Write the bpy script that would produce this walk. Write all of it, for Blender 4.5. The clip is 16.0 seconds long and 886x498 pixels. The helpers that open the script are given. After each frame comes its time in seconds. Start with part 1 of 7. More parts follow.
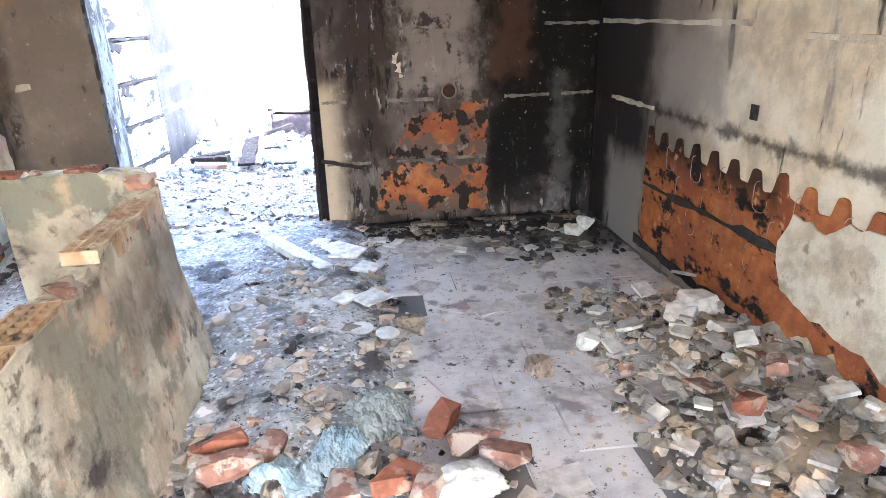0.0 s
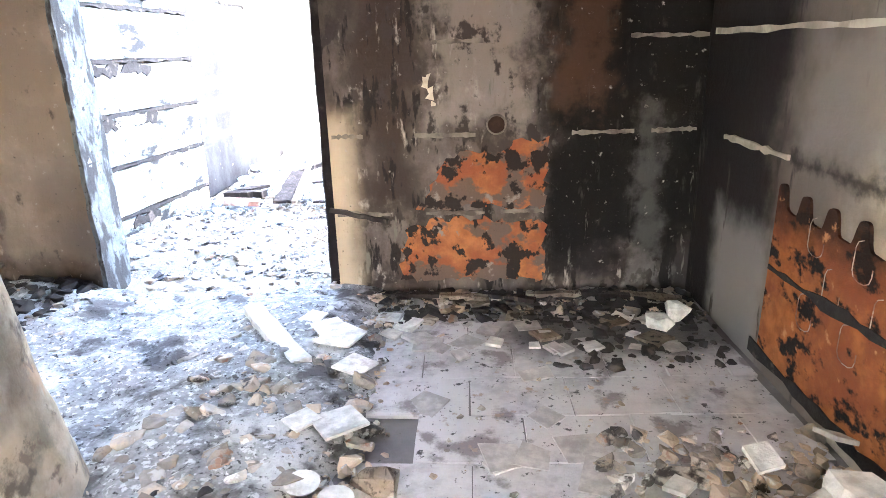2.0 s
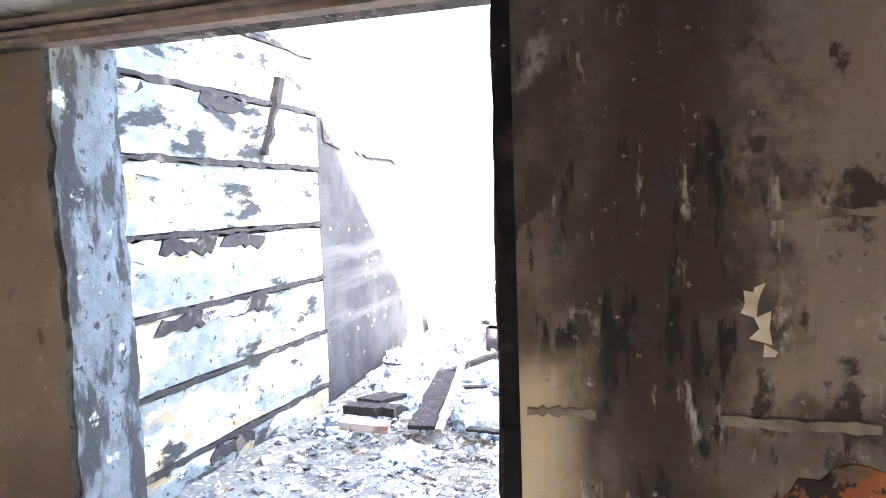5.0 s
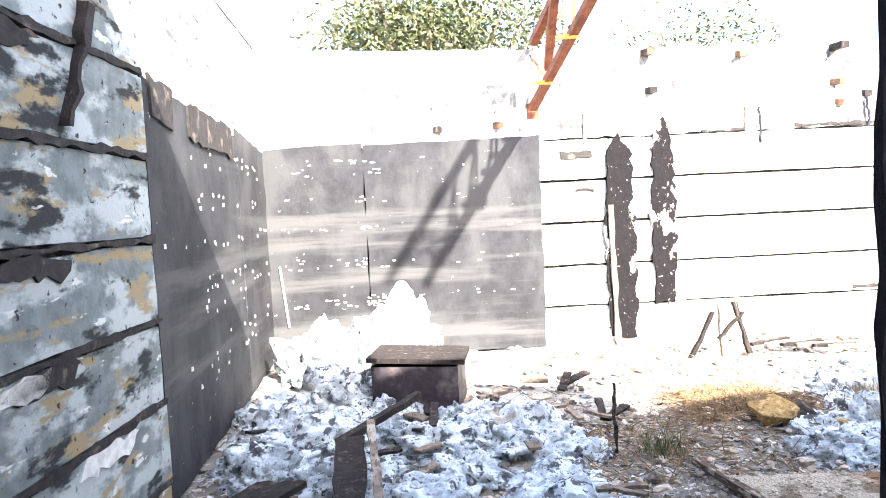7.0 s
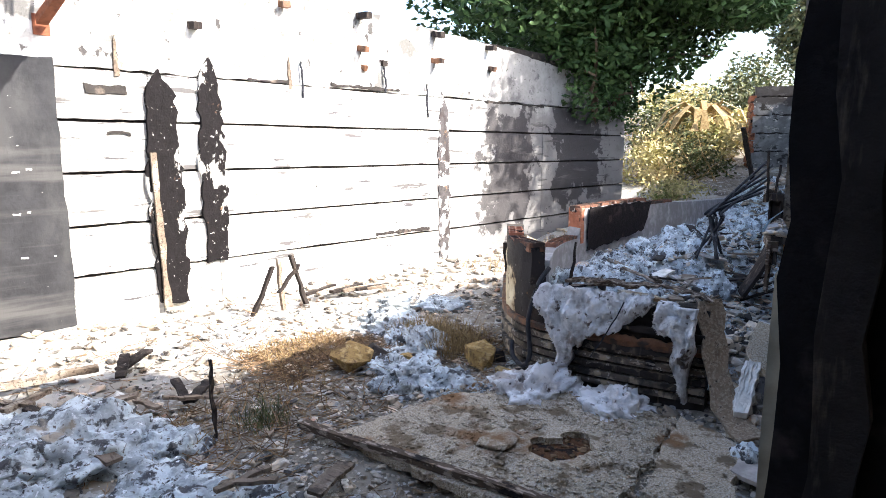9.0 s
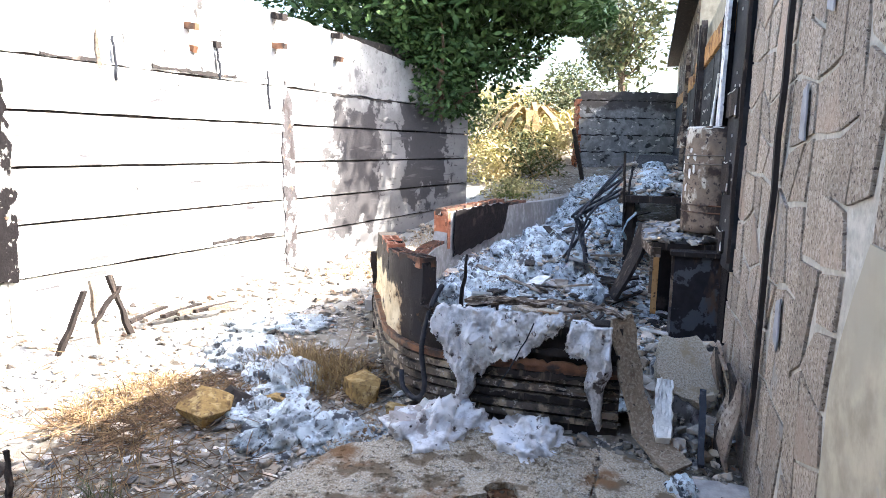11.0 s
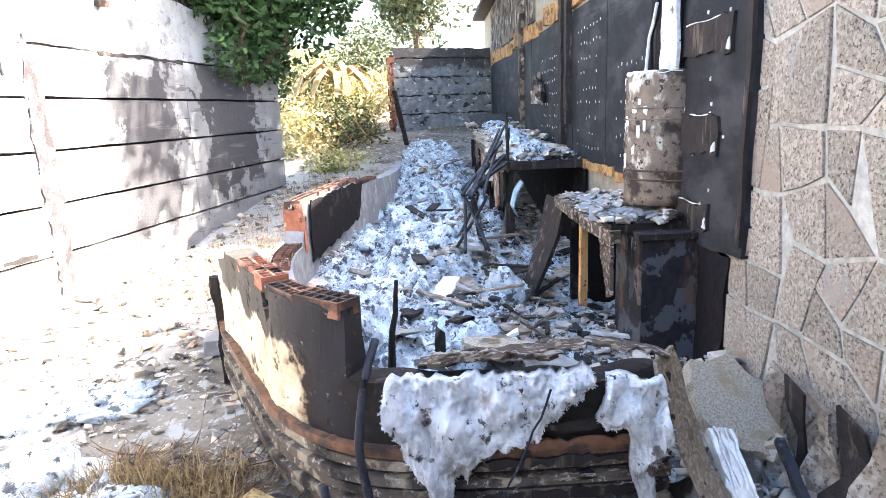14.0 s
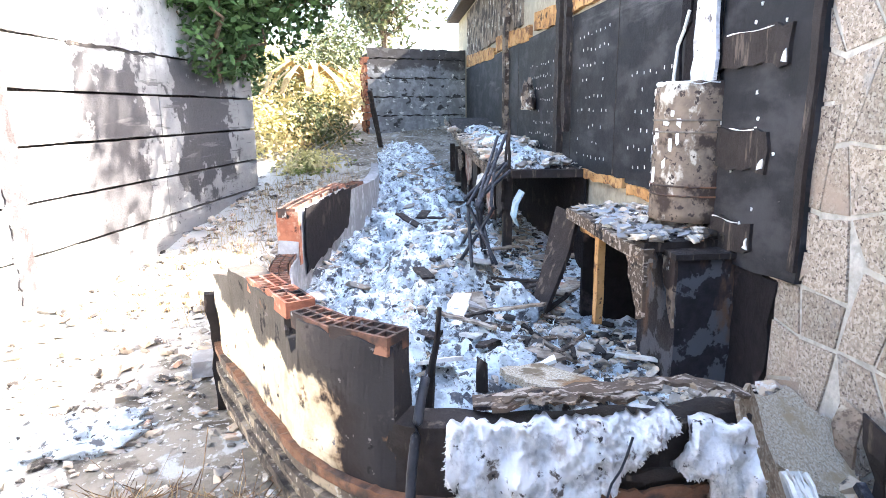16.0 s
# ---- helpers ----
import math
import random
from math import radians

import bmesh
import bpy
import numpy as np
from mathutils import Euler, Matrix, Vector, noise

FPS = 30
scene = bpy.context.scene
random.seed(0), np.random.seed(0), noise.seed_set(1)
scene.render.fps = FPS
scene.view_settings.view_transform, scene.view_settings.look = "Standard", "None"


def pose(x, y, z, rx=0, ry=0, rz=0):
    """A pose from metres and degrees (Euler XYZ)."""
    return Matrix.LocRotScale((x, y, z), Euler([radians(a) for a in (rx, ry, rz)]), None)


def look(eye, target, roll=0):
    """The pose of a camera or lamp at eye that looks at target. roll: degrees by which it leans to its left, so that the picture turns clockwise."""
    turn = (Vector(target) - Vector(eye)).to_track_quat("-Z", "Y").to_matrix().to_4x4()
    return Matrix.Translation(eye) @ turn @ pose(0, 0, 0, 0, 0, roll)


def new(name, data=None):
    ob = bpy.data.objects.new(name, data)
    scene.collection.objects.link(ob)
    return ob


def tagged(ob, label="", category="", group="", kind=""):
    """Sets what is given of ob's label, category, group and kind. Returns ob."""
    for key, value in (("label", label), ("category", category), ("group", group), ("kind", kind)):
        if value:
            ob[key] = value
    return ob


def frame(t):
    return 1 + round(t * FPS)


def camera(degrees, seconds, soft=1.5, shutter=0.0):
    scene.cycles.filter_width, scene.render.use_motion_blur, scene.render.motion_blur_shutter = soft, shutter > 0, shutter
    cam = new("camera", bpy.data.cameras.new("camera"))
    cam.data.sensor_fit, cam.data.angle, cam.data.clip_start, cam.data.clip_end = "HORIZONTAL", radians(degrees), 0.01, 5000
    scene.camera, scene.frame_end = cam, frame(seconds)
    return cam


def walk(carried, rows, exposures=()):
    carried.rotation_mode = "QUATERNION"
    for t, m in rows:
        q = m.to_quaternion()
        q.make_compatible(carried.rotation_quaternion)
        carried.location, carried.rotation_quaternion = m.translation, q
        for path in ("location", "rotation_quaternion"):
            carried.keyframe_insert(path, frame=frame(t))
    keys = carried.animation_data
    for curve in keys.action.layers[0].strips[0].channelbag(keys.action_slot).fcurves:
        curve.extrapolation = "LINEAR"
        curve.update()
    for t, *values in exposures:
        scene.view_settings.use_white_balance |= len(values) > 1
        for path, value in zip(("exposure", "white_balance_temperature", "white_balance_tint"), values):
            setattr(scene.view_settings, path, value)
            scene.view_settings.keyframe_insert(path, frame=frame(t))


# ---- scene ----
cam = camera(71.0, 16.0, soft=0.85)
PATH = [
    (0, (0.254, -4.755, 1.571), (0.504, -2.901, 0.864), -1.43),
    (0.5, (0.354, -4.560, 1.536), (0.713, -2.733, 0.807), -1.72),
    (1, (0.524, -4.212, 1.487), (0.871, -2.437, 0.632), 1.52),
    (1.5, (0.634, -3.911, 1.415), (0.813, -2.002, 0.845), -0.93),
    (2, (0.773, -3.599, 1.456), (0.706, -1.698, 0.838), -1.52),
    (2.5, (0.890, -3.374, 1.440), (0.466, -1.500, 0.886), -2.10),
    (3, (1.024, -2.969, 1.471), (0.287, -1.156, 1.056), 0.31),
    (3.5, (0.991, -2.510, 1.531), (0.124, -0.722, 1.307), -0.90),
    (3.7, (0.969, -2.363, 1.541), (0.126, -0.565, 1.301), 0.63),
    (5.8, (-0.285, -1.264, 1.542), (-0.623, 0.704, 1.430), -3.40),
    (6, (-0.374, -1.159, 1.517), (-0.682, 0.812, 1.371), -1.90),
    (6.5, (-0.616, -0.796, 1.493), (-0.574, 1.201, 1.392), -2.51),
    (7, (-0.740, -0.532, 1.498), (-0.546, 1.453, 1.367), -2.81),
    (7.5, (-0.846, -0.253, 1.500), (-0.321, 1.671, 1.345), -3.06),
    (8, (-0.861, -0.125, 1.493), (0.144, 1.597, 1.347), 0.19),
    (8.5, (-0.927, 0.056, 1.492), (0.474, 1.461, 1.246), 1.46),
    (9, (-0.942, 0.087, 1.467), (0.557, 1.373, 1.152), -0.12),
    (9.5, (-0.904, 0.123, 1.459), (0.543, 1.450, 1.074), -0.10),
    (10, (-0.728, 0.398, 1.439), (0.872, 1.558, 1.126), -1.67),
    (10.2, (-0.690, 0.485, 1.473), (0.971, 1.559, 1.182), -0.63),
    (12.3, (-0.546, 0.929, 1.501), (1.326, 1.476, 1.059), -0.01),
    (12.5, (-0.475, 0.972, 1.482), (1.408, 1.483, 1.041), 0.15),
    (13, (-0.048, 1.161, 1.473), (1.849, 1.615, 1.029), -0.87),
    (13.5, (0.202, 1.375, 1.460), (2.093, 1.796, 0.962), 1.52),
    (14, (0.500, 1.702, 1.493), (2.441, 1.902, 1.056), -2.26),
    (14.5, (0.650, 1.848, 1.507), (2.591, 2.017, 1.055), -1.34),
    (15, (0.737, 1.920, 1.500), (2.669, 2.138, 1.031), -0.70),
    (15.5, (0.735, 1.998, 1.521), (2.681, 2.116, 1.073), -1.31),
    (16, (0.736, 2.050, 1.525), (2.687, 2.114, 1.089), -0.68),
]
walk(cam, [(t, look(eye, target, roll)) for t, eye, target, roll in PATH],
     exposures=[(0, 6.2, 5700, 10), (0.5, 6.4, 5800, 10), (1.0, 6.4, 5950, 10), (1.5, 6.6, 6100, 10), (2.5, 6.6, 6200, 10), (3.7, 6.42, 6250, 10), (5.8, 5.0, 6300, 10), (6.5, 4.28, 6450, 10), (7.0, 3.4, 6500, 10), (7.5, 2.85, 6500, 10), (8.5, 2.4, 6500, 10), (9.0, 2.36, 6500, 10), (10.2, 2.78, 6500, 10), (12.3, 3.2, 6500, 10), (14, 3.71, 6600, 10), (16, 3.91, 6600, 10)])


# ---- world and sun ----
SUN_WAY = Vector((-0.42, 1.0, -0.92)).normalized()
world = bpy.data.worlds.new("world")
scene.world = world
world.use_nodes = True
sky = world.node_tree.nodes.new("ShaderNodeTexSky")
sky.sky_type = "NISHITA"
sky.sun_disc = False
sky.sun_elevation = math.asin(-SUN_WAY.z)
sky.sun_rotation = math.atan2(-SUN_WAY.x, -SUN_WAY.y)
sky.dust_density = 2.5
world.node_tree.links.new(sky.outputs[0], world.node_tree.nodes["Background"].inputs[0])
world.node_tree.nodes["Background"].inputs[1].default_value = 0.13
sun_data = bpy.data.lights.new("sun", "SUN")
sun_data.energy, sun_data.angle, sun_data.color = 3.2, radians(0.6), (1.0, 0.95, 0.87)
sun = new("sun", sun_data)
sun.matrix_world = look((0, 0, 20), Vector((0, 0, 20)) + SUN_WAY)


# ---- materials ----
def surface(name, base, layers=(), rough=0.85, bump=0.3, bump_scale=30, metal=0.0, coords="Position", vary=0.0, spec=0.15):
    """A worn surface: a base colour with noise layers ('n', colour, scale, lo, hi, stretch) and boxed stains or painted
    sun and shade ('r', colour, box, soft, scale, amp, strength).
    """
    m = bpy.data.materials.new(name)
    m.use_nodes = True
    nt = m.node_tree
    N, L = nt.nodes.new, nt.links.new
    bsdf = nt.nodes["Principled BSDF"]
    bsdf.inputs["Roughness"].default_value = rough
    bsdf.inputs["Metallic"].default_value = metal
    bsdf.inputs["Specular IOR Level"].default_value = spec
    if coords == "Position":
        place = N("ShaderNodeNewGeometry").outputs["Position"]
    else:
        shift = N("ShaderNodeVectorMath")
        shift.operation = "ADD"
        L(N("ShaderNodeTexCoord").outputs["Object"], shift.inputs[0])
        spread = N("ShaderNodeVectorMath")
        spread.operation = "SCALE"
        spread.inputs[0].default_value = (37, 91, 53)
        L(N("ShaderNodeObjectInfo").outputs["Random"], spread.inputs["Scale"])
        L(spread.outputs[0], shift.inputs[1])
        place = shift.outputs[0]

    def noised(scale, stretch=(1, 1, 1), detail=6, rough_=0.6):
        mul = N("ShaderNodeVectorMath")
        mul.operation = "MULTIPLY"
        mul.inputs[1].default_value = stretch
        L(place, mul.inputs[0])
        n = N("ShaderNodeTexNoise")
        n.inputs["Scale"].default_value, n.inputs["Detail"].default_value, n.inputs["Roughness"].default_value = scale, detail, rough_
        L(mul.outputs[0], n.inputs["Vector"])
        return n.outputs["Fac"]

    def ranged(value, lo, hi, a=0.0, b=1.0):
        r = N("ShaderNodeMapRange")
        r.interpolation_type = "SMOOTHSTEP"
        for i, x in enumerate((lo, hi, a, b)):
            r.inputs[i + 1].default_value = x
        L(value, r.inputs[0])
        return r.outputs[0]

    def mixed(a, colour, fac):
        x = N("ShaderNodeMix")
        x.data_type = "RGBA"
        L(fac, x.inputs["Factor"])
        if isinstance(a, tuple):
            x.inputs["A"].default_value = (*a, 1)
        else:
            L(a, x.inputs["A"])
        x.inputs["B"].default_value = (*colour, 1)
        return x.outputs["Result"]

    # fine grain of the base
    dark = tuple(c * 0.72 for c in base)
    colour = mixed(tuple(min(1, c * 1.12) for c in base), dark, ranged(noised(bump_scale * 0.6, detail=8), 0.3, 0.7))
    for lay in layers:
        if lay[0] == "n":
            _, col, scale, lo, hi, *more = lay
            colour = mixed(colour, col, ranged(noised(scale, more[0] if more else (1, 1, 1)), lo, hi))
        else:
            _, col, bx, soft, scale, amp, strength = lay
            mid = [(bx[i] + bx[i + 1]) / 2 for i in (0, 2, 4)]
            half = [abs(bx[i + 1] - bx[i]) / 2 for i in (0, 2, 4)]
            sub = N("ShaderNodeVectorMath")
            sub.operation = "SUBTRACT"
            L(place, sub.inputs[0])
            sub.inputs[1].default_value = mid
            ab = N("ShaderNodeVectorMath")
            ab.operation = "ABSOLUTE"
            L(sub.outputs[0], ab.inputs[0])
            dist = N("ShaderNodeVectorMath")
            dist.operation = "SUBTRACT"
            L(ab.outputs[0], dist.inputs[0])
            dist.inputs[1].default_value = half
            sep = N("ShaderNodeSeparateXYZ")
            L(dist.outputs[0], sep.inputs[0])
            m1, m2 = N("ShaderNodeMath"), N("ShaderNodeMath")
            m1.operation = m2.operation = "MAXIMUM"
            L(sep.outputs[0], m1.inputs[0]), L(sep.outputs[1], m1.inputs[1])
            L(m1.outputs[0], m2.inputs[0]), L(sep.outputs[2], m2.inputs[1])
            ad = N("ShaderNodeMath")
            ad.operation = "MULTIPLY_ADD"
            L(noised(scale), ad.inputs[0])
            ad.inputs[1].default_value = amp * 2
            L(m2.outputs[0], ad.inputs[2])
            colour = mixed(colour, col, ranged(ad.outputs[0], amp - soft, amp + soft, strength, 0.0))
    if vary:
        hsv = N("ShaderNodeHueSaturation")
        src = N("ShaderNodeObjectInfo").outputs["Random"] if coords != "Position" else N("ShaderNodeNewGeometry").outputs["Random Per Island"]
        r = N("ShaderNodeMapRange")
        r.inputs[3].default_value, r.inputs[4].default_value = 1 - vary, 1 + vary
        L(src, r.inputs[0])
        L(r.outputs[0], hsv.inputs["Value"])
        L(colour, hsv.inputs["Color"])
        colour = hsv.outputs[0]
    L(colour, bsdf.inputs["Base Color"])
    b = N("ShaderNodeBump")
    b.inputs["Strength"].default_value, b.inputs["Distance"].default_value = bump, 0.02
    L(noised(bump_scale, detail=10, rough_=0.7), b.inputs["Height"])
    L(b.outputs[0], bsdf.inputs["Normal"])
    return m


SOOT = (0.016, 0.013, 0.014)
BROWN = (0.07, 0.045, 0.035)
BEIGE = (0.52, 0.42, 0.30)
M_tilefloor = surface("dusty_floor_tile", (0.50, 0.475, 0.475), [
    ("n", (0.60, 0.57, 0.56), 1.8, 0.42, 0.60), ("n", (0.25, 0.22, 0.215), 4, 0.55, 0.64), ("n", (0.36, 0.27, 0.22), 9, 0.62, 0.70), ("n", (0.08, 0.07, 0.07), 11, 0.63, 0.68), ("n", (0.10, 0.09, 0.09), 40, 0.62, 0.68),
    ("r", (0.06, 0.05, 0.05), (1.0, 2.3, -0.85, 0.2, -1, 1), 0.15, 4, 0.3, 0.85)], rough=0.5, bump=0.25, bump_scale=30, vary=0.10)
M_twig = surface("brown_twig", (0.16, 0.10, 0.06), [("n", (0.30, 0.20, 0.11), 14, 0.45, 0.6), ("n", (0.06, 0.045, 0.035), 9, 0.55, 0.65)], bump=0.2, vary=0.4)
M_north = surface("sooty_plaster", (0.165, 0.135, 0.118), [
    ("n", (0.07, 0.052, 0.045), 3.2, 0.42, 0.60, (1, 1, 0.6)),
    ("n", (0.46, 0.41, 0.36), 6.5, 0.58, 0.70, (1, 1, 0.7)),
    ("r", (0.055, 0.042, 0.036), (-3, 9, -1, 1, 1.42, 4), 0.25, 4, 0.25, 0.55),
    ("r", (0.050, 0.034, 0.028), (0.22, 0.52, -1, 1, 0.55, 4), 0.10, 3, 0.16, 0.95),
    ("r", SOOT, (1.27, 1.74, -1, 1, 0.1, 4), 0.08, 4, 0.14, 0.93),
    ("r", (0.03, 0.026, 0.024), (1.2, 2.4, -1, 1, 1.0, 4), 0.2, 5, 0.3, 0.7),
    ("r", (0.030, 0.024, 0.022), (1.95, 2.4, -1, 1, -1, 1.5), 0.08, 5, 0.14, 0.8),
    ("r", (0.15, 0.08, 0.05), (1.32, 1.60, -1, 1, 1.15, 1.70), 0.10, 4, 0.35, 0.7),
    ("r", (0.19, 0.175, 0.165), (1.78, 1.95, -1, 1, 0.05, 1.0), 0.03, 6, 0.10, 0.8),
    ("n", (0.025, 0.02, 0.019), 4.2, 0.55, 0.60, (2.2, 1, 0.55)), ("n", (0.36, 0.32, 0.28), 6, 0.60, 0.70, (2.2, 1, 0.6)),
    ("r", (0.30, 0.25, 0.215), (0.64, 1.16, -1, 1, 1.06, 2.1), 0.12, 6, 0.42, 0.7), ("n", (0.055, 0.042, 0.038), 7, 0.55, 0.62, (1, 1, 0.8)),
    ("r", (0.009, 0.008, 0.0075), (1.27, 2.5, -1, 1, 0.25, 2.2), 0.12, 4, 0.3, 0.92), ("r", (0.15, 0.14, 0.128), (1.80, 1.92, -1, 1, 0.05, 1.15), 0.05, 6, 0.22, 0.4), ("r", (0.10, 0.05, 0.032), (1.34, 1.58, -1, 1, 1.10, 1.75), 0.08, 5, 0.35, 0.6), ("n", (0.17, 0.155, 0.13), 3.4, 0.655, 0.70, (2.6, 1, 0.4)),
    ("r", BEIGE, (-0.1, 0.13, -1, 1, -1, 1.10), 0.10, 3, 0.10, 0.95),
    ("r", (0.29, 0.23, 0.18), (-2.05, -1.45, -1, 1, -1, 3), 0.06, 3, 0.06, 0.95), ("r", (0.16, 0.122, 0.095), (-2.05, -1.45, -1, 1, -1, 3), 0.25, 3, 0.9, 0.6),
    ("r", (0.03, 0.022, 0.02), (-2.05, -1.45, -1, 1, -0.2, 0.22), 0.1, 5, 0.15, 0.8),
    ("n", (0.05, 0.04, 0.035), 9, 0.60, 0.74, (1, 1, 0.6)), ("n", (0.40, 0.36, 0.32), 24, 0.62, 0.76), ("n", (0.05, 0.04, 0.035), 45, 0.62, 0.75)], bump=0.65, bump_scale=16)
M_east = surface("pale_sooty_plaster", (0.66, 0.56, 0.41), [
    ("n", (0.76, 0.70, 0.58), 2.5, 0.45, 0.65), ("n", (0.45, 0.40, 0.33), 6, 0.60, 0.72), ("n", (0.30, 0.26, 0.22), 3, 0.60, 0.72, (1, 2.2, 0.5)),
    ("r", (0.17, 0.14, 0.12), (1, 3, -1.55, 1, -1, 4), 0.30, 3, 0.30, 0.92),
    ("r", SOOT, (1, 3, -0.92, 1, -1, 4), 0.15, 4, 0.22, 0.95),
    ("r", (0.35, 0.33, 0.30), (1, 3, -0.95, -0.35, -1, 0.62), 0.1, 6, 0.1, 0.75), ("n", (0.075, 0.062, 0.055), 4, 0.60, 0.70, (1, 2.4, 0.5)),
    ("r", SOOT, (1, 3, -4.6, -1.0, 0.95, 1.0), 0.03, 9, 0.10, 0.8),
    ("r", (0.30, 0.27, 0.24), (1, 3, -1.75, -1.1, 1.05, 1.45), 0.08, 7, 0.14, 0.8)], bump=0.5, bump_scale=14)
M_west = surface("grimy_plaster", (0.64, 0.61, 0.51), [
    ("n", (0.66, 0.63, 0.55), 2.6, 0.5, 0.66), ("n", (0.10, 0.085, 0.075), 3.4, 0.55, 0.68, (1, 1, 0.6)),
    ("r", SOOT, (-3, -1, -0.34, 1, -1, 4), 0.14, 4, 0.18, 0.85),
    ("r", (0.07, 0.06, 0.05), (-3, -1, -0.75, 1, 0.9, 1.5), 0.14, 9, 0.22, 0.85)], bump=0.5, bump_scale=14)
M_ceiling = surface("peeling_ceiling", (0.74, 0.70, 0.61), [
    ("n", (0.84, 0.81, 0.74), 3.0, 0.40, 0.55), ("n", (0.33, 0.27, 0.21), 4.5, 0.58, 0.68), ("n", SOOT, 8, 0.70, 0.76),
    ("r", (0.13, 0.10, 0.085), (0.3, 4, -1.2, 1, 0, 5), 0.4, 3, 0.4, 0.8)], bump=0.7, bump_scale=10)
M_lintel = surface("brown_lintel", (0.30, 0.23, 0.19), [("n", (0.14, 0.10, 0.09), 5, 0.45, 0.65, (0.4, 1, 3))], bump=0.4)
M_orange = surface("orange_tile_bed", (0.42, 0.15, 0.055), [
    ("n", (0.27, 0.085, 0.04), 3.5, 0.42, 0.66), ("n", SOOT, 6.0, 0.53, 0.62, (1, 1, 1.4)), ("r", (0.03, 0.018, 0.014), (1.5, 3, -2.3, -0.9, 0.70, 1.2), 0.10, 6, 0.12, 0.9), ("n", (0.56, 0.27, 0.13), 12, 0.62, 0.72)], bump=0.5, bump_scale=22)
M_orange_north = surface("scorched_orange_plaster", (0.40, 0.15, 0.06), [
    ("n", (0.27, 0.085, 0.04), 3.5, 0.42, 0.60), ("n", (0.14, 0.095, 0.075), 3.4, 0.50, 0.56, (1, 1, 1.3)), ("n", (0.03, 0.022, 0.02), 6.5, 0.53, 0.57, (1.2, 1, 1)), ("n", (0.26, 0.21, 0.18), 9, 0.62, 0.68)], bump=0.6, bump_scale=18)
M_patch = surface("grey_render", (0.57, 0.50, 0.385), [("n", (0.70, 0.65, 0.54), 5, 0.45, 0.6), ("n", (0.34, 0.29, 0.22), 9, 0.6, 0.7)], bump=0.9, bump_scale=12)
M_ridge = surface("mortar_ridge", (0.24, 0.205, 0.17), [("n", (0.10, 0.08, 0.07), 7, 0.45, 0.65)], bump=0.5)
M_floor = surface("ashy_concrete_floor", (0.44, 0.42, 0.43), [
    ("n", (0.56, 0.53, 0.54), 2.2, 0.42, 0.60), ("n", (0.20, 0.18, 0.18), 5, 0.56, 0.70), ("n", (0.06, 0.055, 0.055), 7, 0.66, 0.74),
    ("r", (0.17, 0.155, 0.15), (0.4, 2.2, -3.6, -0.4, -1, 1), 0.1, 5, 0.2, 0.9),
    ("r", (0.06, 0.05, 0.05), (1.0, 2.3, -0.75, 0.2, -1, 1), 0.2, 4, 0.3, 0.85),
    ("r", (0.13, 0.12, 0.12), (-0.6, 0.45, -3.4, -0.1, -1, 1), 0.15, 4, 0.25, 0.75),
    ("n", (0.04, 0.035, 0.035), 30, 0.66, 0.72)], rough=0.75, bump=0.35, bump_scale=25)
M_lowwall = surface("low_wall_plaster", (0.48, 0.41, 0.31), [
    ("n", (0.60, 0.56, 0.45), 2.4, 0.48, 0.60), ("n", (0.27, 0.255, 0.20), 2.8, 0.51, 0.58), ("n", (0.50, 0.37, 0.25), 3.6, 0.58, 0.68), ("n", (0.16, 0.14, 0.12), 5, 0.61, 0.70), ("r", (0.08, 0.066, 0.058), (-0.9, 0, -2.75, -1.85, 0.42, 0.70), 0.08, 4, 0.16, 0.5), ("n", (0.14, 0.12, 0.10), 3.6, 0.58, 0.70, (1, 1, 0.8)), ("n", (0.24, 0.20, 0.16), 11, 0.57, 0.66), ("n", (0.33, 0.16, 0.09), 6, 0.66, 0.72),
    ("n", (0.09, 0.078, 0.07), 2.6, 0.60, 0.70, (1, 1, 1.6))], bump=0.6, bump_scale=14)
M_brick = surface("red_hollow_brick", (0.30, 0.115, 0.07), [("n", (0.46, 0.27, 0.19), 9, 0.52, 0.66), ("n", SOOT, 7, 0.54, 0.64)], bump=0.4, coords="Object", vary=0.18)
M_sootbrick = surface("sooted_hollow_brick", (0.20, 0.10, 0.07), [("n", (0.06, 0.045, 0.04), 6, 0.44, 0.58), ("n", (0.34, 0.17, 0.11), 9, 0.60, 0.68), ("n", (0.42, 0.40, 0.38), 14, 0.64, 0.70)], bump=0.4, coords="Object", vary=0.2)
M_palebrick = surface("dusty_hollow_brick", (0.50, 0.33, 0.21), [("n", (0.56, 0.46, 0.34), 7, 0.48, 0.60), ("n", (0.40, 0.17, 0.09), 5, 0.55, 0.66), ("n", (0.10, 0.08, 0.07), 9, 0.62, 0.70)], bump=0.4, coords="Object", vary=0.15)
# shade of deep cells and of the pipe hole, put into the colour
M_cavity = surface("painted_cavity_dark", (0.05, 0.028, 0.02), bump=0.2)
M_rubble = surface("rubble_mix", (0.40, 0.355, 0.305), [("n", (0.50, 0.40, 0.30), 5, 0.48, 0.56), ("n", (0.36, 0.22, 0.155), 8, 0.60, 0.65), ("n", (0.07, 0.06, 0.055), 7, 0.55, 0.62), ("n", (0.58, 0.56, 0.53), 12, 0.57, 0.64)], bump=0.5, bump_scale=40, vary=0.45)
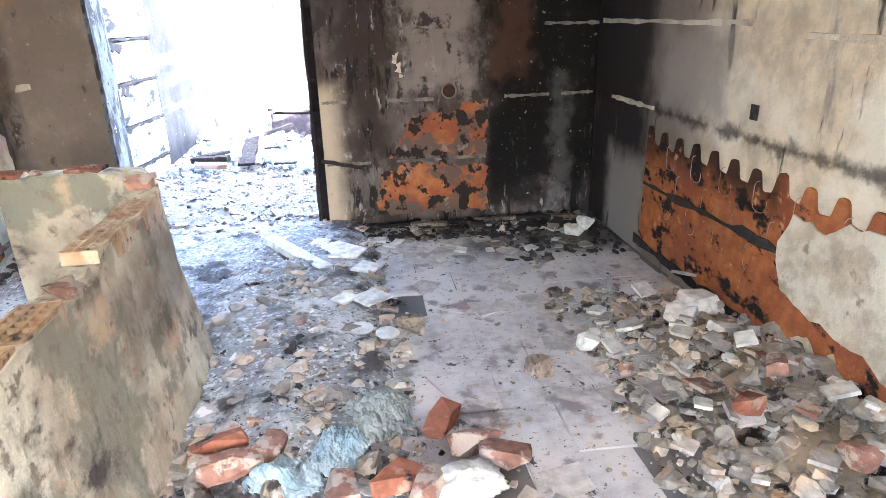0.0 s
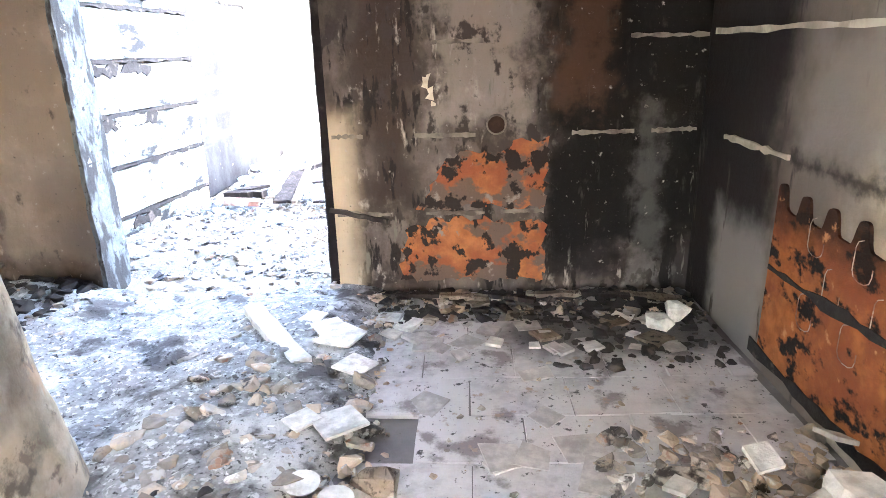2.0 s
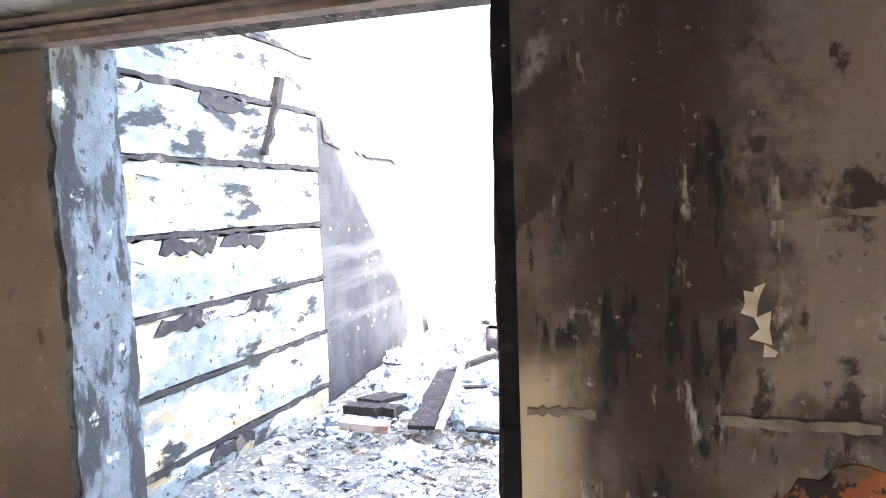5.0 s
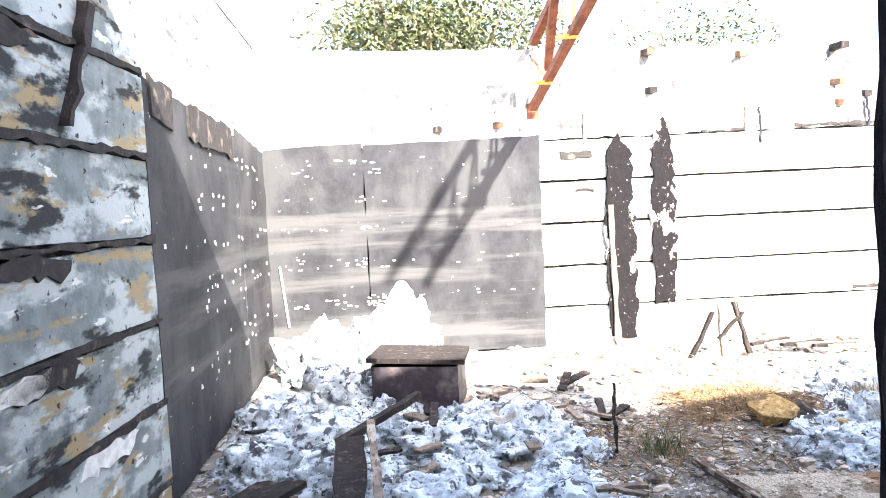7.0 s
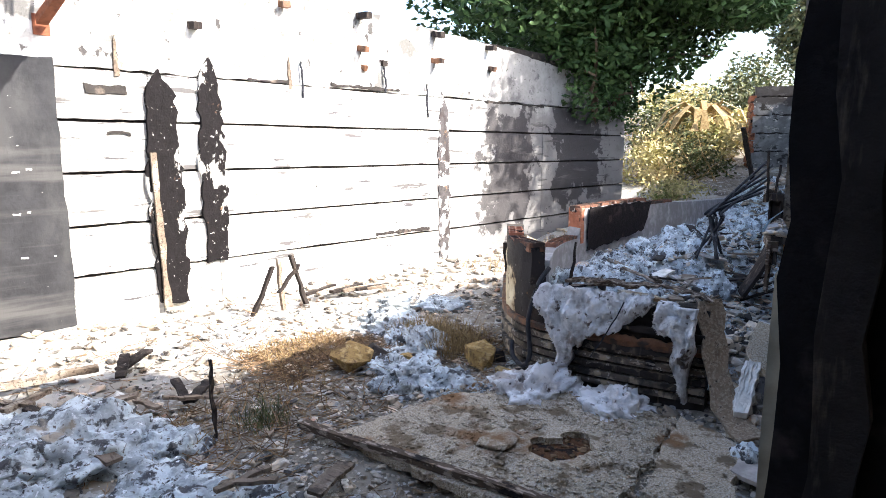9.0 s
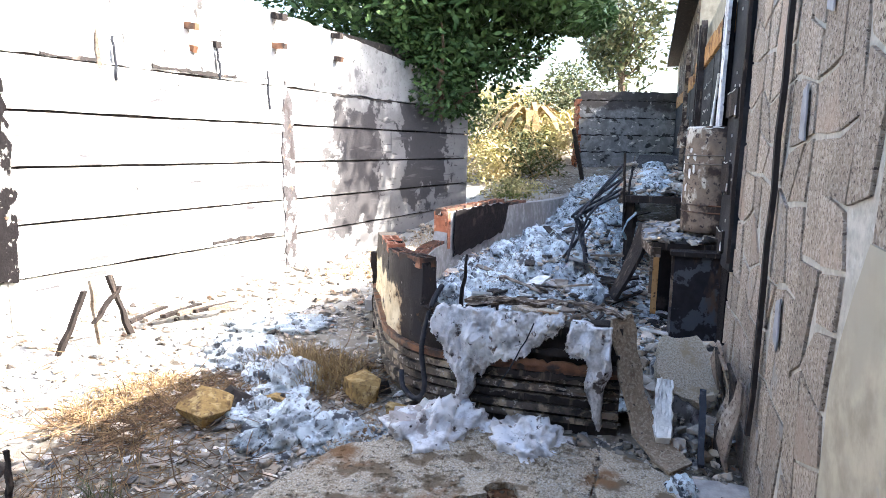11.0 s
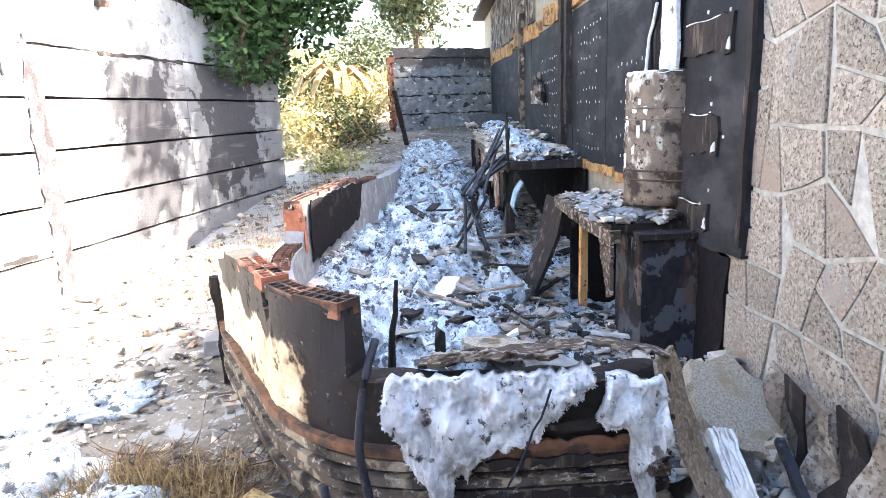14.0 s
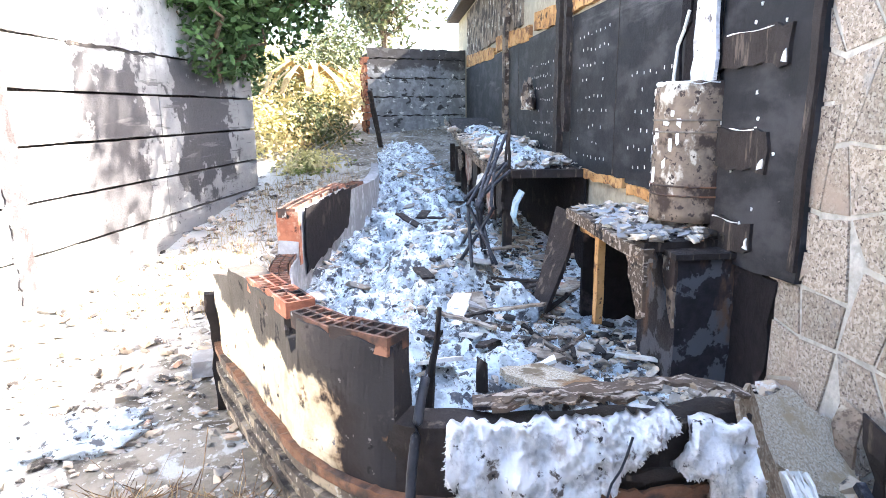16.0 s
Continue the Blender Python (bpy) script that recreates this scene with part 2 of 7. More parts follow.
M_ash = surface("dark_ash", (0.29, 0.285, 0.28), [("n", (0.56, 0.56, 0.55), 30, 0.54, 0.60), ("n", (0.50, 0.50, 0.49), 2.2, 0.50, 0.62), ("n", (0.10, 0.092, 0.088), 3.5, 0.50, 0.62), ("n", (0.055, 0.05, 0.05), 40, 0.56, 0.66)], bump=0.7, bump_scale=60, vary=0.5)
M_tile = surface("broken_floor_tile", (0.50, 0.46, 0.43), [("n", (0.34, 0.31, 0.29), 7, 0.5, 0.65)], rough=0.5, bump=0.2, coords="Object", vary=0.25)
M_terra = surface("terracotta_shard", (0.31, 0.165, 0.125), [("n", (0.46, 0.37, 0.31), 11, 0.46, 0.54), ("n", (0.16, 0.10, 0.08), 13, 0.56, 0.66)], bump=0.4, coords="Object", vary=0.2)
M_white = surface("white_plaster_chunk", (0.74, 0.72, 0.68), [("n", (0.50, 0.47, 0.43), 9, 0.55, 0.68)], bump=0.5, coords="Object", vary=0.12)
M_cloth = surface("pale_blue_rag", (0.30, 0.42, 0.50), [("n", (0.42, 0.50, 0.53), 6, 0.45, 0.6), ("n", (0.16, 0.2, 0.22), 10, 0.6, 0.7)], rough=0.95, bump=0.5)
M_greycloth = surface("grey_rag", (0.36, 0.39, 0.38), [("n", (0.22, 0.24, 0.24), 7, 0.5, 0.65)], rough=0.95, bump=0.5)
M_white_wall = surface("part_shaded_whitewash_courses", (0.68, 0.66, 0.62), [
    ("n", (0.80, 0.79, 0.76), 2.0, 0.42, 0.60), ("n", (0.34, 0.33, 0.33), 2.6, 0.60, 0.70, (0.6, 1, 1.8)), ("n", (0.16, 0.15, 0.15), 5, 0.67, 0.74, (0.5, 1, 1.6)),
    # grey tint from x 6.2 on paints the tree's shade into the whitewash
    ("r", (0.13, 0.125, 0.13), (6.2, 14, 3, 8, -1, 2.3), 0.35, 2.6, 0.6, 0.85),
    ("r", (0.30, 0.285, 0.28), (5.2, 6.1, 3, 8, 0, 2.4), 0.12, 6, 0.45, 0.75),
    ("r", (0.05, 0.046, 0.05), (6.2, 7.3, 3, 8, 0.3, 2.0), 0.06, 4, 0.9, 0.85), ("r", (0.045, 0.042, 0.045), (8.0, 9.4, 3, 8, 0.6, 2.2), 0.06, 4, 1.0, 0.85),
    ("r", (0.12, 0.115, 0.115), (0.85, 1.75, 3, 8, 0.9, 2.2), 0.10, 6, 0.5, 0.6), ("n", (0.09, 0.085, 0.09), 6, 0.63, 0.67, (0.3, 1, 3)),
    ("n", (0.12, 0.115, 0.115), 3.2, 0.60, 0.66, (0.35, 1, 3.2)), ("n", (0.05, 0.045, 0.045), 16, 0.66, 0.71)], bump=0.6, bump_scale=18)
M_white_top = surface("weathered_shaded_whitewash", (0.64, 0.62, 0.59), [
    ("n", (0.78, 0.77, 0.74), 2.2, 0.44, 0.58), ("n", (0.16, 0.155, 0.15), 3.0, 0.55, 0.66, (0.8, 1, 1)), ("n", (0.07, 0.065, 0.065), 7, 0.60, 0.68, (1, 1, 0.6)), ("n", (0.20, 0.18, 0.16), 16, 0.60, 0.67),
    # dirty top edge, then tree shade painted in from x 6.4 on
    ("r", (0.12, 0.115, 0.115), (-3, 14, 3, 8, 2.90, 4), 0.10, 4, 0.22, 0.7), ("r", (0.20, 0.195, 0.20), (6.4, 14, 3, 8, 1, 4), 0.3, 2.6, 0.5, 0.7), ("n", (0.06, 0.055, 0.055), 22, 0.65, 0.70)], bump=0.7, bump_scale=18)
M_west_wall = surface("stained_courses", (0.22, 0.245, 0.24), [
    ("n", (0.46, 0.49, 0.48), 2.6, 0.47, 0.57, (1, 1, 1.6)), ("n", (0.34, 0.265, 0.155), 3.0, 0.54, 0.62, (1, 0.8, 2.4)), ("n", (0.045, 0.045, 0.045), 4.2, 0.56, 0.64, (1, 0.7, 1.6)), ("n", (0.66, 0.66, 0.62), 7, 0.62, 0.66, (1, 0.6, 1.6)), ("n", (0.05, 0.045, 0.04), 19, 0.63, 0.69)], bump=0.5, bump_scale=18)
M_joint = surface("burnt_joint", (0.045, 0.04, 0.038), [("n", (0.16, 0.13, 0.11), 8, 0.55, 0.7)], bump=0.4)
M_panel = surface("grey_bitumen_board", (0.036, 0.036, 0.040), [
    ("n", (0.06, 0.06, 0.062), 1.6, 0.45, 0.62, (1, 1, 0.6)), ("n", (0.085, 0.083, 0.083), 0.9, 0.53, 0.68, (0.3, 0.3, 4)), ("n", (0.5, 0.5, 0.48), 9, 0.69, 0.715, (1, 1, 2.2))], rough=0.7, bump=0.3, bump_scale=12)
M_burnt = surface("charred_timber", (0.035, 0.028, 0.026), [("n", (0.11, 0.085, 0.07), 7, 0.56, 0.68, (3, 3, 0.6)), ("n", (0.30, 0.27, 0.24), 13, 0.68, 0.74)], rough=0.75, bump=0.7, bump_scale=24)
M_jamb = surface("burnt_jamb", (0.014, 0.011, 0.012), [("n", (0.05, 0.038, 0.035), 5, 0.55, 0.68), ("n", (0.3, 0.28, 0.26), 26, 0.72, 0.76)], bump=0.6, bump_scale=26)
M_jambleft = surface("scraped_jamb", (0.17, 0.19, 0.20), [("n", (0.05, 0.05, 0.052), 5, 0.48, 0.58, (2, 2, 0.7)), ("n", (0.50, 0.52, 0.52), 8, 0.63, 0.70), ("n", (0.05, 0.05, 0.05), 24, 0.58, 0.66)], bump=0.7, bump_scale=18)
M_ground = surface("ash_earth_sunlit_strip", (0.19, 0.165, 0.135), [
    # the pale box at y 4 to 7 paints sunlight into the ground colour
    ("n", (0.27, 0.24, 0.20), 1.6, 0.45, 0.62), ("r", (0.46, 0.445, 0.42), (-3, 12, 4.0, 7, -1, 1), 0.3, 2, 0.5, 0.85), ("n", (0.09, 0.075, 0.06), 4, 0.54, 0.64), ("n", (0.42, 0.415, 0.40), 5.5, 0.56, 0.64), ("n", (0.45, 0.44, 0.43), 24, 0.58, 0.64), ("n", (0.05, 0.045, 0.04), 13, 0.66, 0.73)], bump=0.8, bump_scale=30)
M_wool = surface("burnt_mineral_wool", (0.46, 0.51, 0.545), [
    ("n", (0.72, 0.79, 0.83), 7, 0.47, 0.57), ("n", (0.10, 0.105, 0.115), 10, 0.54, 0.60), ("n", (0.18, 0.17, 0.165), 40, 0.59, 0.64), ("n", (0.045, 0.045, 0.05), 24, 0.60, 0.67), ("n", (0.80, 0.84, 0.88), 34, 0.60, 0.66), ("n", (0.38, 0.33, 0.27), 3, 0.63, 0.72)], rough=1.0, bump=1.0, bump_scale=36, spec=0.1)
M_whitewool = surface("torn_white_wool", (0.68, 0.67, 0.68), [("n", (0.82, 0.82, 0.84), 7, 0.45, 0.57), ("n", (0.42, 0.38, 0.36), 5, 0.55, 0.62), ("n", (0.18, 0.15, 0.14), 11, 0.60, 0.66), ("n", (0.05, 0.045, 0.045), 22, 0.62, 0.68)], rough=1.0, bump=0.9, bump_scale=34, spec=0.1)
M_grit = surface("trodden_grit", (0.36, 0.31, 0.25), [("n", (0.52, 0.48, 0.42), 6, 0.48, 0.58), ("n", (0.22, 0.15, 0.09), 4, 0.56, 0.64), ("n", (0.50, 0.52, 0.52), 3, 0.60, 0.68)], bump=0.5, bump_scale=60, vary=0.45)
M_cork = surface("granular_board", (0.52, 0.44, 0.335), [("n", (0.64, 0.59, 0.51), 90, 0.50, 0.60), ("n", (0.13, 0.10, 0.08), 150, 0.56, 0.64), ("n", (0.20, 0.15, 0.10), 6, 0.52, 0.62), ("n", (0.25, 0.14, 0.07), 2.4, 0.55, 0.66), ("n", (0.06, 0.045, 0.035), 30, 0.64, 0.70)], bump=0.8, bump_scale=160)
M_foam = surface("yellow_foam", (0.38, 0.25, 0.10), [("n", (0.50, 0.36, 0.17), 16, 0.5, 0.6), ("n", (0.15, 0.09, 0.045), 9, 0.55, 0.64), ("n", (0.20, 0.13, 0.07), 50, 0.56, 0.63)], rough=1.0, bump=0.8, bump_scale=50)
M_wood = surface("weathered_wood", (0.23, 0.18, 0.14), [("n", (0.40, 0.35, 0.29), 5, 0.50, 0.62, (1, 1, 1)), ("n", (0.12, 0.09, 0.07), 30, 0.52, 0.62, (2, 0.5, 2)), ("n", (0.08, 0.065, 0.055), 9, 0.60, 0.70)], bump=0.7, bump_scale=26, coords="Object", vary=0.2)
M_dry = surface("dry_grass_blade", (0.30, 0.205, 0.10), [("n", (0.42, 0.31, 0.16), 20, 0.45, 0.6)], bump=0.1, vary=0.3)
M_bricksoot = surface("sooted_bar_wall", (0.62, 0.52, 0.36), [
    ("n", (0.70, 0.62, 0.46), 4, 0.5, 0.62),
    ("r", (0.22, 0.12, 0.06), (2.2, 2.66, 1, 3.4, 0.22, 2), 0.05, 5, 0.22, 0.9),
    ("r", (0.020, 0.017, 0.019), (2.2, 2.64, 1, 3.4, 0.25, 2), 0.02, 5, 0.24, 0.97),
    ("r", (0.045, 0.04, 0.04), (2.0, 6, 1, 4, 0.64, 2), 0.02, 5, 0.16, 0.95),
    ("r", (0.035, 0.032, 0.034), (2.0, 6, 1, 2.40, -1, 2), 0.06, 5, 0.14, 0.95),
    ("r", (0.07, 0.06, 0.055), (2.0, 9, 1, 5, -1, 0.30), 0.05, 7, 0.06, 0.9),
    ("n", (0.075, 0.062, 0.06), 3.5, 0.60, 0.66), ("n", (0.15, 0.085, 0.05), 6, 0.62, 0.68), ("n", (0.013, 0.011, 0.012), 9, 0.60, 0.66), ("n", (0.17, 0.15, 0.15), 24, 0.66, 0.71)], bump=0.45, bump_scale=22)
M_relief = surface("burnt_relief_tile", (0.12, 0.098, 0.082), [("n", (0.34, 0.28, 0.21), 9, 0.52, 0.60), ("n", (0.42, 0.39, 0.35), 32, 0.58, 0.64), ("n", (0.03, 0.026, 0.025), 6, 0.5, 0.65)], rough=0.6, bump=0.5)
M_copper = surface("scorched_copper_strip", (0.20, 0.10, 0.06), [("n", (0.06, 0.045, 0.04), 6, 0.45, 0.6)], rough=0.55, bump=0.5)
M_cement = surface("grey_cement", (0.33, 0.33, 0.34), [("n", (0.24, 0.235, 0.24), 3, 0.45, 0.6), ("n", (0.44, 0.44, 0.44), 7, 0.6, 0.7)], bump=0.35, bump_scale=20)
M_endwall = surface("scorched_cement_courses", (0.30, 0.305, 0.32), [("n", (0.20, 0.20, 0.21), 2.4, 0.45, 0.6), ("n", (0.62, 0.61, 0.60), 4, 0.60, 0.64, (1, 1, 2)), ("n", (0.06, 0.055, 0.055), 3, 0.57, 0.63, (1, 1, 1.6)),
    ("r", (0.07, 0.06, 0.058), (11, 18, 0, 7, 2.42, 4), 0.06, 3, 0.3, 0.85), ("r", (0.05, 0.045, 0.045), (11, 18, 0, 7, -1, 0.75), 0.1, 3, 0.2, 0.85), ("n", (0.66, 0.64, 0.62), 6, 0.64, 0.67)], bump=0.5, bump_scale=16)
M_mortar = surface("cladding_mortar", (0.49, 0.46, 0.41), [("n", (0.40, 0.37, 0.33), 5, 0.5, 0.65), ("n", (0.56, 0.54, 0.50), 14, 0.6, 0.7)], bump=0.5, bump_scale=40)
M_stone = surface("speckled_cladding_stone", (0.39, 0.32, 0.255), [("n", (0.50, 0.43, 0.36), 60, 0.50, 0.56), ("n", (0.13, 0.10, 0.085), 80, 0.56, 0.62), ("n", (0.43, 0.33, 0.26), 1.7, 0.52, 0.66), ("n", (0.34, 0.325, 0.31), 2.4, 0.60, 0.70)], bump=0.8, bump_scale=110, coords="Object", vary=0.16)
M_smooth = surface("smooth_cement_render", (0.40, 0.35, 0.27), [("n", (0.35, 0.315, 0.25), 1.8, 0.45, 0.62), ("n", (0.33, 0.31, 0.27), 9, 0.64, 0.72)], bump=0.25, bump_scale=20)
M_board = surface("charred_wall_board", (0.018, 0.018, 0.021), [("n", (0.07, 0.065, 0.065), 30, 0.68, 0.74), ("n", (0.045, 0.043, 0.046), 2.4, 0.45, 0.65, (1, 1, 2)), ("n", (0.09, 0.085, 0.085), 1.3, 0.62, 0.74, (0.4, 0.4, 3))], rough=0.72, bump=0.25, bump_scale=14, spec=0.2)
M_ply = surface("scorched_orange_board", (0.44, 0.225, 0.085), [("n", (0.52, 0.30, 0.13), 4, 0.45, 0.6), ("n", (0.20, 0.10, 0.05), 7, 0.52, 0.60), ("n", (0.05, 0.03, 0.02), 4.5, 0.58, 0.66), ("n", (0.10, 0.06, 0.04), 26, 0.58, 0.66)], bump=0.3)
M_flue = surface("scorched_flue_cement", (0.21, 0.16, 0.122), [
    ("n", (0.50, 0.45, 0.38), 6, 0.56, 0.62, (1, 1, 0.7)), ("n", (0.05, 0.036, 0.03), 5, 0.48, 0.57), ("n", (0.06, 0.045, 0.04), 28, 0.58, 0.64), ("n", (0.78, 0.76, 0.72), 8, 0.69, 0.73, (1, 1, 0.5))], bump=0.5, bump_scale=26)
M_pillar = surface("peeling_black_pillar", (0.024, 0.021, 0.024), [("n", (0.075, 0.078, 0.09), 6, 0.52, 0.55), ("n", (0.10, 0.06, 0.04), 3, 0.56, 0.66, (1, 1, 0.4)), ("n", (0.25, 0.14, 0.07), 2.6, 0.62, 0.70)], rough=0.6, bump=0.4)
M_rust = surface("rusty_red_steel", (0.24, 0.085, 0.045), [("n", (0.15, 0.05, 0.03), 9, 0.5, 0.65)], rough=0.6, bump=0.3, metal=0.2)
M_yellow = surface("yellow_bracket", (0.62, 0.33, 0.05), [("n", (0.45, 0.2, 0.04), 12, 0.5, 0.65)], rough=0.5, bump=0.2)
M_steel = surface("charred_metal_box", (0.045, 0.038, 0.045), [("n", (0.12, 0.10, 0.10), 4, 0.5, 0.65)], rough=0.5, bump=0.3)
M_cable = surface("melted_black_cable", (0.03, 0.032, 0.04), [("n", (0.09, 0.09, 0.10), 14, 0.55, 0.65)], rough=0.5, bump=0.4)
M_foliage = surface("dark_green_leaf", (0.045, 0.085, 0.03), [("n", (0.075, 0.13, 0.045), 3, 0.45, 0.6)], rough=0.55, bump=0.1, vary=0.4)
M_foliage_pale = surface("sunlit_leaf", (0.095, 0.115, 0.05), [("n", (0.16, 0.15, 0.075), 2, 0.45, 0.6), ("n", (0.05, 0.055, 0.03), 3.5, 0.52, 0.62)], rough=0.6, bump=0.1, vary=0.4)
M_scrub = surface("dry_scrub_leaf", (0.50, 0.44, 0.20), [("n", (0.58, 0.48, 0.28), 1.5, 0.45, 0.6), ("n", (0.16, 0.19, 0.06), 0.8, 0.55, 0.65)], rough=0.8, bump=0.1, vary=0.35)
M_bark = surface("brown_bark", (0.12, 0.085, 0.06), [("n", (0.2, 0.16, 0.12), 9, 0.5, 0.6, (2, 2, 0.5))], bump=0.6)
M_charwhite = surface("charred_flaking_upright", (0.012, 0.010, 0.011), [("n", (0.66, 0.64, 0.61), 3.2, 0.58, 0.62, (1.4, 1.4, 0.7)), ("n", (0.2, 0.12, 0.08), 8, 0.64, 0.7), ("n", (0.5, 0.48, 0.46), 22, 0.64, 0.69)], bump=0.7, bump_scale=24)
M_flaky = surface("flaking_scorched_wood", (0.11, 0.08, 0.06), [("n", (0.36, 0.30, 0.25), 16, 0.52, 0.58, (2.5, 0.7, 2.5)), ("n", SOOT, 6, 0.56, 0.64, (1.5, 0.6, 1.5)), ("n", (0.30, 0.22, 0.15), 20, 0.6, 0.68)], bump=0.9, bump_scale=30)
M_slab = surface("granular_concrete", (0.54, 0.455, 0.345), [("n", (0.62, 0.56, 0.46), 110, 0.50, 0.58), ("n", (0.20, 0.17, 0.14), 140, 0.58, 0.66), ("n", (0.44, 0.34, 0.22), 5, 0.56, 0.68)], bump=0.9, bump_scale=150)

M_strip = surface("tan_granular_strip", (0.27, 0.205, 0.145), [("n", (0.36, 0.30, 0.23), 70, 0.5, 0.6), ("n", (0.16, 0.11, 0.075), 8, 0.56, 0.66), ("n", (0.06, 0.045, 0.035), 40, 0.62, 0.70)], bump=0.6, bump_scale=70)
M_charbed = surface("brown_charred_bed", (0.12, 0.055, 0.026), [("n", (0.02, 0.014, 0.012), 14, 0.48, 0.58), ("n", (0.16, 0.08, 0.04), 22, 0.58, 0.66)], bump=1.0, bump_scale=40)
M_pier = surface("mottled_burnt_pier", (0.09, 0.082, 0.085), [("n", (0.58, 0.56, 0.55), 6, 0.51, 0.56), ("n", (0.06, 0.05, 0.05), 5, 0.56, 0.62, (1.5, 1, 0.7)), ("n", (0.25, 0.16, 0.10), 8, 0.62, 0.68), ("n", (0.05, 0.045, 0.045), 22, 0.62, 0.68)], bump=0.8, bump_scale=24)


# ---- mesh helpers ----
rnd = random.Random(7)


def box(lo, hi):
    (a, b, c), (d, e, f) = lo, hi
    V = [(a, b, c), (d, b, c), (d, e, c), (a, e, c), (a, b, f), (d, b, f), (d, e, f), (a, e, f)]
    return V, [(0, 3, 2, 1), (4, 5, 6, 7), (0, 1, 5, 4), (1, 2, 6, 5), (2, 3, 7, 6), (3, 0, 4, 7)]


def moved(vf, m):
    return [tuple(m @ Vector(v)) for v in vf[0]], vf[1]


def joined(items):
    V, F = [], []
    for v, f in items:
        n = len(V)
        V += v
        F += [tuple(i + n for i in q) for q in f]
    return V, F


def prism(poly, z0, z1):
    n = len(poly)
    V = [(x, y, z0) for x, y in poly] + [(x, y, z1) for x, y in poly]
    return V, [tuple(range(n))[::-1], tuple(range(n, 2 * n))] + [(i, (i + 1) % n, n + (i + 1) % n, n + i) for i in range(n)]


def holed(outer, inner, z0, z1):
    """A flat plate with a hole through it."""
    bm = bmesh.new()
    for loop in (outer, inner):
        vs = [bm.verts.new((x, y, z0)) for x, y in loop]
        for a, b in zip(vs, vs[1:] + vs[:1]):
            bm.edges.new((a, b))
    bmesh.ops.triangle_fill(bm, edges=list(bm.edges), use_beauty=True)
    got = bmesh.ops.extrude_face_region(bm, geom=list(bm.faces))
    for v in got["geom"]:
        if isinstance(v, bmesh.types.BMVert):
            v.co.z = z1
    bmesh.ops.recalc_face_normals(bm, faces=list(bm.faces))
    bm.verts.index_update()
    out = [tuple(v.co) for v in bm.verts], [tuple(v.index for v in f.verts) for f in bm.faces]
    bm.free()
    return out


def upright(poly, y0, y1):
    """A plate whose outline lies in x and z, between y0 and y1."""
    V, F = prism(poly, y0, y1)
    return [(x, z, y) for x, y, z in V], [q[::-1] for q in F]


def ragged(poly, step, amp, seed):
    r = random.Random(seed)
    out = []
    for i, a in enumerate(poly):
        b = poly[(i + 1) % len(poly)]
        n = max(1, int(math.dist(a, b) / step))
        for k in range(n):
            t = k / n
            out.append((a[0] + (b[0] - a[0]) * t + r.uniform(-amp, amp), a[1] + (b[1] - a[1]) * t + r.uniform(-amp, amp)))
    return out


def chunk(sx, sy, sz, seed, rough=0.25):
    """An angular broken lump: a box with its corners cut and shifted, resting on z = 0."""
    r = random.Random(seed)
    bm = bmesh.new()
    pts = []
    for i in range(20):
        v = Vector((r.uniform(-1, 1), r.uniform(-1, 1), r.uniform(-1, 1)))
        m = max(abs(c) for c in v)
        v = v / m * r.uniform(1 - rough, 1)
        pts.append(bm.verts.new((v.x * sx / 2, v.y * sy / 2, v.z * sz / 2)))
    got = bmesh.ops.convex_hull(bm, input=pts)
    bmesh.ops.delete(bm, geom=list({g for g in got["geom_interior"] + got["geom_unused"] if isinstance(g, bmesh.types.BMVert)}), context="VERTS")
    bm.verts.index_update()
    low = min(v.co.z for v in bm.verts)
    out = [(v.co.x, v.co.y, v.co.z - low) for v in bm.verts], [tuple(v.index for v in f.verts) for f in bm.faces]
    bm.free()
    return out


def tube(points, radius, sides=8, end_radius=None):
    pts = [Vector(p) for p in points]
    V, F = [], []
    for i, p in enumerate(pts):
        d = (pts[min(i + 1, len(pts) - 1)] - pts[max(i - 1, 0)]).normalized()
        side = d.cross(Vector((0, 0, 1)) if abs(d.z) < 0.9 else Vector((1, 0, 0))).normalized()
        up = side.cross(d)
        r = radius if end_radius is None else radius + (end_radius - radius) * i / (len(pts) - 1)
        for k in range(sides):
            a = 2 * math.pi * k / sides
            V.append(tuple(p + (side * math.cos(a) + up * math.sin(a)) * r))
    for i in range(len(pts) - 1):
        for k in range(sides):
            F.append((i * sides + k, i * sides + (k + 1) % sides, (i + 1) * sides + (k + 1) % sides, (i + 1) * sides + k))
    F += [tuple(range(sides))[::-1], tuple(range((len(pts) - 1) * sides, len(pts) * sides))]
    return V, F


def strip(points, width, thick, seed=0, amp=0.0, across=None):
    """A bent board along points, with worn edges."""
    r = random.Random(seed)
    pts = [Vector(p) for p in points]
    V, F = [], []
    for i, p in enumerate(pts):
        d = (pts[min(i + 1, len(pts) - 1)] - pts[max(i - 1, 0)]).normalized()
        side = Vector(across).normalized() if across else d.cross(Vector((0, 0, 1))).normalized()
        up = side.cross(d).normalized()
        w = width / 2 + r.uniform(-amp, amp)
        for a, b in ((-w, -thick / 2), (w, -thick / 2), (w, thick / 2), (-w, thick / 2)):
            V.append(tuple(p + side * a + up * b))
    for i in range(len(pts) - 1):
        for k in range(4):
            F.append((i * 4 + k, i * 4 + (k + 1) % 4, i * 4 + 4 + (k + 1) % 4, i * 4 + 4 + k))
    F += [(3, 2, 1, 0), tuple(range((len(pts) - 1) * 4, len(pts) * 4))]
    return V, F


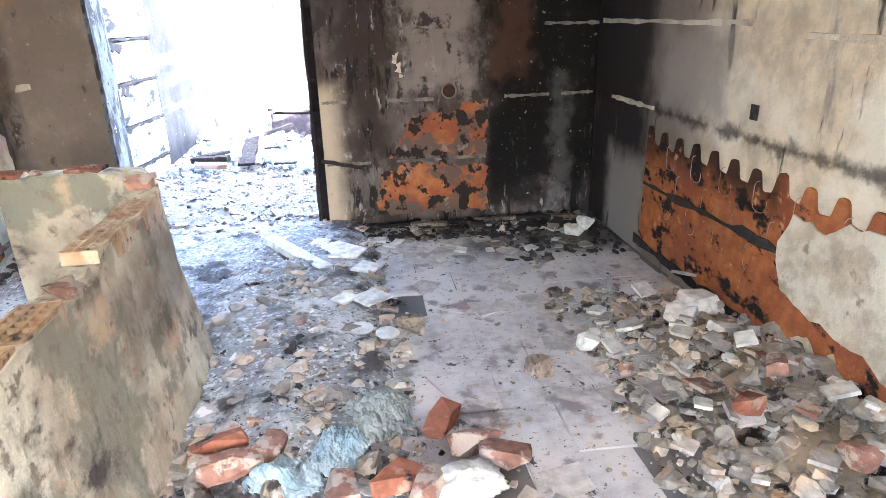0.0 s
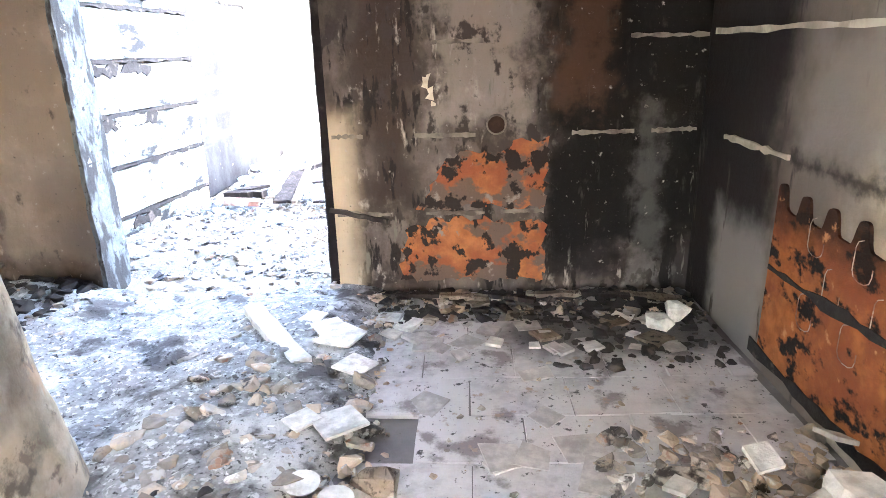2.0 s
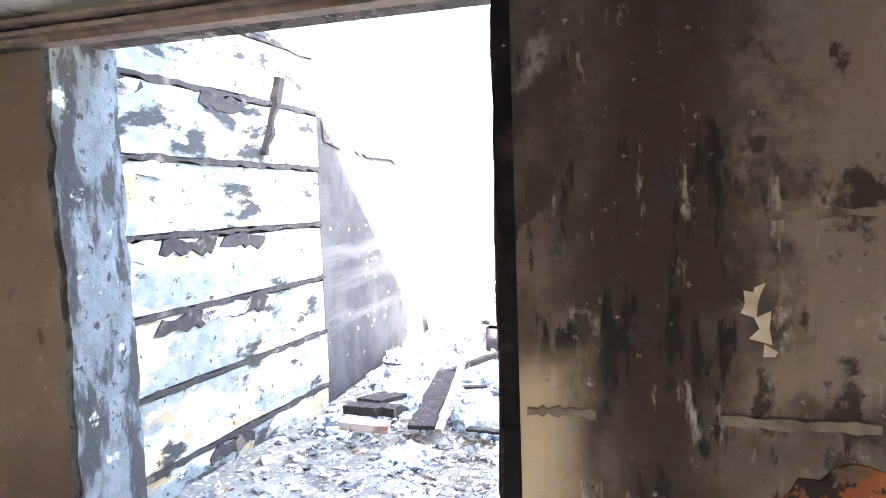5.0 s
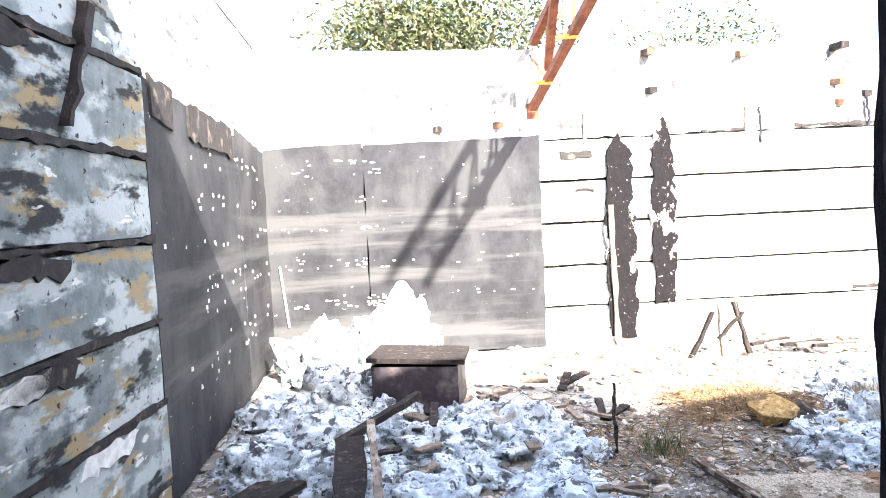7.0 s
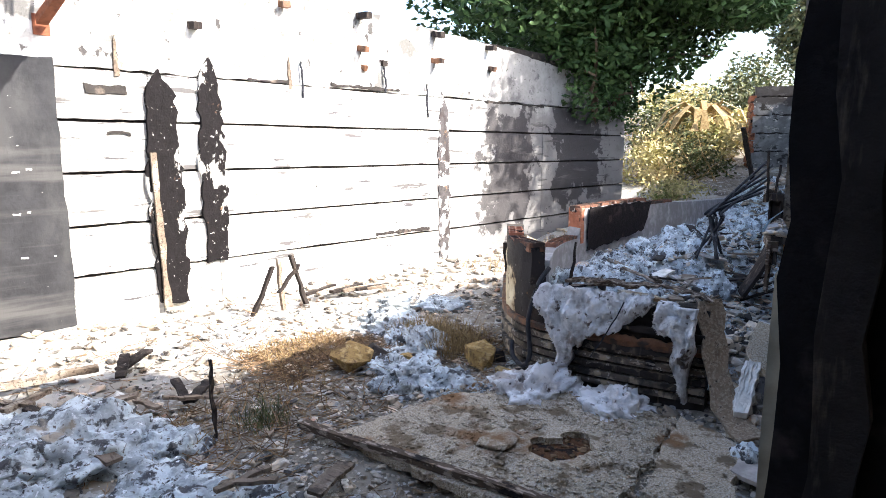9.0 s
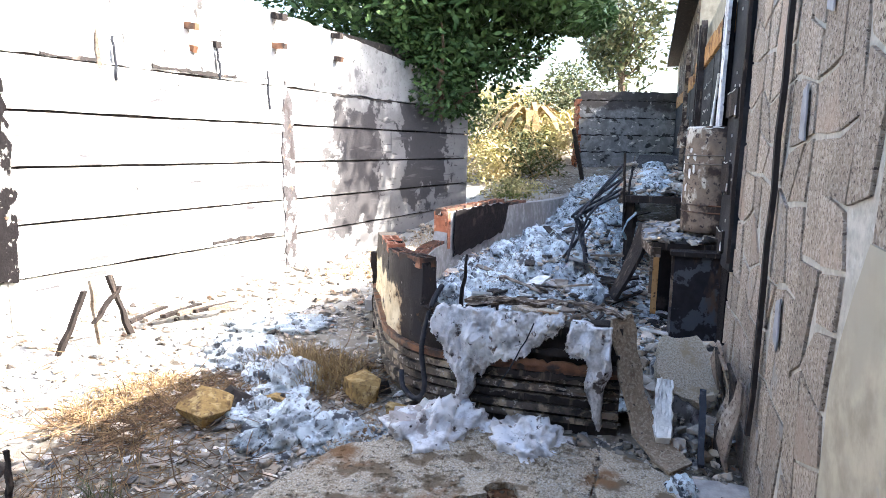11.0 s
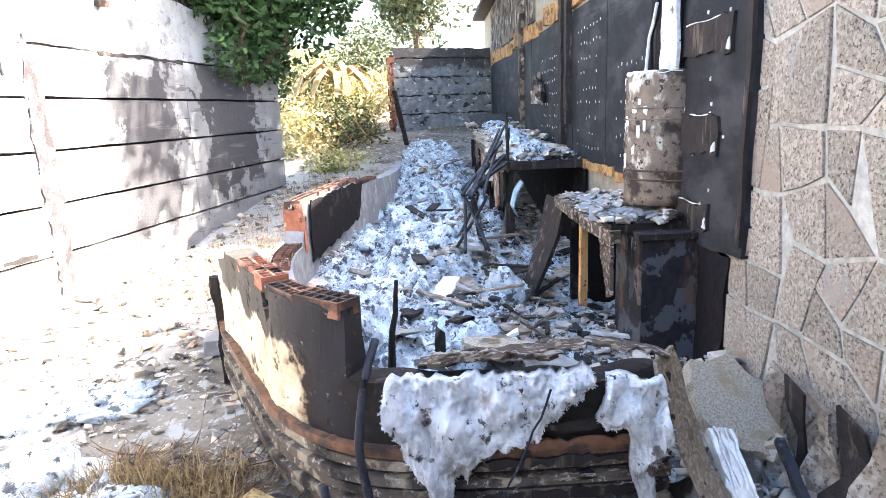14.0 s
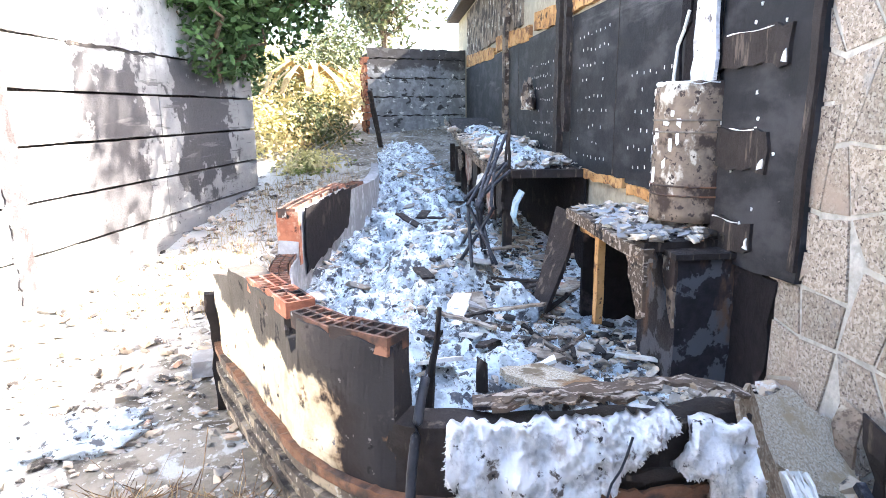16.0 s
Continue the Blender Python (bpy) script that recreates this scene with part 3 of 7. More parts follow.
def between(a, b, n, sag=0.0, jitter=0.0, seed=0):
    r = random.Random(seed)
    a, b = Vector(a), Vector(b)
    return [a.lerp(b, i / n) + Vector((r.uniform(-jitter, jitter), r.uniform(-jitter, jitter), r.uniform(-jitter, jitter) - sag * math.sin(math.pi * i / n))) for i in range(n + 1)]


def sheet(x0, x1, y0, y1, nx, ny, height):
    V = [(x0 + (x1 - x0) * i / nx, y0 + (y1 - y0) * j / ny, 0) for j in range(ny + 1) for i in range(nx + 1)]
    V = [(x, y, height(x, y)) for x, y, _ in V]
    return V, [(j * (nx + 1) + i, j * (nx + 1) + i + 1, (j + 1) * (nx + 1) + i + 1, (j + 1) * (nx + 1) + i) for j in range(ny) for i in range(nx)]


def fluff(sx, sy, sz, seed, detail=4, rough=0.35):
    """A tufted lump, resting on z = 0."""
    bm = bmesh.new()
    bmesh.ops.create_icosphere(bm, subdivisions=detail, radius=1)
    o = Vector((seed * 7.3, seed * 3.1, seed * 1.7))
    V = []
    for v in bm.verts:
        n = v.co.normalized()
        k = 1 + rough * noise.noise(n * 1.7 + o) + rough * 0.7 * noise.noise(n * 4.5 + o) + rough * 0.38 * noise.noise(n * 11 + o) + rough * 0.22 * noise.noise(n * 23 + o)
        V.append((n.x * k * sx / 2, n.y * k * sy / 2, max(n.z * k * sz, -0.1 * sz)))
    bm.verts.index_update()
    F = [tuple(v.index for v in f.verts) for f in bm.faces]
    bm.free()
    return V, F


def solid(name, vf, material, smooth=False):
    me = bpy.data.meshes.new(name)
    me.from_pydata([tuple(v) for v in vf[0]], [], vf[1])
    me.materials.append(material)
    if smooth:
        me.polygons.foreach_set("use_smooth", [True] * len(me.polygons))
    me.update()
    return me


def thing(name, vf, material, label, category, m=None, smooth=False, group="", kind=""):
    ob = new(name, solid(name, vf, material, smooth))
    if m is not None:
        ob.matrix_basis = m
    return tagged(ob, label, category, group, kind)


def part(name, vf, material, parent, label="", smooth=False):
    """One mesh object under a thing or a part, given in the parent's own coordinates."""
    ob = new(name, solid(name, vf, material, smooth) if isinstance(vf, tuple) else vf)
    ob.parent = parent
    return tagged(ob, label) if label else ob


def empty(name, m, label, category, group="", kind=""):
    ob = new(name)
    ob.matrix_basis = m
    return tagged(ob, label, category, group, kind)


HOUSE = Matrix.Translation((0, 0.26, 0)) @ pose(0, 0, 0, 0, 0, 6.33)      # x along the outer house wall, y out into the yard
FAR = Matrix.Translation((-1.95, 6.03, 0)) @ pose(0, 0, 0, 0, 0, -3.83)   # x along the boundary wall, -y into the yard

# ---- large structure: the burnt room ----
CEIL = 2.16
floor = thing("floor", sheet(-2.4, 2.3, -7.2, 0.02, 80, 130, lambda x, y: 0.006 * noise.noise((x * 3, y * 3, 0)) + 0.004 * noise.noise((x * 11, y * 11, 2))), M_floor,
              "grey ash-dusted concrete floor of the burnt room", "floor", smooth=True, kind="structure")
# out-of-view wall tops at 4.6 and 2.86 are set to shape the house shadow
wall_north = thing("wall_north", joined([box((-2.4, 0, -0.2), (-1.5, 0.26, 2.13)), box((-2.4, 0, 2.13), (0, 0.26, 4.6)),
                                         prism([(0, 0), (2.4, 0), (2.4, 0.526), (0, 0.26)], -0.2, 3.62)]), M_north,
                   "soot-blackened house wall around the open doorway", "wall", kind="structure")
house_block = thing("wall_house_rear", joined([prism([(2.4, -0.05), (9, -0.05), (9, 1.258), (2.4, 0.526)], -0.2, 2.86), prism([(9, -0.05), (17, -0.05), (16.9, 2.135), (9, 1.258)], -0.2, 3.62)]), M_smooth,
                    "long outer house wall beyond the room", "wall", kind="structure")
# unseen block, added only for the shadow it casts on the yard
parapet = thing("wall_parapet", prism([(0, 0), (0.7, 0), (0.7, 0.337), (0, 0.26)], 3.62, 4.1), M_smooth, "unseen parapet block added to lengthen the house shadow", "wall", kind="structure")
wall_east = thing("wall_east", box((2.13, -7.4, -0.2), (2.4, 0, 2.6)), M_east, "pale sooty room wall with an orange tile dado", "wall", kind="structure")
wall_west = thing("wall_west", box((-2.4, -7.4, -0.2), (-2.17, 0, 2.6)), M_west, "grimy plastered room wall with soot near the corner", "wall", kind="structure")
wall_south = thing("wall_south", joined([box((-2.17, -7.4, -0.2), (-0.35, -7.2, 2.6)), box((0.55, -7.4, -0.2), (2.13, -7.2, 2.6)), box((-0.35, -7.4, 2.05), (0.55, -7.2, 2.6))]), M_east,
                   "plastered rear wall with an open doorway", "wall", kind="structure")
ceiling = thing("ceiling", joined([sheet(-2.2, 2.2, -7.3, 0.0, 60, 90, lambda x, y: CEIL + 0.012 * noise.noise((x * 2, y * 2, 5)) + 0.008 * noise.noise((x * 7, y * 7, 1))), box((-2.2, -7.3, 2.22), (2.2, 0, 2.5))]), M_ceiling,
                "peeling plaster ceiling stained by smoke", "ceiling", smooth=False, kind="structure")
# middle slab sits at 2.86 so that sun reaches the yard
thing("roof", joined([box((-2.4, -7.4, 3.5), (2.4, 0.0, 3.64)), box((2.4, -7.4, 2.74), (9, -0.05, 2.86)), box((9, -7.4, 3.5), (17, -0.05, 3.64)), box((-2.4, -7.4, 2.6), (-2.2, 0, 3.5)), box((2.2, -7.4, 2.6), (2.4, 0, 3.5))]), M_smooth, "flat roof slab of the house", "roof", kind="structure")
# lintel mouldings over the doorway
lintel = thing("lintel_trim", box((-2.17, -0.055, 2.075), (0.55, 0.0, 2.15)), M_lintel, "stepped brown plaster moulding over the doorway", "trim", kind="structure")
for k, (d, z0, z1) in enumerate(((0.085, 2.098, 2.112), (0.11, 2.125, 2.14))):
    part("moulding_step", strip([(x, -d / 2, (z0 + z1) / 2) for x in np.linspace(-2.17, 0.9 + 0.3 * k, 14)], d, z1 - z0, k, 0.006, across=(0, 1, 0)), M_lintel, lintel)
# horizontal mortar ridges on the room walls
for z, a, b in ((0.515, 0.02, 0.34), (0.515, 0.55, 0.9), (0.515, 1.0, 1.25), (0.975, 0.02, 0.2), (0.975, 0.5, 0.85), (0.975, 1.4, 1.75), (0.98, 1.85, 2.1), (1.485, 0.6, 0.9), (1.49, 1.7, 2.12)):
    part("mortar_ridge", strip([(x, -0.006, z + 0.008 * noise.noise((x * 5, z, 0))) for x in np.linspace(a, b, 14)], 0.022, 0.014, int(a * 50 + z * 9), 0.006, across=(0, 0, 1)), M_ridge, wall_north)
for z, a, b in ((1.50, -0.1, -1.9), (0.985, -0.35, -1.0), (1.45, -2.3, -4.0)):
    part("mortar_ridge", strip([(2.124, y, z + 0.008 * noise.noise((y * 5, z, 0))) for y in np.linspace(a, b, 14)], 0.026, 0.016, int(z * 90), 0.007, across=(0, 0, 1)), M_patch, wall_east)
part("mortar_ridge", strip([(-2.164, y, 1.50 + 0.01 * noise.noise((y * 5, 1, 0))) for y in np.linspace(-0.05, -1.6, 12)], 0.026, 0.016, 4, 0.007, across=(0, 0, 1)), M_ridge, wall_west)


# doorway jambs
def jamb(name, x, y0, y1, z1, thick, material, label, seed):
    lo = ragged([(y0, 0), (y1, 0), (y1, z1), (y0, z1)], 0.09, 0.014, seed)
    V, F = prism(lo, 0, thick)
    return thing(name, ([(x + z, a, b) for a, b, z in V], F), material, label, "door jamb", kind="structure")


jamb("door_jamb_west", -1.50, -0.01, 0.275, 2.12, 0.03, M_jambleft, "scraped grey jamb of the open doorway", 3)
jamb("door_jamb_east", -0.055, 0.03, 0.262, 2.12, 0.05, M_jamb, "charred jamb of the open doorway", 4)
burnt_frame = thing("door_frame", strip(between((-0.072, 0.19, 0.0), (-0.064, 0.19, 2.1), 22, 0, 0.006, 3), 0.05, 0.04, 3, 0.008, across=(0, 1, 0)), M_burnt, "charred upright of a burnt door frame", "door frame", kind="structure")
for k in range(7):
    part("hinge_stub", box((-0.045, 0.175, 0.2 + k * 0.28), (-0.005, 0.205, 0.23 + k * 0.28)), M_burnt, burnt_frame)

# orange tile bed and its broken tiles


def columns(pairs, x_wall, thick):
    """A thin coat on an x-facing wall: for each y its bottom and top."""
    V, F = [], []
    for y, z0, z1 in pairs:
        V += [(x_wall, y, z0), (x_wall, y, z1), (x_wall - thick, y, z1), (x_wall - thick, y, z0)]
    for i in range(len(pairs) - 1):
        p, q = i * 4, i * 4 + 4
        F += [(p + 2, q + 2, q + 3, p + 3), (p + 1, q + 1, q + 2, p + 2), (p, p + 3, q + 3, q)]
    return V, F


by = [0.96, 2.1, 2.2, 2.36, 2.50, 2.62, 2.70, 2.78, 2.86, 2.95, 4.4]
bz = [0.09, 0.09, 0.10, 0.12, 0.16, 0.24, 0.16, 0.24, 0.10, 0.05, 0.02]
pairs = [(-y, np.interp(y, by, bz) + 0.02 * noise.noise((y * 14, 0, 0)), 0.815 + 0.05 * math.tanh(2.6 * math.cos((y - 1.0) / 0.185 * 2 * math.pi) - 0.6) + 0.03 * noise.noise((y * 5.4, 0, 3))) for y in np.linspace(0.97, 4.35, 420)]
part("orange_tile_bed", columns(pairs, 2.13, 0.012), M_orange, wall_east, "scalloped orange tile bed stained by smoke")
hole = ragged([(-2.42, 0.36), (-2.34, 0.52), (-2.42, 0.72), (-2.62, 0.70), (-2.72, 0.77), (-3.0, 0.78), (-3.3, 0.70), (-3.5, 0.4), (-3.2, 0.18), (-2.92, 0.30), (-2.76, 0.31), (-2.62, 0.32)], 0.05, 0.012, 5)
V, F = upright(hole, 0.012, 0.022)
part("exposed_render", ([(2.13 - y, x, z) for x, y, z in V], F), M_patch, wall_east, "rough grey render where tiles fell off")
for k in range(0, 34, 2):      # wavy tile outlines still on the bed
    y0, z0 = -1.30 - (k % 11) * 0.145, 0.42 + (k // 11) * 0.155 + (0.07 if k % 2 else 0)
    if z0 < 0.80:
        pts = [(2.116, y0 + 0.07 * math.sin(a) * (1 + 0.25 * math.cos(2 * a)), z0 + 0.075 * math.cos(a)) for a in np.linspace(0.2, 4.6, 12)]
        part("tile_edge", tube(pts, 0.0022, 4), M_terra, wall_east)
part("soot_line", strip([(2.114, y, 0.50 - 0.02 * (y + 1) + 0.02 * noise.noise((y * 6, 0, 3))) for y in np.linspace(-0.98, -2.35, 20)], 0.035, 0.006, 4, 0.013, across=(0, 0, 1)), M_joint, wall_east)
part("soot_line", strip([(2.114, y, 0.085 + 0.015 * noise.noise((y * 6, 0, 8))) for y in np.linspace(-0.9, -2.5, 20)], 0.05, 0.006, 6, 0.015, across=(0, 0, 1)), M_joint, wall_east)
# dark plate before the wall, painted shade for an open socket
part("socket_hole", upright([(0, 0), (0.05, 0.0), (0.05, 0.07), (0, 0.07)], 0, 0.01), M_joint, wall_east).matrix_basis = pose(2.118, -2.06, 1.07, 0, 0, 90)

# orange patches on the doorway wall
for k, poly in enumerate(([(0.36, 0.08), (0.75, 0.10), (1.25, 0.08), (1.27, 0.47), (1.05, 0.46), (0.9, 0.48), (0.6, 0.47), (0.44, 0.40), (0.40, 0.25)],
                          [(0.50, 0.53), (0.8, 0.56), (1.24, 0.53), (1.27, 0.78), (1.28, 0.94), (1.10, 0.93), (0.95, 0.86), (0.8, 0.90), (0.66, 0.80), (0.58, 0.68)])):
    V, F = upright(ragged(poly, 0.03, 0.022, k + 20), -0.008, 0.0)
    part("orange_patch", (V, F), M_orange_north, wall_north, "orange plaster patch with burnt edges")
# a dark disc on the plaster paints the shade inside the hole
part("pipe_hole", tube([(0.97, -0.012, 1.03), (0.97, 0.0, 1.03)], 0.05, 14), M_cavity, wall_north)
part("pipe_rim", tube([(0.97 + 0.052 * math.cos(a), -0.006, 1.03 + 0.052 * math.sin(a)) for a in np.linspace(0, 6.28, 18)], 0.008, 5), M_ridge, wall_north)
part("drain_ledge", strip(between((-0.02, -0.02, 0.55), (0.32, -0.02, 0.47), 8, 0, 0.004, 4), 0.03, 0.025, 4, 0.004, across=(0, 1, 0)), M_burnt, wall_north)
for k, (x, z, w, h) in enumerate(((0.57, 1.27, 0.03, 0.06), (0.60, 1.21, 0.024, 0.07), (0.585, 1.30, 0.02, 0.03), (0.62, 1.15, 0.015, 0.025), (-1.98, 1.17, 0.06, 0.05))):
    part("plaster_flake", upright(ragged([(x - w, z - h / 2), (x + w / 2, z - h / 2), (x + w / 2, z + h / 2), (x - w / 2, z + h / 2)], 0.025, 0.012, k), -0.004, 0.0), M_patch, wall_north)
# grey render patch and scallops on the west wall
V, F = upright(ragged([(-0.05, 0.24), (-0.62, 0.22), (-0.55, 0.45), (-0.38, 0.80), (-0.25, 0.86), (-0.06, 0.86)], 0.06, 0.02, 9), 0, 0.02)
part("exposed_render", ([(-2.17 + y, x, z) for x, y, z in V], F), M_patch, wall_west, "rough grey render where tiles fell off")
V, F = upright(ragged([(-0.45, 0.1), (-1.9, 0.1), (-1.9, 0.84), (-0.36, 0.84), (-0.46, 0.6)], 0.08, 0.02, 12), 0, 0.012)
part("orange_tile_bed", ([(-2.17 + y, x, z) for x, y, z in V], F), M_orange, wall_west)
part("skirting_pipe", tube(between((-2.10, -0.03, 0.24), (-2.08, -0.75, 0.19), 6), 0.016, 6), M_ridge, wall_west)
part("ceiling_conduit", tube(between((-2.12, -0.62, 2.10), (-1.9, -1.5, 2.10), 4), 0.022, 8), M_burnt, wall_west)


# low broken partition of plastered hollow brick, with a rounded corner and a flared foot
def curve_points(ctrl, n):
    out = []
    for i in range(len(ctrl) - 1):
        p0, p1, p2, p3 = [Vector(ctrl[max(0, min(len(ctrl) - 1, i + d))]) for d in (-1, 0, 1, 2)]
        for k in range(n):
            t = k / n
            out.append(0.5 * ((2 * p1) + (p2 - p0) * t + (2 * p0 - 5 * p1 + 4 * p2 - p3) * t * t + (3 * p1 - p0 - 3 * p2 + p3) * t ** 3))
    return out + [Vector(ctrl[-1])]


def hollow_brick(w, l, h, cols=2, rows=4):
    """A hollow brick lying with its open cells upward: clay rim and webs round shallow cells, their floor painted dark
    for depth.
    """
    web = 0.011
    items = [box((-w / 2, -l / 2, 0), (w / 2, l / 2, h - 0.034))]
    for i in range(cols + 1):
        x = -w / 2 + web / 2 + (w - web) * i / cols
        items.append(box((x - web / 2, -l / 2, h - 0.034), (x + web / 2, l / 2, h)))
    for j in range(rows + 1):
        y = -l / 2 + web / 2 + (l - web) * j / rows
        for i in range(cols):
            x0 = -w / 2 + web + (w - web) * i / cols
            items.append(box((x0, y - web / 2, h - 0.034), (x0 + (w - web) / cols - web, y + web / 2, h - 0.001)))
    return joined(items), box((-w / 2 + web, -l / 2 + web, h - 0.036), (w / 2 - web, l / 2 - web, h - 0.031))


def low_sweep(pts, thick, tops, flare, seed, rows=15):
    V, F = [], []
    n = len(pts)
    for i, p in enumerate(pts):
        d = (pts[min(i + 1, n - 1)] - pts[max(i - 1, 0)]).normalized()
        out = Vector((d.y, -d.x))
        for sgn in (1, -1):
            for j in range(rows):
                z = tops[i] * j / (rows - 1)
                k = thick / 2 + (flare * max(0.0, 1 - z / tops[i]) ** 1.6 if sgn > 0 else 0.01) + 0.012 * noise.noise((p.x * 5, p.y * 5, z * 4 + sgn + seed)) + 0.006 * noise.noise((p.x * 17, p.y * 17, z * 14 + sgn))
                q = p + out * k * sgn
                V.append((q.x, q.y, z))
    w = rows * 2
    for i in range(n - 1):
        for j in range(rows - 1):
            F.append((i * w + j, (i + 1) * w + j, (i + 1) * w + j + 1, i * w + j + 1))
            F.append((i * w + rows + j, i * w + rows + j + 1, (i + 1) * w + rows + j + 1, (i + 1) * w + rows + j))
        F.append((i * w + rows - 1, (i + 1) * w + rows - 1, (i + 1) * w + w - 1, i * w + w - 1))
    for i in (0, n - 1):
        for j in range(rows - 1):
            q = (i * w + j, i * w + j + 1, i * w + rows + j + 1, i * w + rows + j)
            F.append(q if i else q[::-1])
    return V, F


LOW = curve_points([(-0.66, -5.6), (-0.66, -4.2), (-0.66, -3.3), (-0.66, -2.5), (-0.67, -2.05), (-0.75, -1.83), (-0.95, -1.76), (-1.35, -1.74)], 22)
low_len = [0.0]
for a_, b_ in zip(LOW, LOW[1:]):
    low_len.append(low_len[-1] + (b_ - a_).length)
low_tops = [np.interp(L_, [0, 2.2, 2.55, 2.75, 2.95, 3.15, 3.40, 3.6, 3.8, 4.0, 4.3, 4.7], [0.86, 0.83, 0.82, 0.80, 0.87, 0.86, 0.855, 0.90, 0.925, 0.945, 0.925, 0.93]) + 0.012 * noise.noise((L_ * 11, 0, 4)) for L_ in low_len]
low_a = thing("wall_low_partition", low_sweep(LOW, 0.125, low_tops, 0.11, 1), M_lowwall, "broken low partition of plastered hollow brick", "low wall", kind="structure")


def along_low(L_):
    i = min(range(1, len(LOW) - 1), key=lambda k: abs(low_len[k] - L_))
    d = (LOW[i + 1] - LOW[i - 1]).normalized()
    return LOW[i], math.degrees(math.atan2(d.y, d.x)) - 90, low_tops[i]


for k, L_ in enumerate((1.95, 2.20, 2.45, 2.97, 3.22, 3.46, 3.70, 4.04, 4.52)):
    p, turn, z = along_low(L_)
    body, cells = hollow_brick(0.118, 0.235 if k < 6 else 0.15, 0.09, 3, 6)
    b = part("brick", body, M_palebrick if k < 7 else M_brick, low_a, "dusty tan hollow brick laid bare" if k < 7 else "broken red hollow brick laid bare")
    b.matrix_basis = Matrix.Translation((p.x, p.y, z - 0.075)) @ pose(0, 0, 0, 0, 0, turn)
    part("brick_core", cells, M_cavity, b)
for k, (L_, s_) in enumerate(((2.72, 0.12), (2.82, 0.10), (3.66, 0.13), (3.78, 0.11), (4.25, 0.09), (4.34, 0.08))):
    p, turn, z = along_low(L_)
    part("mortar_lump", moved(chunk(s_, s_ * 1.2, s_ * 0.5, 40 + k), Matrix.Translation((p.x, p.y, z - 0.02))), M_patch if k % 2 else M_terra, low_a)

# ---- the yard: ground and walls ----
def earth(x, y):
    z = 0.05 * noise.noise((x * 0.9, y * 0.9, 3)) + 0.025 * noise.noise((x * 3, y * 3, 1)) + 0.012 * noise.noise((x * 9, y * 9, 0))
    fade = min(1, max(0, (y - 0.2) / 0.6))
    rise = 0.0 if x < 7 else min(2.6, (x - 7) * 0.13) * (1 if y > -0.2 else 0)
    return (z - 0.02) * fade - 0.03 * (1 - fade) + rise


V1, F1 = sheet(-2.5, 11, 0.0, 7.0, 150, 90, earth)
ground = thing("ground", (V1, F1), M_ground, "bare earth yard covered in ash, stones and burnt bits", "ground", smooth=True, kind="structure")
thing("ground_beyond", sheet(-400, 400, -400, 400, 80, 80, lambda x, y: -0.14), M_ground, "dry open land around the house", "ground", kind="structure")
thing("ground_slope", sheet(10.5, 60, -8, 40, 50, 50, lambda x, y: min(3.2, 0.42 + (x - 10.5) * 0.16) + 0.2 * noise.noise((x * 0.5, y * 0.5, 0))), M_ground, "rising dry bank behind the yard", "ground", smooth=True, kind="structure")

# boundary wall
wall_far = thing("wall_boundary", joined([box((-0.3, 0.05, -0.3), (12.2, 0.30, 2.95))]), M_joint, "tall whitewashed boundary wall of concrete courses", "wall", FAR, kind="structure")
cap = [(-0.3, 2.16), (12.2, 2.16), (12.2, 2.62), (10.5, 2.72), (8.3, 2.92), (6.3, 3.02), (3.5, 3.06), (1.5, 3.12), (-0.3, 3.2)]
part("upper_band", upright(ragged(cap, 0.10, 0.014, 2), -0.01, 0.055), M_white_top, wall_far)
COURSES = [-0.1, 0.40, 0.83, 1.28, 1.72, 2.15]
EDGES = [2.86, 3.62, 4.20, 7.38, 9.6, 12.2]
for j in range(5):
    for i in range(5):
        s0, s1, z0, z1 = EDGES[i] + 0.004, EDGES[i + 1] - 0.004, COURSES[j] + 0.010, COURSES[j + 1] - 0.010
        top = [(s0 + (s1 - s0) * k / 14, z1 - abs(0.014 * noise.noise((s0 + k * 0.9, j, 2)))) for k in range(15)]
        bot = [(s1 - (s1 - s0) * k / 14, z0 + abs(0.016 * noise.noise((s0 + k * 0.7, j, 7)))) for k in range(15)]
        d = -0.012 * noise.noise((i * 1.3, j * 2.1, 0))
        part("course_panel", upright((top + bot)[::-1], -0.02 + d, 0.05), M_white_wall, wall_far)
# courses in dark ledge relief and missing pieces
for k, (s, z, w, h) in enumerate(((3.1, 1.95, 0.34, 0.07), (3.25, 1.60, 0.2, 0.03), (5.6, 2.17, 1.0, 0.03), (4.6, 2.16, 0.5, 0.02), (8.2, 2.12, 1.4, 0.03), (6.2, 0.43, 0.9, 0.04))):
    part("burnt_gap", upright(ragged([(s, z), (s + w, z), (s + w, z + h), (s, z + h)], 0.06, 0.012, k + 70), -0.028, 0.0), M_joint, wall_far)
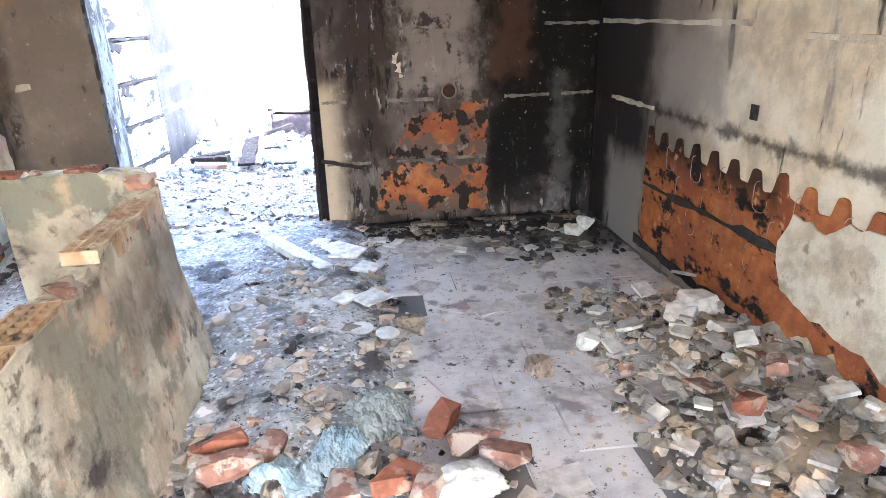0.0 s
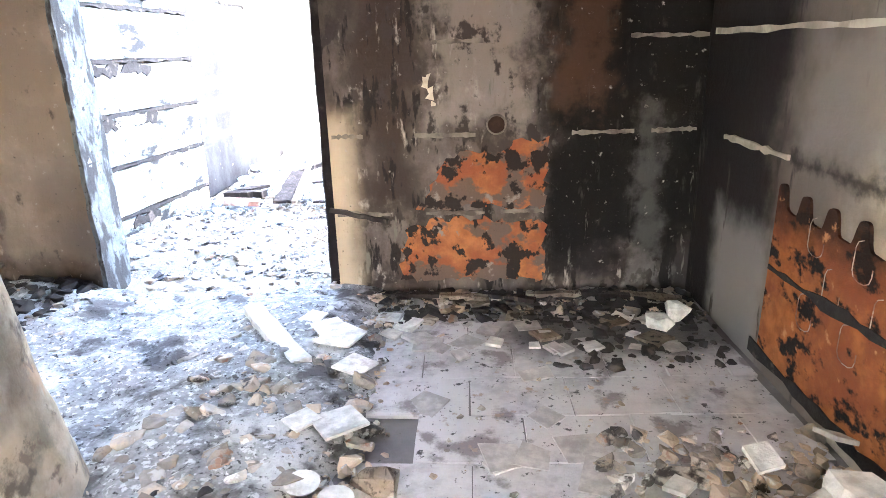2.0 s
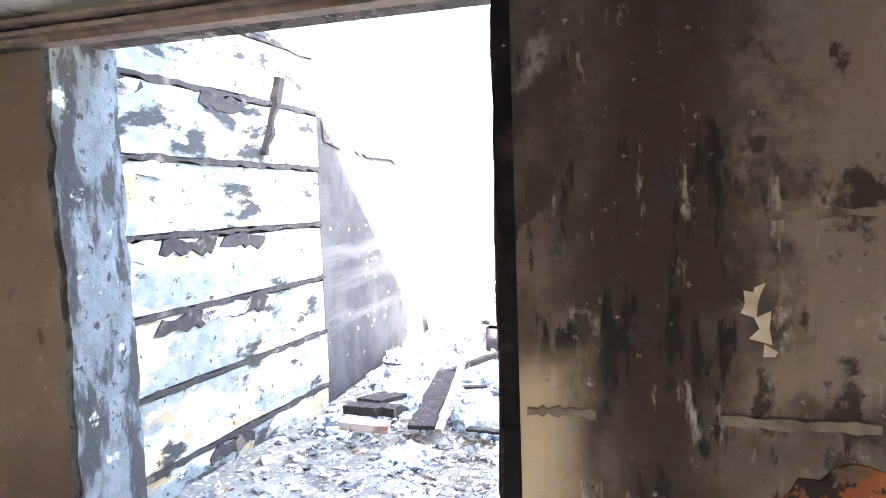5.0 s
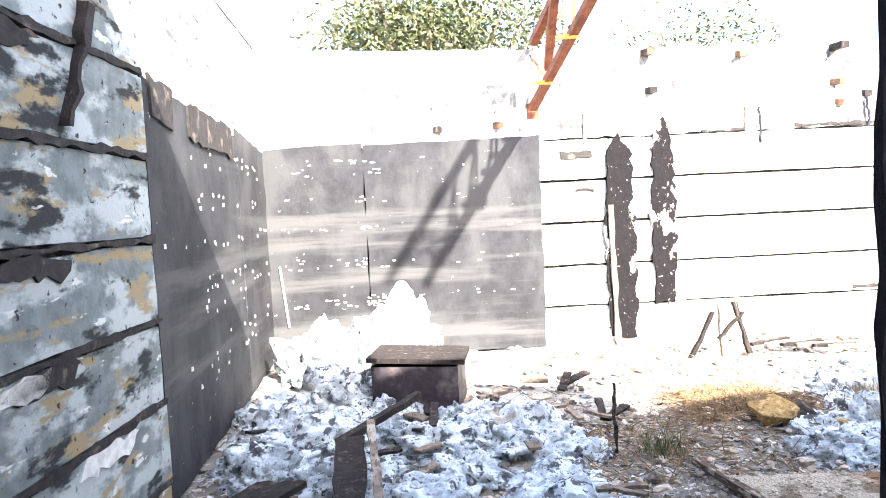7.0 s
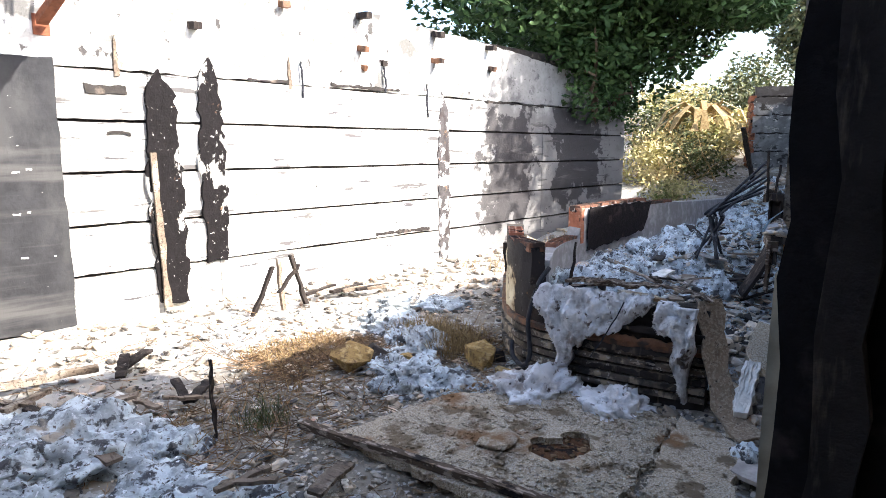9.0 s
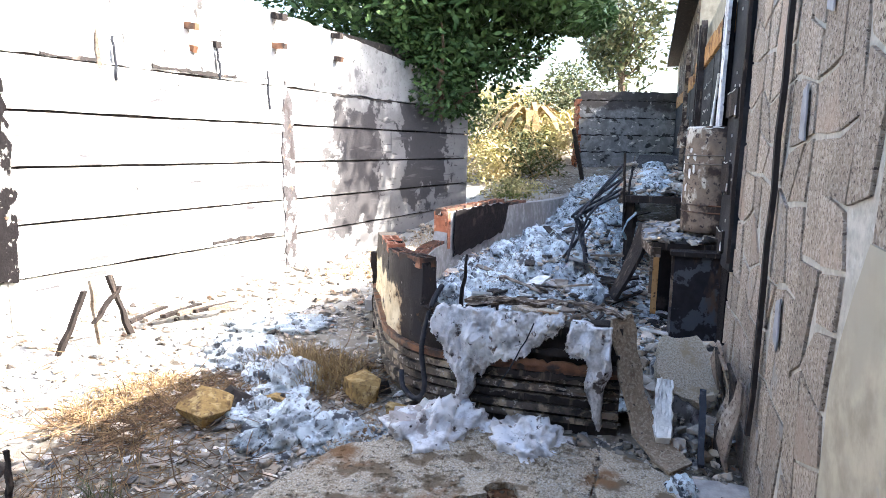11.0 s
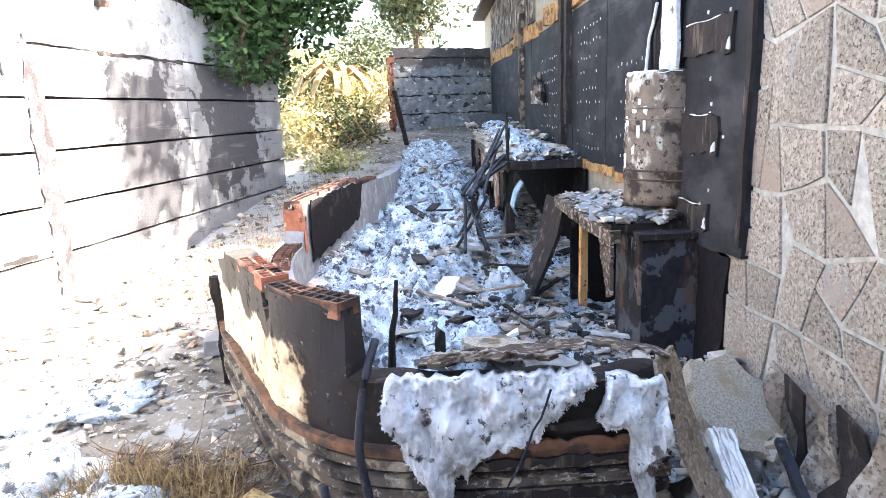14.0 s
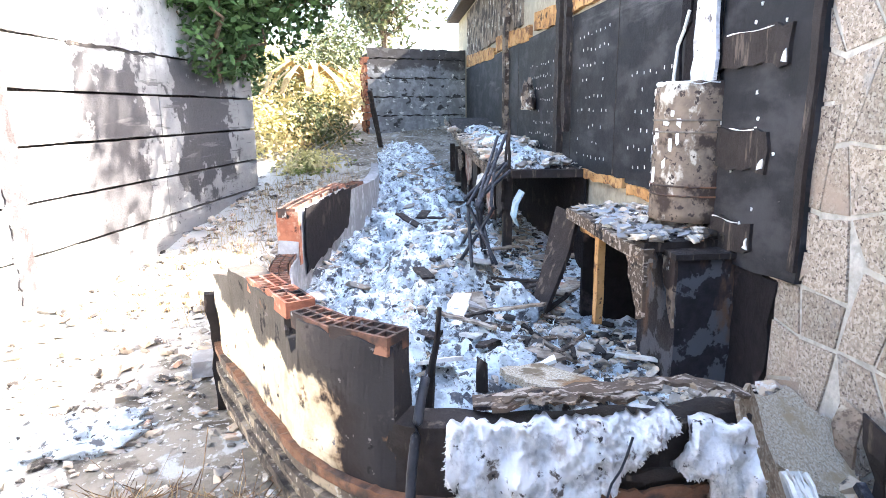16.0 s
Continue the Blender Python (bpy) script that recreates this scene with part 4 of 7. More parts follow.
# burnt timber uprights on the boundary wall
for k, (s, w, z0, z1) in enumerate(((3.70, 0.30, 0.05, 2.18), (4.16, 0.24, 0.4, 2.32), (7.36, 0.20, 0.0, 2.2))):
    outline = [(s + w / 2, z0), (s + w / 2 + 0.02, z1 * 0.5), (s + w * 0.45, z1 * 0.9), (s, z1), (s - w * 0.35, z1 * 0.93), (s - w / 2, z1 * 0.6), (s - w / 2 + 0.03, z0)]
    up = part("burnt_upright", upright(ragged(outline, 0.07, 0.022, 30 + k), -0.055 if k < 2 else -0.035, 0.0), M_charwhite if k < 2 else M_pier, wall_far, "charred timber upright with ragged edges")
    if k == 0:
        part("upright_batten", strip(between((s - 0.06, -0.075, 0.02), (s - 0.1, -0.07, 1.45), 10, 0, 0.006, 3), 0.05, 0.03, 2, 0.008, across=(1, 0, 0)), M_wood, wall_far)
for k, (s, z) in enumerate(((3.35, 2.2), (5.05, 2.2))):
    part("burnt_upright", upright(ragged([(s, z - 0.1), (s + 0.04, z - 0.1), (s + 0.02, z + 0.25), (s, z + 0.2)], 0.05, 0.008, 90 + k), -0.03, 0.0), M_wood, wall_far)
# grey boards at the corner
for k, (a, b) in enumerate(((0.055, 1.06), (1.07, 2.88))):
    part("grey_board", upright(ragged([(b, 0.0), (b, 2.20), (a, 2.17), (a, 0.0)], 0.12, 0.008, 50 + k), -0.06, -0.02), M_panel, wall_far, "dark grey board flecked with white paint")
for k in range(110):
    s, z = rnd.choice((rnd.uniform(0.2, 2.8), rnd.uniform(0.95, 1.2), rnd.uniform(0.2, 1.1))), rnd.choice((0.55, 0.62, 0.95, 1.0, 1.32, 1.62, 1.9, 2.02)) + rnd.uniform(-0.03, 0.03)
    w = rnd.uniform(0.012, 0.055)
    part("plaster_fleck", upright(ragged([(s + w, z), (s + w, z + 0.014), (s, z + 0.014), (s, z)], 0.012, 0.004, 200 + k), -0.065, -0.06), M_white, wall_far)
part("conduit", tube(between((0.22, -0.075, 0.35), (0.16, -0.075, 0.98), 4), 0.012, 6), M_white, wall_far)

# west yard wall
west_yard = thing("wall_yard_west", joined([prism([(-2.5, 0.26), (-2.22, 0.26), (-1.93, 2.78), (-1.93, 6.3), (-2.5, 6.3)], -0.3, 3.2)]), M_joint, "stained courses of the narrow yard wall", "wall", kind="structure")
slant = Matrix.Translation((-2.22, 0.27, 0)) @ pose(0, 0, 0, 0, 0, -6.56)     # y along the near courses, x into the yard
for j in range(8):
    z0, z1 = -0.26 + j * 0.42, 0.16 + j * 0.42
    top = [(2.52 * k / 12, z1 - 0.025 - abs(0.03 * noise.noise((k * 0.8, j, 4)))) for k in range(13)]
    bot = [(2.52 - 2.52 * k / 12, z0 + 0.008 + abs(0.02 * noise.noise((k * 0.9, j, 9)))) for k in range(13)]
    V, F = upright(top + bot, 0, 0.03 + 0.012 * noise.noise((j * 3.3, 0, 0)))
    part("course_panel", moved(([(y, x, z) for x, y, z in V], F), slant), M_west_wall, west_yard)
    V, F = upright(ragged([(0, z1 - 0.022), (2.52, z1 - 0.022), (2.52, z1 + 0.008), (0, z1 + 0.008)], 0.07, 0.012, j + 5), 0, 0.045)
    part("course_ledge", moved(([(y, x, z) for x, y, z in V], F), slant), M_joint, west_yard)
    for k in range(3):
        s0 = rnd.uniform(0.1, 1.9)
        V, F = upright(ragged([(s0, z1 - 0.10), (s0 + 0.4, z1 - 0.12), (s0 + 0.45, z1 - 0.03), (s0 + 0.05, z1 - 0.03)], 0.05, 0.025, j * 3 + k), 0.03, 0.042)
        part("peeling_render", moved(([(y, x, z) for x, y, z in V], F), slant), M_joint if k else M_white, west_yard)
for k, (a, b) in enumerate(((2.76, 4.8), (4.81, 6.02))):
    V, F = upright(ragged([(a, 0.0), (b, 0.0), (b, 2.16 - 0.02 * k), (a, 2.24)], 0.12, 0.008, 80 + k), 0, 0.03)
    part("grey_board", ([(-1.93 + y, x, z) for x, y, z in V], F), M_panel, west_yard, "dark grey board flecked with white paint")
V, F = upright(ragged([(2.76, 2.22), (6.02, 2.16), (6.02, 3.15), (2.76, 3.15)], 0.2, 0.01, 85), 0, 0.02)
part("upper_band", ([(-1.93 + y, x, z) for x, y, z in V], F), M_white_wall, west_yard)
for k, (a, z, w, h) in enumerate(((2.85, 2.05, 0.35, 0.2), (3.5, 2.0, 1.1, 0.22))):
    V, F = upright(ragged([(a, z), (a + w, z - 0.02), (a + w, z + h), (a, z + h)], 0.08, 0.02, 95 + k), 0.03, 0.045)
    part("scorch_band", ([(-1.93 + y, x, z) for x, y, z in V], F), M_joint, west_yard)
for k in range(90):
    y, z, w = rnd.choice((rnd.uniform(2.9, 5.9), rnd.uniform(4.6, 5.9), rnd.uniform(3.6, 4.3))), rnd.choice((0.5, 0.62, 0.9, 1.05, 1.32, 1.6, 1.9, 2.02)) + rnd.uniform(-0.06, 0.06), rnd.uniform(0.006, 0.032)
    V, F = upright(ragged([(y, z), (y + w, z), (y + w, z + 0.022), (y, z + 0.02)], 0.012, 0.005, 400 + k), 0.03, 0.036)
    part("plaster_fleck", ([(-1.93 + d, a, b) for a, d, b in V], F), M_white, west_yard)
part("burnt_upright", strip(between((-1.955, 2.10, 1.90), (-1.945, 2.32, 2.44), 8, 0, 0.012, 4), 0.05, 0.05, 4, 0.012, across=(0, 1, 0)), M_burnt, west_yard)

# end wall of the yard
end_m = Matrix.Translation((14.35, 4.05, 0)) @ pose(0, 0, 0, 0, 0, -62)
wall_end = thing("wall_yard_end", box((0, 0.05, 0.3), (2.5, 0.3, 2.7)), M_joint, "short banded wall closing the yard", "wall", end_m, kind="structure")
for j in range(6):
    z0, z1 = 0.62 + j * 0.40, 1.02 + j * 0.40
    if j == 5:
        z1 = 2.85
    part("course_panel", upright(ragged([(2.5, z0 + 0.012), (2.5, z1 - 0.012), (0, z1 - 0.012), (0, z0 + 0.012)], 0.07, 0.018, j + 120), 0.02 * noise.noise((j * 1.7, 3, 0)), 0.05), M_endwall, wall_end)
for j in range(14):
    b = part("brick", box((-0.05, 0.0, 0.0), (0.06, 0.30, 0.15)), M_brick, wall_end)
    b.matrix_basis = pose(-0.02 * (j % 2), 0.0, 0.35 + j * 0.165)

# ---- the yard: mast, tree, scrub ----
mast = empty("steel_mast", Matrix.Translation((0.88, 5.80, 2.45)), "rust-red lattice mast braced against the boundary wall", "mast")
leg_way = Vector((0.20, -1.0, 0.60))
for k, (off, n) in enumerate((((0, 0, 0), 5.3), ((0.03, 0, 0.66), 7.1), ((0.17, 0.0, 0.40), 2.2))):
    a, way = Vector(off), leg_way if k < 2 else Vector((-0.14, -1.0, 0.80))
    part("mast_leg", joined([strip(between(a, a + way * n, 6), 0.08, 0.008, across=(1, 0, 0)), strip(between(a + Vector((-0.038, 0, 0.03)), a + way * n + Vector((-0.038, 0, 0.03)), 6), 0.07, 0.008, across=(0, 0.4, 1))]), M_rust, mast)
for k in range(9):
    p = leg_way * (0.35 + 0.5 * k)
    q = p + Vector((0.03, 0, 0.62)) * 0.95
    part("mast_brace", strip(between(p, q if k % 2 else q - leg_way * 0.4, 3), 0.03, 0.006, across=(1, 0, 0)), M_rust, mast)
    part("mast_bracket", box((p.x - 0.15, p.y - 0.02, p.z - 0.015), (p.x + 0.05, p.y + 0.02, p.z + 0.022)), M_yellow, mast, "yellow bracket plate")
for a, n in ((Vector((0, 0, 0)), 2.8), (Vector((0.03, 0, 0.62)), 5.7)):
    q = a + leg_way * n
    part("collar", moved(chunk(0.20, 0.12, 0.14, int(n * 10), 0.15), Matrix.Translation(q - Vector((0, 0, 0.05)))), M_rust, mast, "rusty collar clamped on the leg")
part("cross_brace", strip(between(leg_way * 3.5, Vector((0.03, 0, 0.62)) + leg_way * 6.4, 3), 0.05, 0.008, across=(1, 0, 0)), M_rust, mast)
part("wall_plate", box((-0.06, 0.02, -0.08), (0.06, 0.035, 0.08)), M_rust, mast)

# beam stubs sticking out of the boundary wall
for k, (s, z, n) in enumerate(((4.02, 3.0, 0.16), (4.05, 2.62, 0.10), (5.0, 2.95, 0.1), (6.0, 2.98, 0.18), (6.0, 2.62, 0.14), (7.2, 2.92, 0.16), (7.2, 2.60, 0.16), (8.25, 2.88, 0.15), (8.3, 2.60, 0.12), (1.83, 2.32, 0.06), (2.45, 2.33, 0.06), (6.35, 2.5, 0.05), (6.05, 2.42, 0.05))):
    stub = thing("beam_stub", joined([strip(between((0, 0.05, 0), (0.02, -n, -0.02), 4, 0, 0.008, k), 0.075, 0.065, k, 0.012, across=(1, 0, 0))]), M_copper if k % 2 == 0 else M_burnt,
                 "charred end of a timber beam in the wall", "beam end", FAR @ Matrix.Translation((s, 0, z)), group="beam ends along the boundary wall")
for k, (s, z, h) in enumerate(((7.05, 2.3, 0.42), (6.35, 2.45, 0.3), (5.2, 2.4, 0.38))):
    thing("hanging_cable", tube(between((0, 0, 0), (0.02, 0, -h), 8, 0, 0.008, k), 0.012, 6), M_cable, "burnt cable hanging on the wall", "cable", FAR @ Matrix.Translation((s, -0.04, z)), group="burnt cables")


def leafage(centre, radii, count, size, seed, hollow=0.55, lumps=9):
    r = random.Random(seed)
    cores = []
    for _ in range(lumps):
        d = Vector((r.gauss(0, 1), r.gauss(0, 1), r.gauss(0, 1))).normalized() * r.uniform(0.35, 0.75)
        cores.append((Vector((d.x * radii[0], d.y * radii[1], d.z * radii[2])), r.uniform(0.38, 0.6)))
    V, F = [], []
    for _ in range(count):
        c, k = r.choice(cores)
        d = Vector((r.gauss(0, 1), r.gauss(0, 1), r.gauss(0, 1))).normalized() * (1 - (r.random() ** 2) * hollow)
        p = Vector(centre) + c + Vector((d.x * radii[0] * k, d.y * radii[1] * k, d.z * radii[2] * k))
        a = Vector((r.gauss(0, 1), r.gauss(0, 1), r.gauss(0, 0.7))).normalized() * size * r.uniform(0.6, 1.3)
        b = a.cross(Vector((r.gauss(0, 1), r.gauss(0, 1), r.gauss(0, 1)))).normalized() * size * 0.42
        n = len(V)
        V += [tuple(p - a), tuple(p - a * 0.2 + b), tuple(p + a), tuple(p - a * 0.2 - b)]
        F.append((n, n + 1, n + 2, n + 3))
    return V, F


def tree(x, y, z, height, crown, radii, count, size, seed, material, label):
    t = empty("tree", Matrix.Translation((x, y, z)), label, "tree")
    c = Vector(crown) - Vector((x, y, z))
    limbs = [tube(between((0, 0, 0), c * 0.7, 7, 0, 0.06, seed), 0.22, 9, 0.10)]
    r = random.Random(seed)
    for k in range(9):
        e = c + Vector((r.uniform(-0.8, 0.8) * radii[0], r.uniform(-0.8, 0.8) * radii[1], r.uniform(-0.5, 0.6) * radii[2]))
        limbs.append(tube(between(c * r.uniform(0.4, 0.7), e, 6, 0, 0.08, seed + k), 0.07, 6, 0.015))
    part("trunk", joined(limbs), M_bark, t)
    part("crown", leafage(c, radii, count, size, seed + 3, 0.6, 16), material, t)
    return t


big_tree = tree(11.0, 7.0, 0.3, 4, (10.2, 6.0, 4.7), (5.2, 2.7, 3.1), 52000, 0.085, 3, M_foliage, "dense dark green tree leaning over the boundary wall")
# boughs and limb above the view, added to block sun from the boundary wall
part("crown", leafage((-0.4, -3.2, 4.0), (2.6, 1.4, 0.9), 15000, 0.085, 33, 0.7, 12), M_foliage, big_tree, "unseen boughs added over the yard to shade the wall")
part("limb", tube(between((-0.3, -0.8, 3.2), (-0.5, -3.6, 3.9), 8, -0.15, 0.05, 5), 0.06, 7, 0.02), M_bark, big_tree)
tree(9.4, 5.95, 0.2, 3, (9.6, 5.2, 2.75), (2.0, 1.0, 1.0), 11000, 0.07, 8, M_foliage, "dark green low boughs hanging over the wall")
# out-of-view tree, placed only to dapple the boundary wall with shade
tree(12.5, -2.4, 0.0, 5, (11.3, -0.3, 6.9), (2.7, 1.6, 1.6), 5000, 0.11, 21, M_foliage, "unseen dark green tree added behind the house for shade")
tree(0.5, 11.5, 0.0, 4, (0.5, 11.5, 4.6), (2.8, 1.4, 1.6), 11000, 0.065, 5, M_foliage_pale, "sunlit green tree behind the boundary wall")
tree(6.5, 13, 0.0, 4, (6.7, 13, 4.6), (2.0, 1.5, 1.5), 2600, 0.06, 6, M_foliage_pale, "sunlit green tree behind the boundary wall")
tree(27, 5.2, 3.0, 4, (27, 5.2, 6.0), (2.2, 2.2, 2.4), 3500, 0.16, 9, M_foliage_pale, "pale green tree beyond the end wall")
SCRUB = [(11.8, 4.7, 0.5), (12.8, 5.6, 0.9), (13.6, 4.9, 1.0), (14.6, 6.2, 1.3), (15.4, 4.9, 1.5), (16.4, 6.9, 1.7), (17.6, 5.4, 1.9), (19, 7.8, 2.2), (20.5, 6.0, 2.6), (22.5, 8.6, 2.9), (13.0, 7.3, 0.9), (25, 6.4, 3.3)]
for i, (x, y, z) in enumerate(SCRUB):
    r_ = 0.7 + 0.09 * (x - 11) * 0.8
    thing("bush", leafage((0, 0, r_ * 0.35), (r_ * 1.3, r_ * 1.1, r_ * (0.45 + 0.25 * (i % 3))), 1900, 0.05 + 0.004 * (x - 11), 100 + i, 0.8, 14), (M_scrub, M_scrub, M_foliage_pale)[i % 3],
          ("sunlit dry yellow bush on the bank", "sunlit straw-coloured bush on the bank", "sunlit pale green bush on the bank")[i % 3], "bush", Matrix.Translation((x, y, z - 0.15)), group="bushes on the bank")
palm = empty("dead_palm", Matrix.Translation((15.6, 5.6, 1.2)), "dry dead palm with hanging fronds on the bank", "palm")
part("trunk", tube([(0, 0, 0), (0.05, 0, 0.6), (0.0, 0.05, 1.1)], 0.14, 8, 0.1), M_bark, palm)
for k in range(16):
    a_ = k * 0.393 + 0.1 * (k % 3)
    part("frond", strip([(0.1 * math.cos(a_), 0.1 * math.sin(a_), 1.1), (0.5 * math.cos(a_), 0.5 * math.sin(a_), 1.45 - 0.1 * (k % 3)), (0.95 * math.cos(a_), 0.95 * math.sin(a_), 1.2 - 0.15 * (k % 3)), (1.2 * math.cos(a_), 1.2 * math.sin(a_), 0.7)], 0.16, 0.01, k, 0.04), M_dry, palm)
r2 = random.Random(55)
items = []
for k in range(120):
    x, y = r2.uniform(12, 19), r2.uniform(4.0, 8)
    z = 0.42 + (x - 10.5) * 0.16
    items.append(tube(between((x, y, z - 0.1), (x + r2.uniform(-1, 1), y + r2.uniform(-1, 1), z + r2.uniform(0.3, 1.2)), 4, 0, 0.05, k), 0.014, 4, 0.004))
thing("dead_branches", joined(items), M_dry, "bare dry branches tangled in the scrub", "branches", kind="stuff")


def tufts(x0, x1, y0, y1, n, h, seed, keep=lambda x, y: True):
    r = random.Random(seed)
    V, F = [], []
    while n > 0:
        n -= 1
        x, y = r.uniform(x0, x1), r.uniform(y0, y1)
        if not keep(x, y):
            continue
        z = earth(x, y) - 0.01
        hh = h * r.uniform(0.4, 1.2)
        dx, dy, a = r.gauss(0, 0.45) * hh, r.gauss(0, 0.45) * hh, r.uniform(0, 6.3)
        wx, wy = 0.0018 * math.cos(a), 0.0018 * math.sin(a)
        i = len(V)
        V += [(x - wx, y - wy, z), (x + wx, y + wy, z), (x + dx * 0.5 + wx, y + dy * 0.5 + wy, z + hh * 0.7), (x + dx * 0.5 - wx, y + dy * 0.5 - wy, z + hh * 0.7), (x + dx, y + dy, z + hh)]
        F += [(i, i + 1, i + 2, i + 3), (i + 3, i + 2, i + 4)]
    return V, F


thing("dry_grass", joined([tufts(1.35, 2.1, 3.5, 4.05, 800, 0.10, 1), tufts(2.3, 2.75, 2.75, 3.45, 1300, 0.2, 2), tufts(0.1, 1.4, 2.8, 3.4, 350, 0.10, 3), tufts(5, 10.8, 3.7, 5.0, 1800, 0.2, 6)]), M_dry,
      "dry brown grass in the ash", "grass", kind="stuff")
thing("green_weeds", tufts(0.72, 0.95, 2.75, 3.0, 160, 0.16, 5), M_foliage_pale, "small green weeds in the ash", "weeds", kind="stuff")


def twigs(x0, x1, y0, y1, n, lo, hi, seed):
    """Thin dry stems lying tangled on the ground."""
    r = random.Random(seed)
    V, F = [], []
    for k in range(n):
        x, y, a, L, w = r.uniform(x0, x1), r.uniform(y0, y1), r.uniform(0, 6.3), lo + (hi - lo) * r.random() ** 2, r.uniform(0.001, 0.0028)
        dx, dy = math.cos(a), math.sin(a)
        z = earth(x, y) + r.uniform(0.004, 0.035)
        rise = r.gauss(0.15, 0.25) * L
        i = len(V)
        for t, up in ((0, 0), (0.5, 0.35), (1, 1)):
            px, py, pz = x + dx * L * t + r.gauss(0, 0.006), y + dy * L * t + r.gauss(0, 0.006), z + rise * up
            V += [(px - dy * w, py + dx * w, pz), (px + dy * w, py - dx * w, pz), (px, py, pz + w * 1.6)]
        for s in (0, 3):
            F += [(i + s + p, i + s + (p + 1) % 3, i + s + 3 + (p + 1) % 3, i + s + 3 + p) for p in range(3)]
    return V, F


thing("dry_twigs", joined([twigs(0.3, 2.6, 2.5, 3.6, 1500, 0.04, 0.20, 71), twigs(1.25, 2.2, 3.2, 3.95, 1500, 0.05, 0.22, 72), twigs(2.4, 2.95, 2.6, 3.5, 900, 0.06, 0.26, 73), twigs(-1.4, 2.2, 3.8, 4.9, 350, 0.05, 0.3, 74), twigs(-0.8, 1.0, 1.2, 3.2, 600, 0.03, 0.16, 75)]), M_twig, "tangled dry brown twigs on the ground", "twigs", kind="stuff")


# ---- the yard: wool heaps, boards, box ----
def scatter(x0, x1, y0, y1, n, lo, hi, seed, base, flat=0.5, keep=lambda x, y: True):
    r = random.Random(seed)
    out = []
    kinds = [chunk(1, 1, flat, 500 + seed * 20 + k) for k in range(12)]
    for k in range(n):
        x, y = r.uniform(x0, x1), r.uniform(y0, y1)
        if not keep(x, y):
            continue
        s = lo + (hi - lo) * r.random() ** 3
        m = Matrix.Translation((x, y, base(x, y) - s * 0.06)) @ pose(0, 0, 0, r.gauss(0, 14), r.gauss(0, 14), r.uniform(0, 360)) @ Matrix.Diagonal((s * r.uniform(0.6, 1.5), s, s, 1))
        out.append(moved(r.choice(kinds), m))
    return joined(out)


def wool_heap(name, x, y, sx, sy, sz, seed, label, material=None, base=None, detail=5):
    z = earth(x, y) if base is None else base
    return thing(name, fluff(sx, sy, sz, seed, detail), material or M_wool, label, "wool heap", Matrix.Translation((x, y, z - 0.04)) @ pose(0, 0, 0, 0, 0, seed * 41), smooth=True, group="heaps of burnt wool")


HEAPS = ((-0.70, 5.3, 1.35, 0.8, 0.66), (-1.35, 5.3, 1.1, 0.8, 0.52), (-1.3, 3.6, 0.9, 0.9, 0.20), (-0.4, 3.3, 1.0, 0.7, 0.20), (-1.0, 2.9, 0.7, 0.6, 0.16), (0.1, 2.55, 0.7, 0.6, 0.16), (0.0, 3.35, 0.9, 0.8, 0.24), (-0.2, 2.2, 0.6, 0.5, 0.15),
         (1.82, 2.74, 0.52, 0.42, 0.17), (2.35, 3.2, 0.62, 0.5, 0.20), (2.7, 3.75, 0.75, 0.6, 0.18), (1.90, 2.50, 0.42, 0.38, 0.16), (2.16, 2.02, 0.66, 0.50, 0.21), (2.22, 1.55, 0.50, 0.42, 0.18), (1.95, 2.35, 0.3, 0.3, 0.1), (3.4, 4.0, 0.9, 0.5, 0.13), (-1.5, 2.4, 0.6, 0.6, 0.14), (-1.0, 1.9, 0.5, 0.5, 0.1), (-0.75, 3.75, 0.6, 0.4, 0.24), (-0.25, 3.72, 0.5, 0.4, 0.2), (-1.15, 4.3, 0.7, 0.7, 0.34), (-1.55, 3.9, 0.6, 0.7, 0.25), (-0.6, 2.5, 0.6, 0.5, 0.17), (-1.5, 3.1, 0.5, 0.6, 0.2), (-0.35, 2.85, 0.5, 0.4, 0.18), (0.35, 3.0, 0.45, 0.4, 0.14), (0.3, 2.2, 0.4, 0.35, 0.1), (1.9, 3.05, 0.4, 0.35, 0.12))
for k, h in enumerate(HEAPS):
    wool_heap("burnt_wool_mound", *h, k + 1, "heap of pale burnt mineral wool on the ground" if h[4] < 0.4 else "large white heap of burnt wool against the wall", M_whitewool if k in (12, 13) else None)
bare = lambda x, y: not (0.75 < x < 2.4 and 0.4 < y < 2.5)
thing("yard_rubble", scatter(-2.1, 4.2, 0.35, 5.9, 5200, 0.012, 0.085, 3, earth, 0.5, bare), M_rubble, "small stones and ash lumps strewn over the yard", "rubble", kind="stuff")
thing("yard_grit", joined([scatter(-0.6, 2.5, 0.35, 2.75, 9000, 0.006, 0.034, 6, earth, 0.55), scatter(-1.9, 2.6, 0.35, 3.6, 2600, 0.01, 0.05, 7, earth, 0.5)]), M_grit, "tan and grey grit over the trodden yard", "grit", kind="stuff")
thing("yard_ash", scatter(-2.1, 3.0, 0.35, 4.8, 3600, 0.01, 0.08, 4, earth, 0.4, bare), M_ash, "dark burnt bits strewn over the yard", "ash", kind="stuff")
thing("yard_rubble_far", scatter(3.5, 10.5, 3.5, 5.4, 1200, 0.02, 0.13, 5, earth, 0.5), M_rubble, "stones strewn along the boundary wall", "rubble", kind="stuff")


